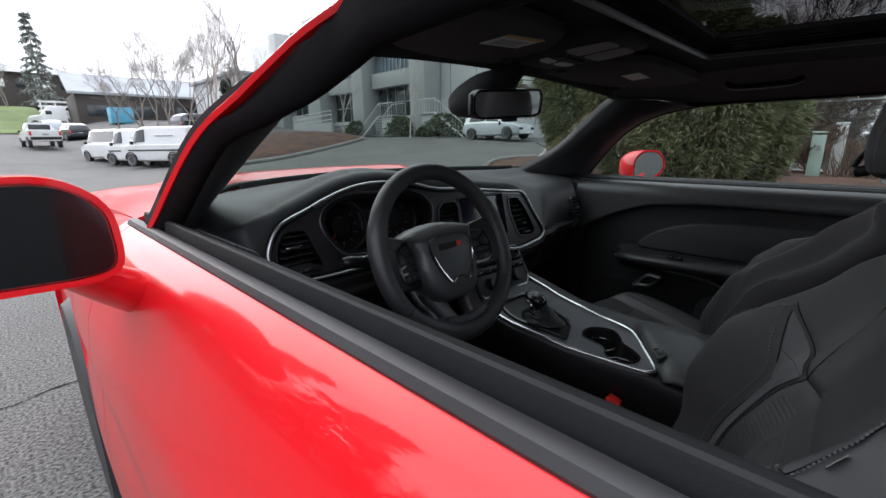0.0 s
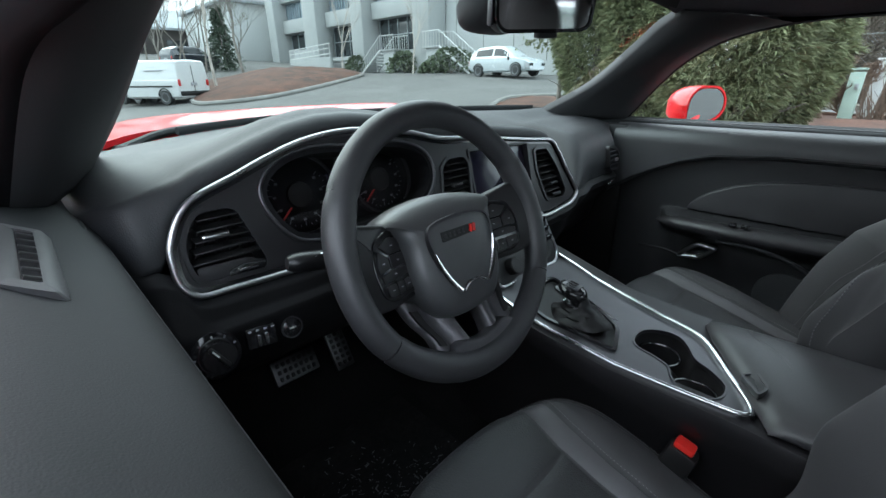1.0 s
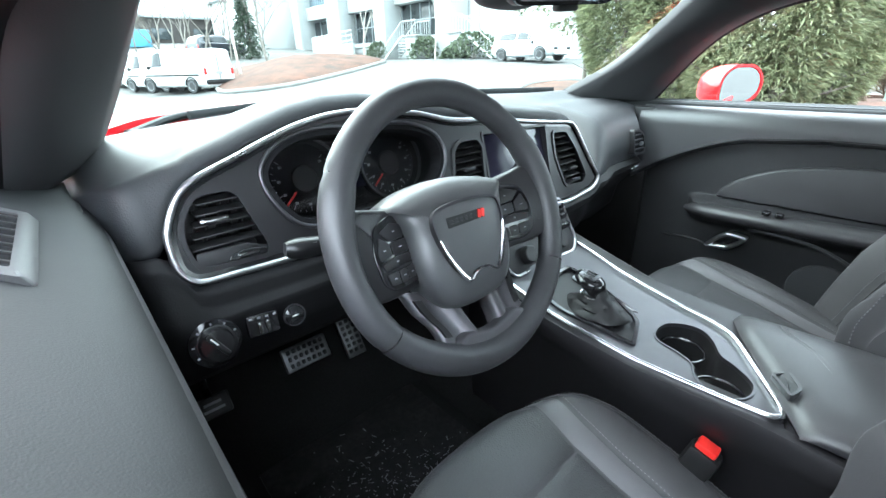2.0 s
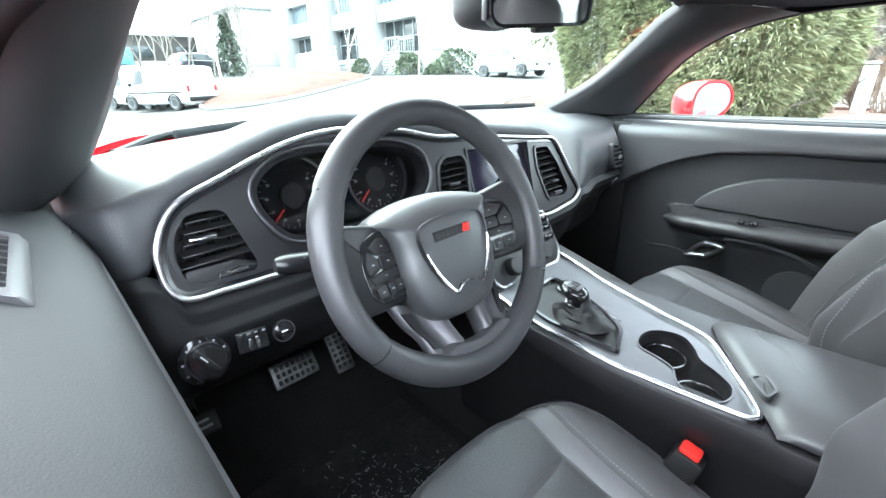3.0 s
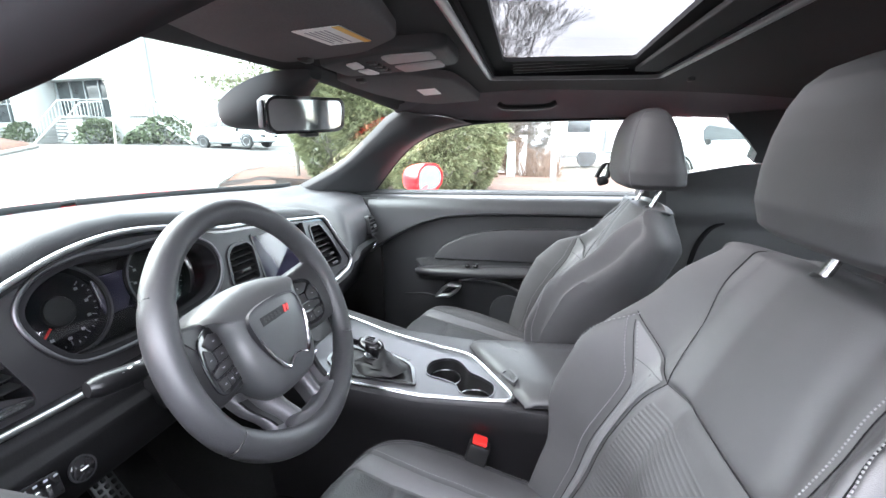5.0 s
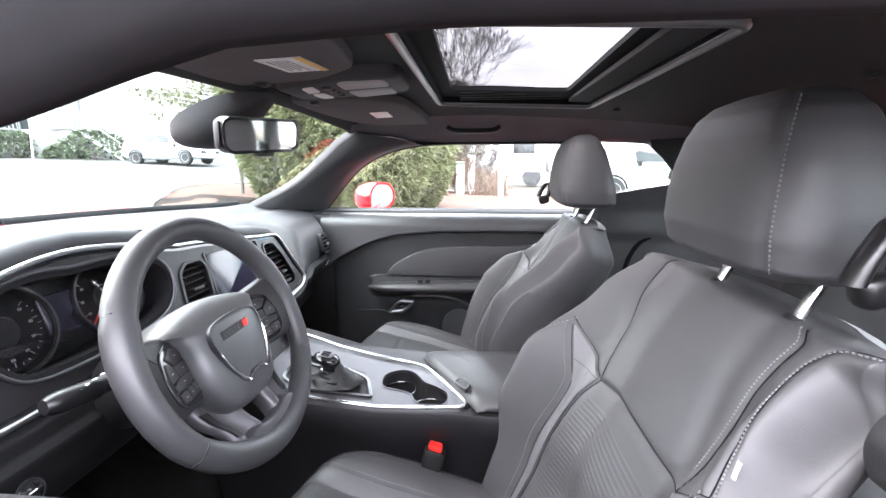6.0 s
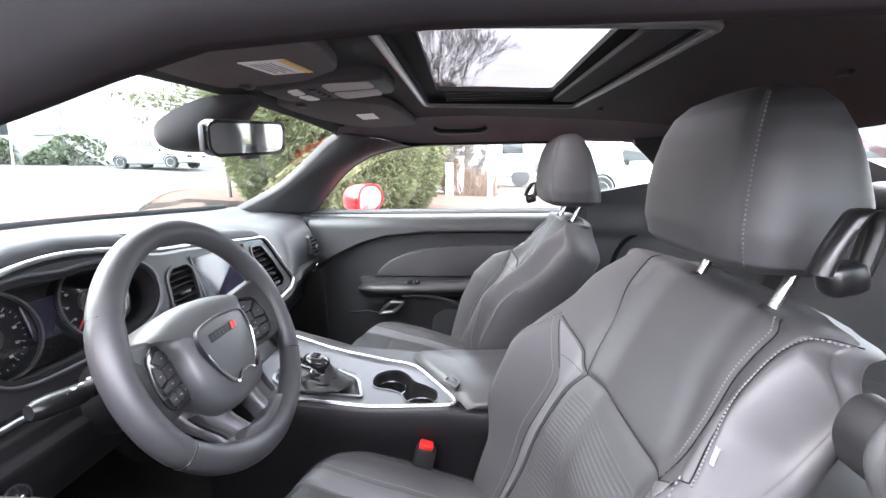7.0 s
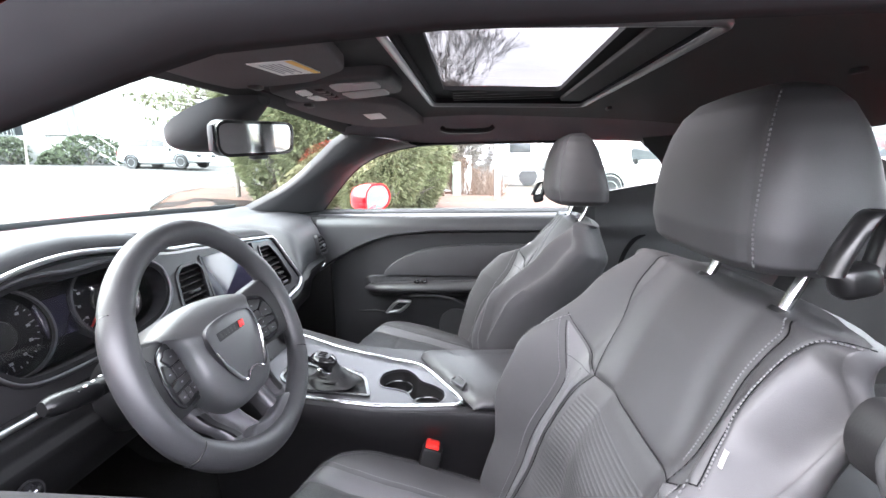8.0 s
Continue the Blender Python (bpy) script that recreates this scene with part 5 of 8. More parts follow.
obj("cup_floor", prism(inset(CUPS, 0.004), on_con, -0.08, -0.073), HARD, console)
for cx, cy in ((-0.004, 0.218), (-0.074, 0.138)):
    obj("cup_ring", tube([on_con(cx + 0.036 * math.cos(a), cy + 0.036 * math.sin(a), -0.026) for a in np.linspace(0, 2 * math.pi, 40, endpoint=False)], 0.0025, 6, closed=True), GLOSS, console)

# shifter
shifter = thing("gear_shifter", (-0.04, 0.38, 0.68), "black leather gear shifter with a pleated boot", "gear lever")
obj("boot_plate", prism([tuple(p) for p in SHIFT], on_con, -0.012, -0.003, 0.001), HARD, shifter)
obj("boot_frame", rim(SHIFT, inset(SHIFT, 0.007), on_con, -0.004, 0.005), GLOSS, shifter)
obj("gate", prism([tuple(p) for p in rounded([(0.002, 0.30), (0.018, 0.36), (0.020, 0.45), (-0.002, 0.45), (-0.012, 0.36)], 0.008, 3)], on_con, -0.004, 0.001, 0.001), GLOSS, shifter)
rings = []
for k, (h, rx, ry) in enumerate(((0.0, 0.043, 0.066), (0.007, 0.041, 0.060), (0.010, 0.035, 0.050), (0.015, 0.036, 0.048), (0.018, 0.028, 0.038), (0.024, 0.029, 0.035), (0.028, 0.020, 0.025), (0.038, 0.017, 0.020), (0.048, 0.014, 0.016))):
    c = Vector((-0.055 + 0.12 * h, 0.362 + 0.10 * h, 0))
    rings.append([on_con(c.x + rx * math.cos(a) * (1 + 0.07 * math.sin(5 * a + k)), c.y + ry * math.sin(a) * (1 + 0.06 * math.sin(4 * a + 2 * k)), 0) * 1.0 + Vector((0, 0, top_z(0.36) - top_z(c.y + ry * math.sin(a)) + h)) for a in np.linspace(0, 2 * math.pi, 36, endpoint=False)])
obj("boot", loft(rings), HARD, shifter, "pleated black leather boot", 70)
KC = Vector((-0.062, 0.374, 0.748))
knob = []
for h, rx, ry in ((-0.045, 0.010, 0.011), (-0.030, 0.011, 0.013), (-0.012, 0.013, 0.016), (-0.003, 0.019, 0.024), (0.003, 0.023, 0.029), (0.010, 0.023, 0.029), (0.014, 0.020, 0.025), (0.0165, 0.013, 0.017)):
    knob.append([KC + Vector((rx * math.cos(a), ry * math.sin(a) + 0.004 * h / 0.02, h + 0.18 * ry * math.sin(a))) for a in np.linspace(0, 2 * math.pi, 30, endpoint=False)])
obj("knob", loft(knob), GLOSS, shifter, "gloss black shift knob")
obj("knob_band", tube([KC + Vector((0.0125 * math.cos(a), 0.015 * math.sin(a), -0.022 + 0.003 * math.sin(a))) for a in np.linspace(0, 2 * math.pi, 30, endpoint=False)], 0.0035, 8, closed=True), CHROME, shifter, "chrome band")
obj("knob_cap", moved(rbox((0, 0, 0), (0.026, 0.032, 0.003), 0.0014), Matrix.Translation(KC + Vector((0, 0.003, 0.0165))) @ Matrix.Rotation(radians(10), 4, "X")), SATIN, shifter)
for k in range(3):
    obj("cap_mark", moved(rbox((-0.008 + 0.008 * k, 0, 0.002), (0.004, 0.018, 0.001), 0), Matrix.Translation(KC + Vector((0, 0.003, 0.0165))) @ Matrix.Rotation(radians(10), 4, "X")), GLOSS, shifter)

# climate controls on the stack above the console
stack = thing("climate_panel", (0, 0.58, 0.76), "gloss black climate control panel with silver edge and small buttons", "control panel")
on_st = lambda x, z, d: Vector((x, 0.548 + 0.55 * (z - 0.80) - 0.87 * d, z + 0.48 * d))
ST = [tuple(p) for p in rounded([(-0.125, 0.852), (0.115, 0.835), (0.12, 0.745), (0.10, 0.725), (-0.11, 0.728), (-0.128, 0.75)], 0.012, 4)]
obj("surround", prism(ST, on_st, -0.09, 0.0, 0.003), PANEL, stack)
obj("edge", tube([on_st(p[0], p[1], 0.001) for p in inset(ST, 0.001)], 0.0032, 8, closed=True), BEZEL, stack, "satin chrome surround")
for r in range(3):
    for c in range(6):
        bt = obj("button", rbox(on_st(-0.092 + 0.037 * c, 0.830 - 0.020 * r - 0.002 * c, 0.003), (0.033, 0.012, 0.014), 0.003), GLOSS, stack)
        obj("button_mark", rbox(on_st(-0.092 + 0.037 * c, 0.832 - 0.020 * r - 0.002 * c, 0.0105), (0.012, 0.001, 0.003), 0), INK, stack)
for c in range(2):
    M = Matrix.Translation(on_st(-0.06 + 0.115 * c, 0.757, 0.0)) @ Matrix.Rotation(radians(60), 4, "X")
    obj("dial", revolve([(0.0, 0.0), (0.019, 0.0), (0.018, 0.016), (0.016, 0.018), (0.0, 0.018)], M, 28), HARD, stack, "round black dial")

# armrest lid behind the cup holders
lid = thing("console_armrest", (0, -0.15, 0.68), "black leather armrest lid on the console", "armrest")
rings = []
prof = [(-0.124, 0.0), (-0.130, 0.010), (-0.128, 0.028), (-0.110, 0.042), (-0.06, 0.047), (0.0, 0.048), (0.06, 0.047), (0.110, 0.042), (0.130, 0.028), (0.132, 0.010), (0.126, 0.0)]
for y, k, fw in ((0.024, 0.10, 0.0), (0.018, 0.32, 0.0), (0.004, 0.50, 0.0), (-0.02, 0.58, 0.0), (-0.08, 0.70, 0.0), (-0.20, 0.90, 0.0), (-0.30, 1.0, 0.0), (-0.325, 0.85, 0.0), (-0.335, 0.3, 0.0)):
    rings.append([(x, y + 0.010 + 0.62 * max(0, min(x, 0.10) + 0.129) * smooth(-0.12, 0.02, y), 0.678 + h * k) for x, h in prof])
obj("lid", loft(rings), LEATHER, lid, "padded black leather lid", 60)
lid_z = lambda x, y: 0.679 + 0.0455 * along([(-0.3, 1.0), (-0.2, 0.9), (-0.08, 0.70), (-0.02, 0.58), (0.06, 0.57), (0.12, 0.50)], y)
at_lid = lambda x, y, d: Vector((x, y, 0.6985 + 0.22 * (0.075 - y) + d))
LATCH = rounded([(-0.036, 0.090), (-0.018, 0.070), (-0.060, 0.048), (-0.086, 0.058)], [0.008, 0.012, 0.012, 0.008], 5)
obj("latch_rim", rim(LATCH, inset(LATCH, 0.004), at_lid, -0.006, 0.003), LEATHER, lid)
obj("latch_cup", prism(inset(LATCH, 0.004), at_lid, -0.010, 0.0005), HARD, lid, "black recessed latch")
stitch = []
for off in (0.0, 0.008):
    q = spline([(0.112, 0.110 - off), (0.092, 0.100 - off), (0.049, 0.056 - off), (0.0, 0.022 - off), (-0.053, -0.014 - off), (-0.094, -0.048 - off), (-0.104, -0.090 - off), (-0.106, -0.29)], 150)
    stitch += [tube([(a.x, a.y, lid_z(a.x, a.y) + 0.0012), (b.x, b.y, lid_z(b.x, b.y) + 0.0012)], 0.0010, 5) for a, b in zip(q[0::2], q[1::2])]
tagged(obj("stitching", join(*stitch), THREAD, lid, "grey double stitching"), kind="stuff")

# belt buckles beside the seats
def buckle(x, y, z, lean):
    b = thing("belt_buckle", (x, y, z - 0.11), "black seat belt buckle with a red release button", "buckle", "belt buckles")
    m = Matrix.Translation((x, y, z)) @ Matrix.Rotation(radians(lean), 4, "X") @ Matrix.Rotation(radians(6), 4, "Y")
    obj("housing", moved(rbox((0, 0, -0.045), (0.034, 0.044, 0.088), 0.008), m), HARD, b)
    obj("release_button", moved(rbox((0, 0.002, 0.002), (0.026, 0.030, 0.012), 0.004), m), RED_PRINT, b, "red release button")
    obj("stem", tube([m @ Vector((0, 0, -0.085)), (x, y - 0.045, z - 0.15), (x, y - 0.09, z - 0.24)], 0.015, 8, flat=0.5), HARD, b)


buckle(-0.146, 0.118, 0.604, 14)
buckle(0.150, 0.15, 0.595, 28)


# ---- front seats ----
# seam lines of the backrest as (across, up) from its middle: the side towards the console, then the side towards the door
X_IN, CORNER_IN = (0.133, 0.236), (0.218, 0.298)
SHOULDER_IN = [X_IN, (0.150, 0.30), (0.168, 0.36), (0.181, 0.413), (0.186, 0.455), (0.186, 0.474)]
BAND_IN = [X_IN, (0.146, 0.19), (0.152, 0.143), (0.157, 0.044), (0.156, -0.11)]
STITCH_IN = [(0.211, 0.285), (0.197, 0.255), (0.184, 0.222), (0.174, 0.187), (0.175, 0.105), (0.178, 0.021), (0.172, -0.11)]
CREST_IN = [CORNER_IN, (0.231, 0.25), (0.238, 0.20), (0.241, 0.1), (0.234, -0.11)]
X_OUT, CORNER_OUT = (0.122, 0.243), (0.196, 0.292)
SHOULDER_OUT = [X_OUT, (0.129, 0.279), (0.125, 0.331), (0.119, 0.378), (0.117, 0.424), (0.118, 0.453), (0.107, 0.467)]
BAND_OUT = [X_OUT, (0.140, 0.19), (0.150, 0.13), (0.156, 0.044), (0.156, -0.11)]
STITCH_OUT = [(0.190, 0.280), (0.182, 0.25), (0.176, 0.22), (0.174, 0.187), (0.175, 0.105), (0.178, 0.021), (0.172, -0.11)]
CREST_OUT = [CORNER_OUT, (0.224, 0.26), (0.236, 0.20), (0.241, 0.1), (0.234, -0.11)]
EDGE_OUT = [CORNER_OUT, (0.166, 0.335), (0.149, 0.385), (0.141, 0.430), (0.148, 0.453), (0.164, 0.469), (0.187, 0.476)]


def chain(lines, n=14):
    """Short straight pieces along smooth lines."""
    o = []
    for c in lines:
        q = spline(c, n)
        o += [(q[i].x, q[i].y, q[i + 1].x, q[i + 1].y) for i in range(n - 1)]
    return np.array(o)


def nearest(U, V, segs):
    """Squared distance of each (u, v) to the nearest piece."""
    d = np.full(len(U), 9.0)
    for ax, ay, bx, by in segs:
        dx, dy = bx - ax, by - ay
        t = np.clip(((U - ax) * dx + (V - ay) * dy) / (dx * dx + dy * dy + 1e-12), 0, 1)
        d = np.minimum(d, (ax + t * dx - U) ** 2 + (ay + t * dy - V) ** 2)
    return d


def groove(d, fine=0.0032, wide=0.0026):
    return fine * np.exp(-d / 0.0024**2) + wide * np.exp(-d / 0.011**2)


SEGS_IN = chain([SHOULDER_IN, BAND_IN, STITCH_IN, CREST_IN, [X_IN, CORNER_IN], [X_IN, (0.0, 0.242)]])
SEGS_OUT = chain([SHOULDER_OUT, BAND_OUT, STITCH_OUT, CREST_OUT, EDGE_OUT, [X_OUT, CORNER_OUT], [X_OUT, (0.0, 0.242)]])
CREASE_OUT = chain([[(0.103, 0.284), (0.081, 0.351), (0.071, 0.419), (0.069, 0.455)]])
EDGE_LINE = [tuple(p) for p in spline([(-0.12, 0.225), (0.0, 0.238), (0.15, 0.249), (0.26, 0.252), (0.33, 0.250), (0.40, 0.244), (0.44, 0.234), (0.465, 0.216), (0.479, 0.185), (0.486, 0.13)], 120)]
WING_OUT = [(-0.12, 0.13), (0.05, 0.145), (0.15, 0.14), (0.24, 0.105), (0.29, 0.062), (0.34, 0.040), (0.40, 0.026), (0.45, 0.016), (0.49, 0.010)]
# plan of the cushion: half its width against the distance from its front
CUSH_HALF = [(-0.12, 0.236), (0.20, 0.240), (0.25, 0.238), (0.29, 0.228), (0.325, 0.210), (0.352, 0.186), (0.374, 0.154), (0.389, 0.115), (0.398, 0.065), (0.401, 0.0)]
CUSH_RISE = [(-0.12, 0.475), (0.0, 0.505), (0.08, 0.528), (0.16, 0.552), (0.26, 0.574), (0.33, 0.583), (0.40, 0.584)]
CUSH_IN = [(-0.12, 0.118), (0.10, 0.115), (0.20, 0.113), (0.27, 0.116), (0.32, 0.126), (0.355, 0.134), (0.385, 0.112)]
CUSH_STITCH = [(-0.12, 0.150), (0.10, 0.148), (0.20, 0.149), (0.27, 0.155), (0.310, 0.162), (0.340, 0.168), (0.370, 0.146)]
CUSH_PIPE = [(0.216, -0.12), (0.221, 0.15), (0.220, 0.23), (0.208, 0.285), (0.188, 0.325), (0.160, 0.355), (0.128, 0.374)]
CUSH_EDGE = chain([[(w, y) for y, w in CUSH_HALF]], 60)
CUSH_SEGS = chain([[(w, y) for y, w in CUSH_IN], [(w, y) for y, w in CUSH_STITCH], CUSH_PIPE, [(0.116, 0.262), (0.06, 0.258), (0.0, 0.257)]])


def cush_top(U, Y, seams=True):
    """Height of the cushion at (across, along)."""
    A = np.abs(U)
    z = np.interp(Y, [p[0] for p in CUSH_RISE], [p[1] for p in CUSH_RISE])
    k = np.clip((A - 0.10) / 0.085, 0, 1)
    f = np.clip((0.40 - Y) / 0.10, 0, 1)
    z = z + 0.026 * k * k * (3 - 2 * k) * f * f * (3 - 2 * f) + 0.006 * np.cos(np.clip(A / 0.11, 0, 1) * math.pi / 2) * f
    r = 0.036
    d = np.minimum(np.sqrt(nearest(A, Y, CUSH_EDGE)), r)
    z = z - (r - np.sqrt(np.maximum(0, r * r - (r - d) ** 2)))
    return z - groove(nearest(A, Y, CUSH_SEGS), 0.0026, 0.0030) if seams else z


def seat(cx, dy, s, group_label):
    """A bucket seat; s is -1 where its outer side lies at smaller x."""
    st = thing("bucket_seat", (cx, 0.1 + dy, 0.31), group_label, "seat", "front seats")
    O, UP, FW = Vector((cx, -0.10 + dy, 0.60)), Vector((0, -0.43, 0.903)), Vector((0, 0.903, 0.43))
    place = lambda u, v, w: O + Vector((u, 0, 0)) + UP * v + FW * w
    half = lambda v, outer=False: along(EDGE_LINE, v) - (0.052 * smooth(0.22, 0.36, v) * smooth(0.495, 0.44, v) if outer else 0.0)

    def front(u, v):
        """Forward bulge of the seat back from its middle plane."""
        au, inboard = abs(u), u * s < 0
        if inboard:
            wing = 0.11 + 0.04 * smooth(-0.02, 0.10, v) - 0.070 * smooth(0.19, 0.37, v) - 0.030 * smooth(0.35, 0.48, v)
            b = wing * (0.30 * smooth(0.085, 0.165, au) + 0.70 * smooth(0.160, 0.236, au))
            roll = 0.05 * smooth(0.88, 1.0, au / half(v)) ** 2 * smooth(0.475, 0.40, v)
        else:
            b = along(WING_OUT, v) * (0.30 * smooth(0.085, 0.16, au) + 0.70 * smooth(0.150 - 0.025 * smooth(0.26, 0.36, v), 0.222 - 0.055 * smooth(0.24, 0.36, v), au))
            roll = (0.045 + 0.02 * smooth(0.28, 0.36, v)) * smooth(0.84 - 0.12 * smooth(0.24, 0.34, v), 1.0, au / half(v, True)) ** 2 * smooth(0.475, 0.40, v)
        b += 0.016 * (1 - (au / 0.16) ** 2 if au < 0.16 else 0) * smooth(0.02, 0.12, v)
        b += 0.010 * math.exp(-(((v - 0.13) / 0.07) ** 2)) * smooth(0.16, 0.05, au)
        # the panel below the cross seam lies a little under the one above it
        b -= 0.004 * smooth(0.248, 0.236, v) * smooth(0.16, 0.10, au)
        return b - roll - 0.012 * smooth(0.38, 0.485, v) - 0.032 * smooth(0.455, 0.486, v) ** 2

    NV, NU, NB = 190, 150, 22
    vs = [-0.12 + 0.600 * i / (NV - 1) + 0.005 * smooth(0.9, 1, i / (NV - 1)) for i in range(NV)]
    qs = [math.sin((-1 + 2 * j / (NU - 1)) * math.pi / 2 * 0.98) / math.sin(math.pi / 2 * 0.98) for j in range(NU)]
    U = np.array([half(v, q * s > 0) * q for v in vs for q in qs])
    Vv = np.array([v for v in vs for q in qs])
    dep = np.where(U * s < 0, groove(nearest(np.abs(U), Vv, SEGS_IN)), groove(nearest(np.abs(U), Vv, SEGS_OUT)) + 0.004 * np.exp(-nearest(np.abs(U), Vv, CREASE_OUT) / 0.018**2))
    rings = []
    for i, v in enumerate(vs):
        ring = [place(U[i * NU + j], v, front(U[i * NU + j], v) - dep[i * NU + j]) for j in range(NU)]
        belly = 0.026 * smooth(0.487, 0.42, v)

        def flank(sg):
            h = half(v, sg == s)
            w0 = front(sg * h, v)
            w1 = min(-0.075 + 0.055 * smooth(0.40, 0.485, v), w0 - 0.035)
            return [place(sg * (h + 0.5 * belly * math.sin(math.pi * j / 10) ** 0.8 - 0.030 * (smooth(0.46, 0.38, v) if sg == s else 1.0) * (j / 10) ** 1.5), v, w0 + (w1 - w0) * j / 10) for j in range(1, 10)]
        ring += flank(1)
        for j in range(NB):
            q = 1 - 2 * (j + 0.5) / NB
            w = -0.115 - 0.02 * (1 - q * q) + 0.05 * abs(q) ** 6 + 0.055 * smooth(0.40, 0.485, v)
            h = half(v, q * s > 0)
            ring.append(place((h - 0.030 * (smooth(0.46, 0.38, v) if q * s > 0 else 1.0)) * q, v, min(w, front(h * q, v) - 0.03)))
        ring += flank(-1)[::-1]
        rings.append(ring)
    last = rings[-1]
    mid = sum((Vector(p) for p in last), Vector()) / len(last)
    for k, up in ((0.90, 0.004), (0.72, 0.007), (0.45, 0.0085), (0.12, 0.009)):
        rings.append([mid + (Vector(p) - mid) * k + UP * up for p in last])
    obj("backrest", loft(rings), SEAT_LEATHER, st, "black leather backrest with stitched bolsters", 70)

    def surf(u, v, lift=0.001):
        return place(u, v, front(u, v) - 0.0012 + lift)

    def thread(line, sg, n, r=0.0009, lift=0.0012):
        """Stitches along a line, each a short raised thread."""
        q = spline(line, n)
        return [tube([surf(sg * a.x, a.y, lift), surf(sg * b.x, b.y, lift)], r, 5) for a, b in zip(q[0::2], q[1::2])]

    inb, outb = -s, s
    for sg, lines in ((inb, (SHOULDER_IN, BAND_IN, STITCH_IN, [X_IN, CORNER_IN], [X_IN, (0.0, 0.242)])), (outb, (SHOULDER_OUT, BAND_OUT, STITCH_OUT, EDGE_OUT, [X_OUT, CORNER_OUT], [X_OUT, (0.0, 0.242)]))):
        for c in lines:
            obj("seam", tube([surf(sg * p.x, p.y, -0.0030) for p in spline(c, 60)], 0.0007, 5), SEAL, st)
    shift = lambda line, d: [(a + d, b) for a, b in line]
    stitches = []
    for sg, line in ((inb, STITCH_IN), (outb, STITCH_OUT)):
        for off in (-0.0055, 0.0055):
            stitches += thread(shift(line, off), sg, 150)
    stitches += thread(shift(CREST_IN, -0.006), inb, 130) + thread(shift(CREST_OUT, -0.006), outb, 130)
    stitches += thread(shift(SHOULDER_OUT[1:], -0.004), outb, 90, 0.0010) + thread([(a + 0.004 * smooth(0.47, 0.44, b), b - 0.004 * smooth(0.44, 0.47, b)) for a, b in EDGE_OUT], outb, 100, 0.0010)
    tagged(obj("stitching", join(*stitches), THREAD, st, "grey double stitching"), kind="stuff")

    # lighter leather between the stitched bolster seam and the middle
    for sg, edge_l, edge_r in ((inb, STITCH_IN, BAND_IN), (outb, STITCH_OUT, BAND_OUT)):
        lo, hi = [(b, a) for a, b in reversed(edge_l)], [(b, a) for a, b in reversed(edge_r)]

        def strip(a, b):
            v = -0.10 + 0.332 * b
            u1, u0 = along(lo, v) - 0.004, along(hi, v) + 0.003
            return surf(sg * (u0 + (u1 - u0) * a), v, 0.0012)
        obj("back_band", sheet(strip, 9, 60), LEATHER_GREY, st, "lighter grey leather band")
        cor, xx = (CORNER_IN, X_IN) if sg == inb else (CORNER_OUT, X_OUT)

        def wedge(a, b):
            v = 0.234 + (cor[1] - 0.012 - 0.234) * b
            u0 = xx[0] + (cor[0] - xx[0]) * max(0, v - xx[1]) / (cor[1] - xx[1]) + 0.004
            u1 = max(u0, along(lo, v) - 0.004)
            return surf(sg * (u0 + (u1 - u0) * a), v, 0.0012)
        obj("back_wedge", sheet(wedge, 9, 20), LEATHER_GREY, st, "lighter grey leather wedge")
    # finely pleated lower middle
    for k in range(26):
        v = 0.196 - 0.0085 * k
        w = (along([(b, a) for a, b in reversed(BAND_IN)], v) - 0.014)
        obj("pleat", loft([[surf(q * w, v + dv, lf) for q in np.linspace(-1, 1, 24)] for dv, lf in ((0.0036, 0.0009), (0.002, 0.0014), (0.0, 0.00155), (-0.002, 0.0014), (-0.0036, 0.0009))], closed=False), SEAT_LEATHER, st)

    # cushion
    ys = [-0.12 + 0.52095 * math.sin(math.pi / 2 * i / 119) for i in range(120)]
    NJ = 120
    hs = [max(0.004, along(CUSH_HALF, y)) for y in ys]
    U = np.array([h * math.sin((-1 + 2 * j / (NJ - 1)) * math.pi / 2) for h in hs for j in range(NJ)])
    Y = np.array([y for y in ys for j in range(NJ)])
    Z = cush_top(U, Y)
    rings = []
    for i, y in enumerate(ys):
        ring = [(cx + U[i * NJ + j], y + dy, Z[i * NJ + j]) for j in range(NJ)]
        drop = 0.075
        z0 = Z[i * NJ]
        ring += [(cx + hs[i] * q, y + dy, z0 - d) for q, d in ((1.0, 0.02), (0.995, drop * 0.6), (0.97, drop), (0.5, drop), (-0.5, drop), (-0.97, drop), (-0.995, drop * 0.6), (-1.0, 0.02))]
        rings.append(ring)
    obj("cushion", loft(rings), SEAT_LEATHER, st, "black leather seat cushion", 70)
    on_cush = lambda u, y, lift: Vector((cx + u, y + dy, float(cush_top(np.array([u]), np.array([y]))[0]) + lift))
    flat = lambda u, y, lift: Vector((cx + u, y + dy, float(cush_top(np.array([u]), np.array([y]), False)[0]) + lift))
    for sg in (-1, 1):
        obj("bolster_band", sheet(lambda a, b: on_cush(sg * (along(CUSH_IN, -0.11 + 0.478 * b) + 0.002 + (along(CUSH_STITCH, -0.11 + 0.478 * b) - along(CUSH_IN, -0.11 + 0.478 * b) - 0.006) * a), -0.11 + 0.478 * b, 0.0016), 9, 70), LEATHER_GREY, st, "lighter grey leather band")
        st_c = [(w, y) for y, w in CUSH_STITCH]
        for line, off, r in ((st_c, 0.0045, 0.0008), (CUSH_PIPE, 0.005, 0.0006)):
            q = spline([(a + off, b) for a, b in line], 170)
            tagged(obj("stitching", join(*[tube([flat(sg * a.x, a.y, 0.0), flat(sg * b.x, b.y, 0.0)], r, 4) for a, b in zip(q[0::2], q[1::2])]), THREAD, st), kind="stuff")
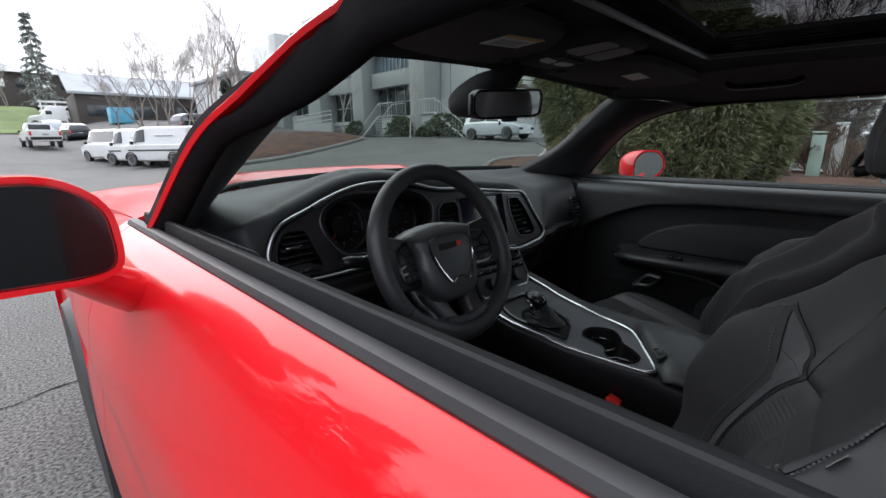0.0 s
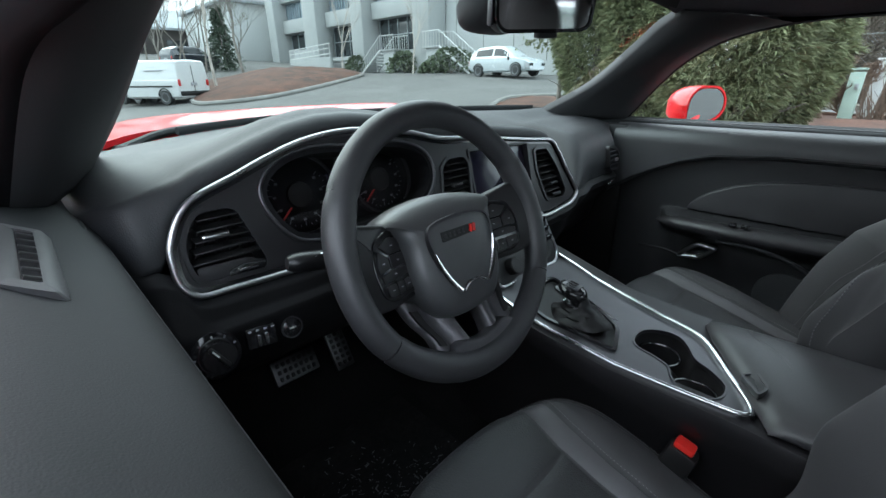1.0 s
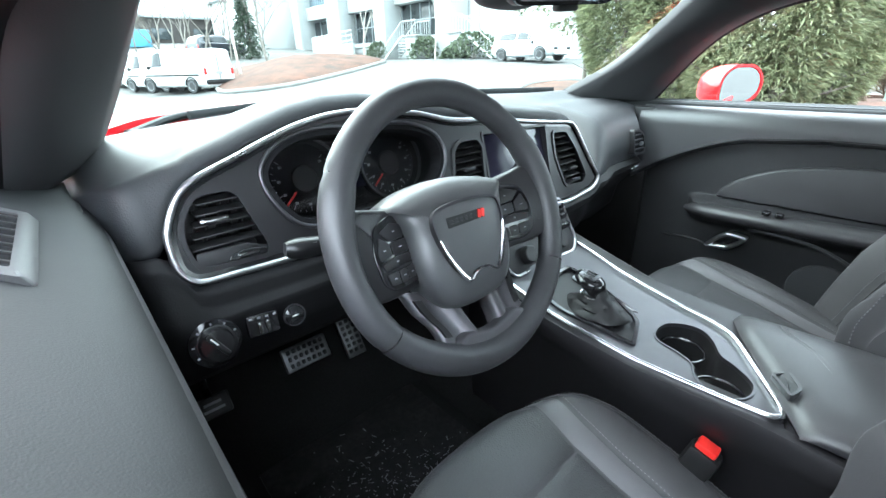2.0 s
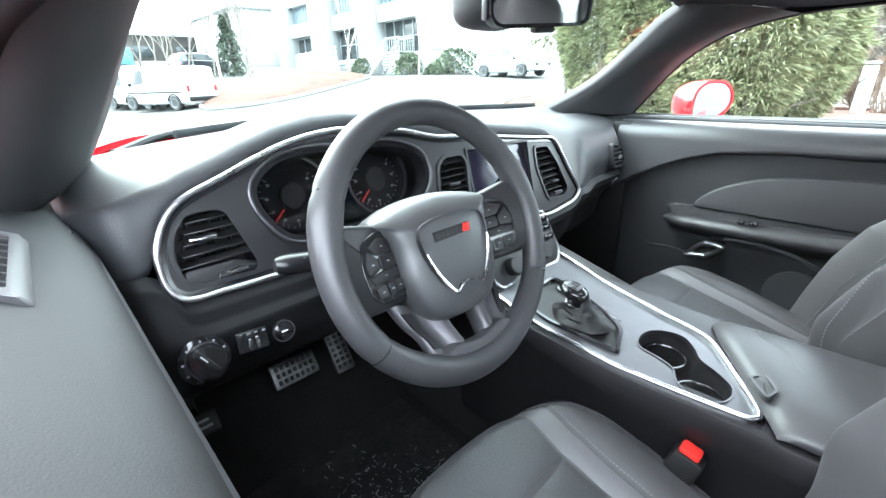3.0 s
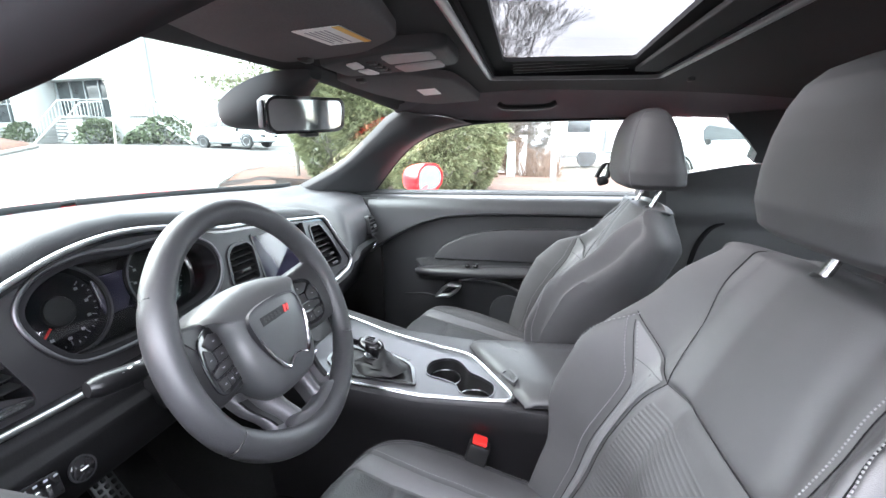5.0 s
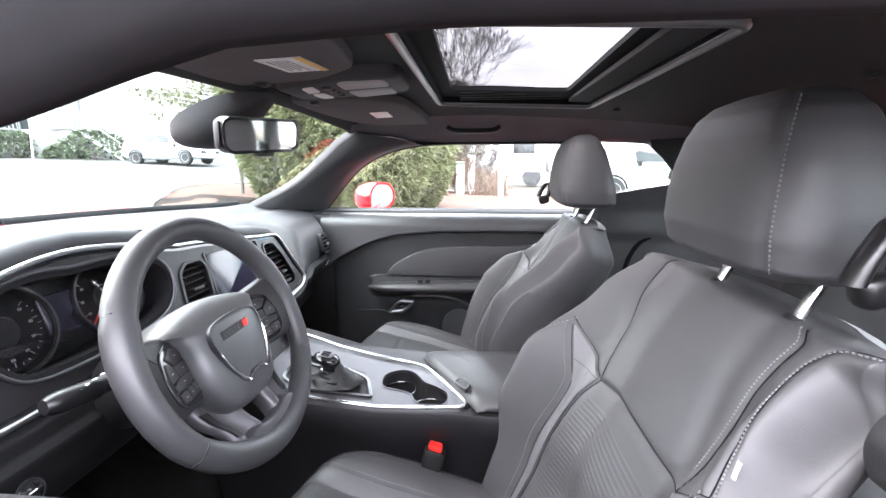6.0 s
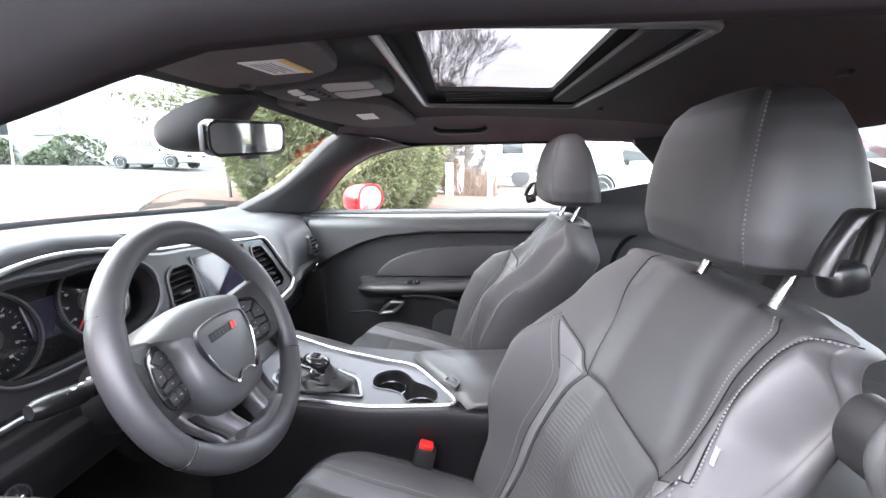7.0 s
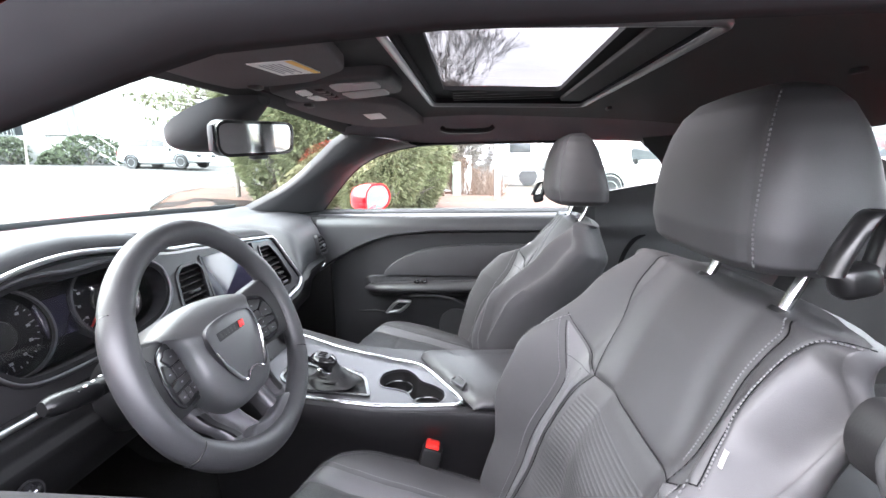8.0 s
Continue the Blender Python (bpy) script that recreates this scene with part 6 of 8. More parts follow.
    obj("cushion_middle", sheet(lambda a, b: on_cush((along(CUSH_IN, -0.11 + 0.370 * b) - 0.003) * (2 * a - 1), -0.11 + 0.367 * b, 0.0014), 40, 50), MESH_CLOTH, st, "black perforated leather cushion middle")
    obj("cushion_front", sheet(lambda a, b: on_cush((along(CUSH_IN, 0.264 + 0.118 * b) - 0.003) * (2 * a - 1), 0.264 + 0.118 * b, 0.0014), 40, 24), MESH_CLOTH, st, "black perforated leather cushion front")
    obj("base_shield", rbox((cx, 0.10 + dy, 0.39), (0.43, 0.44, 0.17), 0.03), HARD, st, "black plastic seat base")

    # headrest on two posts: a front panel and two side panels that meet in stitched edges
    for u in (-0.078, 0.078):
        obj("headrest_post", tube([place(u, 0.44, -0.018), place(u, 0.505, -0.016), place(u, 0.57, -0.012)], 0.0068, 12), CHROME, st, "chrome headrest post")
        obj("post_collar", revolve([(0.0, 0.0), (0.014, 0.0), (0.012, 0.006), (0.0, 0.006)], Matrix.Translation(place(u, 0.468, -0.016)) @ Matrix.Rotation(radians(-25), 4, "X").inverted(), 16), HARD, st)
    HC = Vector((cx, -0.312 + dy, 1.064))
    HU, HF = Vector((0, -0.03, 0.9995)), Vector((0, 0.9995, 0.03))
    HEAD = [(0.000, 0.085, 0.036, -0.050), (0.004, 0.118, 0.056, -0.076), (0.016, 0.136, 0.072, -0.086), (0.047, 0.141, 0.081, -0.082), (0.084, 0.139, 0.081, -0.071), (0.122, 0.133, 0.077, -0.058), (0.154, 0.124, 0.070, -0.045), (0.178, 0.112, 0.060, -0.031), (0.194, 0.093, 0.046, -0.019), (0.204, 0.062, 0.024, -0.006)]
    hw_at, f0_at = (lambda h: along([(r[0], r[1]) for r in HEAD], h)), (lambda h: along([(r[0], r[2]) for r in HEAD], h))
    edge_u = lambda h: hw_at(h) * 0.80

    def head_front(x, h, lift=0.0005):
        hw, f0 = hw_at(h), f0_at(h)
        q = min(1, abs(x) / hw) ** (1 / 0.50)
        return HC + HU * h + HF * (f0 * math.sqrt(max(0, 1 - q * q)) ** 0.60 + lift) + Vector((x, 0, 0))
    hr = []
    for h in list(np.linspace(0.0, 0.02, 8)) + list(np.linspace(0.03, 0.178, 30)) + list(np.linspace(0.181, 0.204, 10)):
        hw, f0, f1 = hw_at(h), f0_at(h), along([(r[0], r[3]) for r in HEAD], h)
        ring = []
        for a in np.linspace(0, 2 * math.pi, 120, endpoint=False):
            ca, sa = math.cos(a), math.sin(a)
            x = hw * math.copysign(abs(ca) ** 0.50, ca)
            y = (f0 if sa > 0 else -f1) * math.copysign(abs(sa) ** 0.60, sa)
            if sa > 0:
                y -= 0.0035 * math.exp(-(((abs(x) - edge_u(h)) / 0.0035) ** 2)) + 0.0025 * smooth(edge_u(h) - 0.004, edge_u(h) + 0.012, abs(x))
            ring.append(HC + HU * h + HF * y + Vector((x, 0, 0)))
        hr.append(ring)
    head = obj("headrest", loft(hr), SEAT_LEATHER, st, "black leather headrest with stitched edges", 70)
    hs2 = []
    for sg in (-1, 1):
        hh = np.linspace(0.012, 0.194, 75)
        hs2 += [tube([head_front(sg * (edge_u(hh[i]) + 0.007), hh[i], -0.001), head_front(sg * (edge_u(hh[i + 1]) + 0.007), hh[i + 1], -0.001)], 0.0010, 5) for i in range(0, 73, 2)]
    tagged(obj("stitching", join(*hs2), THREAD, head), kind="stuff")

    # belt guide, tilt lever and tag on the outer side
    GP = Vector((cx + s * 0.183, (-0.292 if s < 0 else -0.230) + dy, 1.118 if s < 0 else 1.102))
    loop = spline([(0.022, -0.040), (0.010, -0.010), (-0.006, 0.018), (-0.018, 0.034), (-0.034, 0.036), (-0.042, 0.018), (-0.038, -0.010), (-0.030, -0.042)], 30)
    loop = [p * (0.72 if s < 0 else 0.60) for p in loop]
    guide = obj("belt_guide", loft([[GP + Vector((s * (0.011 * math.cos(w) + 0.15 * p.x), p.x + 0.0085 * math.sin(w), p.y)) for w in np.linspace(0, 2 * math.pi, 14, endpoint=False)] for p in loop]), PLASTIC, st, "black plastic belt guide loop")
    obj("guide_foot", moved(rbox((0, 0, 0), (0.026, 0.036, 0.030), 0.010, 3), Matrix.Translation(GP + Vector((0, -0.006, -0.034))) @ Matrix.Rotation(radians(-14), 4, "X")), PLASTIC, guide)
    if s < 0:
        lev = [tuple(p) for p in rounded([(-0.318 + dy, 0.945), (-0.285 + dy, 0.940), (-0.268 + dy, 0.985), (-0.285 + dy, 1.022), (-0.320 + dy, 1.020)], 0.020, 6)]
        edge = lambda y, z, d: Vector((cx + s * (0.232 + d), y, z - 0.018))
        obj("tilt_lever", tube([edge(p[0], p[1], 0.030) for p in inset(lev, 0.006)], 0.0075, 10, closed=True), PILLAR, st, "grey seat tilt lever")
        obj("lever_plate", prism(inset(lev, 0.006), edge, -0.01, 0.028, 0.008), HARD, st)
    tag = [surf(s * (a + 0.003), v, 0.0015) for a, v in spline([(p[0] + 0.004, p[1]) for p in EDGE_OUT[0:3]], 30)[8:14]]
    obj("side_tag", loft([[p + Vector((s * k, 0.001 * (k > 0.004), 0.003 * (k > 0.004))) for p in tag] for k in (0.0, 0.004, 0.009)], closed=False), LAMP_LENS, st, "small grey fabric tag")
    return st


seat(-0.375, 0.0, -1, "black leather driver bucket seat with grey stitching")
seat(0.375, 0.05, 1, "black leather passenger bucket seat with grey stitching")

# ---- rear bench, side trim and rear glass ----
bench = thing("rear_bench", (0, -0.9, 0.33), "black leather rear bench seat", "seat")
obj("bench_cushion", sheet(lambda u, v: ((u - 0.5) * 1.24, -1.0 + 0.48 * v, 0.60 + 0.05 * math.sin(math.pi * v) - 0.04 * math.cos(u * 4 * math.pi) * 0.4), 40, 14, (0, 0, -0.22)), LEATHER, bench)
obj("bench_back", sheet(lambda u, v: ((u - 0.5) * 1.24, -0.98 - 0.22 * v + 0.02 * math.cos(u * 4 * math.pi), 0.58 + 0.46 * v), 40, 16, (0, -0.10, 0)), LEATHER, bench)
for x in (-0.33, 0.33):
    obj("bench_headrest", rbox((x, -1.20, 1.07), (0.24, 0.09, 0.10), 0.035, 4), LEATHER, bench, "low black leather headrest")
obj("parcel_shelf", rbox((0, -1.42, 1.03), (1.25, 0.42, 0.02), 0.008), CLOTH, bench)


def quarter_inner(u, v):
    y = -0.335 - 0.95 * u
    hi = along([(-1.3, 1.12), (-0.9, 1.12), (-0.62, 1.112), (-0.43, 1.076), (-0.36, 1.062), (-0.335, 1.058)], y)
    z = hi + (0.35 - hi) * v
    return 0.715 - 0.07 * smooth(1.0, 1.12, z) * 0.6 - 0.05 * u + 0.02 * smooth(0.93, 0.90, z), y, z


QW = [(-0.345, 1.246), (-0.50, 1.238), (-0.635, 1.215), (-0.685, 1.155), (-0.66, 1.125), (-0.43, 1.075), (-0.35, 1.06)]
for f, s in ((lambda q: q, 1), (flip, -1)):
    obj("quarter_trim", f(sheet(quarter_inner, 40, 40, (0.012, 0, 0))), SOFT, car, "black rear side trim")
    obj("quarter_glass", f(prism(QW, lambda y, z, d: Vector((0.775 - 0.42 * (z - 1.0) + d, y, z)), 0, 0.004)), SIDE_GLASS, car, "small rear side window").visible_shadow = False
    arch = spline([(-0.52, 0.70), (-0.535, 0.80), (-0.556, 0.857), (-0.59, 0.900), (-0.654, 0.925), (-0.764, 0.938), (-0.95, 0.940)], 40)
    obj("arch_moulding", f(tube([(0.735 - 0.05 * (-0.335 - p.x) / 0.95, p.x, p.y) for p in arch], 0.009, 8)), SEAL, car, "dark moulding over the rear seat side", 60)
    obj("middle_post", f(loft([[(0.70, -0.335, 1.0), (0.76, -0.33, 1.0), (0.76, -0.375, 1.0), (0.70, -0.38, 1.0)], [(0.64, -0.335, 1.27), (0.69, -0.33, 1.27), (0.69, -0.36, 1.27), (0.64, -0.365, 1.27)]])), PILLAR, car, "black middle roof post")
    C0 = [(0.648, -0.555, 1.268), (0.655, -0.567, 1.240), (0.668, -0.628, 1.190), (0.684, -0.668, 1.146), (0.700, -0.668, 1.116), (0.71, -1.25, 1.05), (0.52, -1.55, 1.05), (0.54, -1.02, 1.285)]
    V = [Vector(p) for p in C0] + [Vector(p) + Vector((0.05, 0.0, 0.02)) for p in C0]
    n = len(C0)
    obj("rear_pillar_trim", f((V, [tuple(range(n)), tuple(range(2 * n - 1, n - 1, -1))] + [(i, (i + 1) % n, (i + 1) % n + n, i + n) for i in range(n)])), PILLAR, car, "grey rear pillar trim")
    V2 = [v + Vector((0.045, -0.07 if v.y > -0.8 else 0, 0.012)) for v in V[n:]] + [v + Vector((0.06, -0.08 if v.y > -0.8 else 0, 0.02)) for v in V[n:]]
    obj("rear_pillar_skin", f((V2, [tuple(range(n)), tuple(range(2 * n - 1, n - 1, -1))] + [(i, (i + 1) % n, (i + 1) % n + n, i + n) for i in range(n)])), PAINT, car)
    obj("shoulder_skin", f(sheet(lambda u, v: (0.84 - 0.07 * v, -0.345 - 1.2 * u, 0.995 + v * along([(0, 0.01), (0.12, 0.07), (0.28, 0.115), (1.0, 0.10)], u)), 30, 5, (0, 0, -0.008))), PAINT, car)
rg = obj("rear_glass", sheet(lambda u, v: ((u - 0.5) * (1.1 + 0.1 * v), -1.02 - 0.55 * v, 1.30 - 0.24 * v + 0.03 * math.sin(math.pi * v)), 16, 10), SIDE_GLASS, car)
rg.visible_shadow = False
for f in (lambda q: q, flip):
    belt = thing("seat_belt", (0.62 if f is not flip else -0.62, -0.40, 0.5), "black webbing seat belt hanging by the middle post", "seat belt", "front seat belts")
    obj("webbing", f(sheet(lambda u, v: (0.685 - 0.02 * v - 0.05 * (1 - v), -0.40 + 0.05 * u - 0.05 * (1 - v), 0.40 + 0.72 * v), 3, 12, (0.0015, 0, 0))), RUBBER, belt)
    obj("anchor_ring", f(rbox((0.672, -0.375, 1.125), (0.02, 0.06, 0.035), 0.008)), HARD, belt)

# ---- overhead: mirror, visors, console, lamps ----
rvm = thing("rear_view_mirror", (0, 0.52, 1.25), "black rear view mirror under a sensor shroud", "mirror")
RC = Matrix.Translation((-0.041, 0.497, 1.249)) @ Matrix.Rotation(radians(-12), 4, "Z") @ Matrix.Rotation(radians(-3), 4, "Y") @ Matrix.Rotation(radians(6), 4, "X") @ Matrix.Diagonal((0.90, 0.9, 1.0, 1))
sec = rounded([(-0.128, -0.022), (-0.108, -0.036), (0.100, -0.036), (0.128, -0.028), (0.132, 0.022), (0.118, 0.036), (-0.110, 0.034), (-0.130, 0.024)], 0.012, 4)
obj("shell", loft([[RC @ Vector((p[0] * k, d, p[1] * k)) for p in sec] for d, k in ((-0.008, 1.0), (0.012, 1.0), (0.028, 0.88), (0.040, 0.6), (0.044, 0.2))]), HARD, rvm)
obj("bezel", rim(sec, inset(sec, 0.006), lambda u, v, d: RC @ Vector((u, d, v)), -0.004, -0.012), GLOSS, rvm)
obj("mirror_glass", prism(inset(sec, 0.005), lambda u, v, d: RC @ Vector((u, d, v)), -0.004, -0.009), MIRROR, rvm)
obj("end_band", moved(rbox((-0.130, 0.003, 0.0), (0.006, 0.014, 0.050), 0.003), RC), SATIN, rvm, "silver end band")
obj("under_knob", moved(rbox((0.02, 0.01, -0.040), (0.05, 0.022, 0.012), 0.005), RC), HARD, rvm)
obj("stem", tube([RC @ Vector((0, 0.03, 0.005)), (0.0, 0.56, 1.275), (0.0, 0.60, 1.298)], 0.013, 10), HARD, rvm)
shr = []
for y, w, z0, z1 in spline([(0.49, 0.030, 1.322, 1.338), (0.53, 0.066, 1.290, 1.334), (0.57, 0.088, 1.252, 1.324), (0.61, 0.096, 1.228, 1.308), (0.65, 0.092, 1.222, 1.290), (0.685, 0.074, 1.228, 1.270), (0.705, 0.034, 1.242, 1.258)], 26):
    shr.append([(math.copysign(abs(math.cos(a)) ** 0.6, math.cos(a)) * w * 0.86, y, z1 + (z0 - z1) * abs(math.sin(a)) ** 0.6) for a in np.linspace(0, math.pi, 22)])
obj("sensor_shroud", loft(shr), PILLAR, rvm, "black sensor shroud against the windshield")


def visor(s, lab):
    v = thing("sun_visor", (s * 0.37, 0.33, 1.34), "dark grey cloth sun visor folded against the roof", "sun visor", "sun visors")
    out_pts = [tuple(p) for p in rounded([(s * 0.215, 0.240), (s * 0.36, 0.218), (s * 0.555, 0.205), (s * 0.565, 0.36), (s * 0.45, 0.440), (s * 0.32, 0.476), (s * 0.21, 0.494), (s * 0.105, 0.498), (s * 0.105, 0.42), (s * 0.120, 0.33)], 0.025, 5)]
    zed = lambda x, y, d: Vector((x, y, 1.345 - 0.045 * (y - 0.235) - 0.06 * (abs(x) - 0.15) + d))
    obj("panel", prism(out_pts, zed, 0.020, 0.0, 0.006), LIT_VISOR_CLOTH, v)
    c = Vector((-0.222 if s < 0 else 0.385, 0.314 if s < 0 else 0.325))
    lw, lh = (0.112, 0.066) if s < 0 else (0.085, 0.050)
    lb = obj("label", prism([(c.x - lw, c.y - lh * 0.5), (c.x + lw * 0.0, c.y - lh * 0.5), (c.x, c.y + lh * 0.5), (c.x - lw, c.y + lh * 0.5)], zed, 0.0, -0.0012), PAPER, v, "white printed warning label")
    if lab:
        obj("label_band", prism([(c.x - lw, c.y - lh * 0.5), (c.x, c.y - lh * 0.5), (c.x, c.y - lh * 0.5 + 0.010), (c.x - lw, c.y - lh * 0.5 + 0.010)], zed, -0.001, -0.0018), YELLOW, lb, "yellow warning band")
        for k in range(5):
            obj("print_bar", prism([(c.x - lw * 0.88, c.y - 0.008 + 0.007 * k), (c.x - lw * 0.12 * (1 + k % 2), c.y - 0.008 + 0.007 * k), (c.x - lw * 0.12 * (1 + k % 2), c.y - 0.0055 + 0.007 * k), (c.x - lw * 0.88, c.y - 0.0055 + 0.007 * k)], zed, -0.001, -0.0016), INK, lb)
    obj("pivot", tube([zed(s * 0.56, 0.43, 0.012), zed(s * 0.59, 0.42, 0.010)], 0.008, 8), HARD, v)
    obj("clip", rbox(zed(s * 0.13, 0.44, 0.004), (0.03, 0.022, 0.022), 0.006), HARD, v)
    return v


visor(-1, True)
visor(1, False)

ohc = thing("overhead_console", (0, 0.3, 1.36), "grey overhead console with map lamps and buttons", "console")
OC = [tuple(p) for p in rounded([(-0.085, 0.195), (0.085, 0.195), (0.10, 0.30), (0.075, 0.45), (-0.075, 0.45), (-0.10, 0.30)], 0.03, 5)]
obj("housing", prism(OC, lambda x, y, d: Vector((x, y, roof_z(x, y) + d)), 0.002, -0.026, 0.010), PILLAR, ohc)
for s in (-1, 1):
    obj("lamp_lens", prism([tuple(p) for p in rounded([(s * 0.012, 0.225), (s * 0.072, 0.225), (s * 0.085, 0.300), (s * 0.080, 0.318), (s * 0.012, 0.322)], 0.01, 3)], lambda x, y, d: Vector((x, y, roof_z(x, y) - 0.026 + d)), 0.004, -0.004, 0.002), LAMP_LENS, ohc, "pale frosted map lamp lens")
    obj("button", prism([tuple(p) for p in rounded([(s * 0.010, 0.375), (s * 0.066, 0.370), (s * 0.060, 0.395), (s * 0.010, 0.400)], 0.006, 3)], lambda x, y, d: Vector((x, y, roof_z(x, y) - 0.026 + d)), 0.004, -0.004, 0.002), PAPER, ohc, "white marked button")
for k in range(4):
    obj("button", rbox((-0.045 + 0.03 * k, 0.347, roof_z(0, 0.347) - 0.028), (0.024, 0.018, 0.008), 0.003), HARD, ohc)
for s in (-1, 1):
    grab = thing("grab_handle", (s * 0.57, 0.05, 1.31), "black folded grab handle on the roof rail", "handle", "grab handles")
    obj("grip", tube(spline([(s * 0.590, 0.15, 1.312), (s * 0.583, 0.12, 1.300), (s * 0.583, 0.0, 1.300), (s * 0.590, -0.03, 1.312)], 16), 0.009, 8), HARD, grab)
for x, y in ((0.40, -0.36), (0.30, -0.62), (-0.12, -0.62)):
    h = thing("coat_hook", (x, y, roof_z(x, y)), "small grey roof hook", "hook", "roof hooks")
    obj("hook", rbox((x, y, roof_z(x, y) - 0.004), (0.028, 0.014, 0.010), 0.004), PILLAR, h)


# ---- outside: materials ----
WHITE_CAR = material("white_vehicle_paint", (0.60, 0.61, 0.61), 0.25, coat=0.6, vary=0.04)
SILVER_CAR = material("silver_vehicle_paint", (0.52, 0.56, 0.58), 0.25, metal=0.3, coat=0.6, vary=0.04)
DARK_CAR = material("dark_vehicle_paint", (0.03, 0.035, 0.045), 0.25, coat=0.6, vary=0.08)
CAR_GLASS = material("dark_vehicle_glass", (0.02, 0.024, 0.026), 0.06, vary=0.1)
TAIL = material("red_tail_lamp", (0.45, 0.02, 0.02), 0.2, vary=0.1)
CONCRETE = material("painted_concrete", (0.39, 0.40, 0.395), 0.8, grain=0.4, grain_scale=30, vary=0.07, vary_scale=0.6, fine=0.06, fine_scale=6)
WALL_WHITE = material("white_painted_wall", (0.49, 0.50, 0.495), 0.8, vary=0.06, vary_scale=0.5, grain=0.3, grain_scale=30)
BLDG_GLASS = material("dark_building_glass", (0.035, 0.042, 0.045), 0.10, vary=0.5, vary_scale=1.2)
BLUE_PANEL = material("blue_grey_panel", (0.16, 0.22, 0.27), 0.5, vary=0.15, vary_scale=0.8)
RAILING = material("white_painted_rail", (0.60, 0.61, 0.60), 0.5, vary=0.08)
STEEL = material("galvanised_steel", (0.34, 0.36, 0.37), 0.5, metal=0.6, vary=0.15, vary_scale=3)
KERB = material("kerb_concrete", (0.21, 0.206, 0.195), 0.9, grain=0.6, grain_scale=40, vary=0.2, vary_scale=2, fine=0.2, fine_scale=30)
MULCH = material("brown_bark_mulch", (0.088, 0.038, 0.024), 0.95, grain=1.0, grain_scale=60, vary=0.35, vary_scale=1.6, fine=0.6, fine_scale=25, dirt=(0.043, 0.026, 0.019))
GRASS = material("grass", (0.09, 0.13, 0.035), 0.95, vary=0.3, vary_scale=0.3, fine=0.4, fine_scale=8)
DRY = material("dry_litter", (0.085, 0.067, 0.045), 0.95, vary=0.3, vary_scale=1.0, fine=0.5, fine_scale=20)
HEDGE_LEAF = material("cypress_foliage", (0.195, 0.210, 0.118), 0.9, vary=0.35, vary_scale=0.9, pieces=0.35, spec=0.15)
PALE_SPRUCE = material("pale_blue_spruce", (0.24, 0.26, 0.24), 0.9, vary=0.3, vary_scale=0.9, pieces=0.4, spec=0.1)
DARK_LEAF = material("dark_conifer_foliage", (0.055, 0.075, 0.050), 0.7, vary=0.3, vary_scale=0.9, pieces=0.4)
BRUSH = material("brown_brush", (0.185, 0.160, 0.135), 0.95, vary=0.35, vary_scale=0.8, pieces=0.4, spec=0.1)
SHRUB_LEAF = material("shrub_foliage", (0.095, 0.120, 0.070), 0.7, vary=0.3, vary_scale=1.5, pieces=0.4)
BARK = material("grey_bark", (0.19, 0.17, 0.15), 0.9, vary=0.3, vary_scale=4, grain=0.6, grain_scale=40)
PALE_BARK = material("pale_birch_bark", (0.42, 0.38, 0.34), 0.85, vary=0.3, vary_scale=5, grain=0.4, grain_scale=40)
TWIG = material("red_brown_twigs", (0.14, 0.095, 0.07), 0.9, vary=0.3, vary_scale=3)
ROOFING = material("grey_metal_roof", (0.30, 0.32, 0.34), 0.6, vary=0.12, vary_scale=0.6)
HOUSE_DARK = material("dark_brown_siding", (0.050, 0.042, 0.038), 0.8, vary=0.25, vary_scale=0.7)
BLUE_TARP = material("blue_awning", (0.10, 0.33, 0.47), 0.6, vary=0.15, vary_scale=2)
CABINET_GREEN = material("pale_green_cabinet", (0.36, 0.46, 0.40), 0.5, vary=0.1, vary_scale=3)
PLATE_BAR = material("grey_plate_bar", (0.3, 0.3, 0.32), 0.6, vary=0.05)


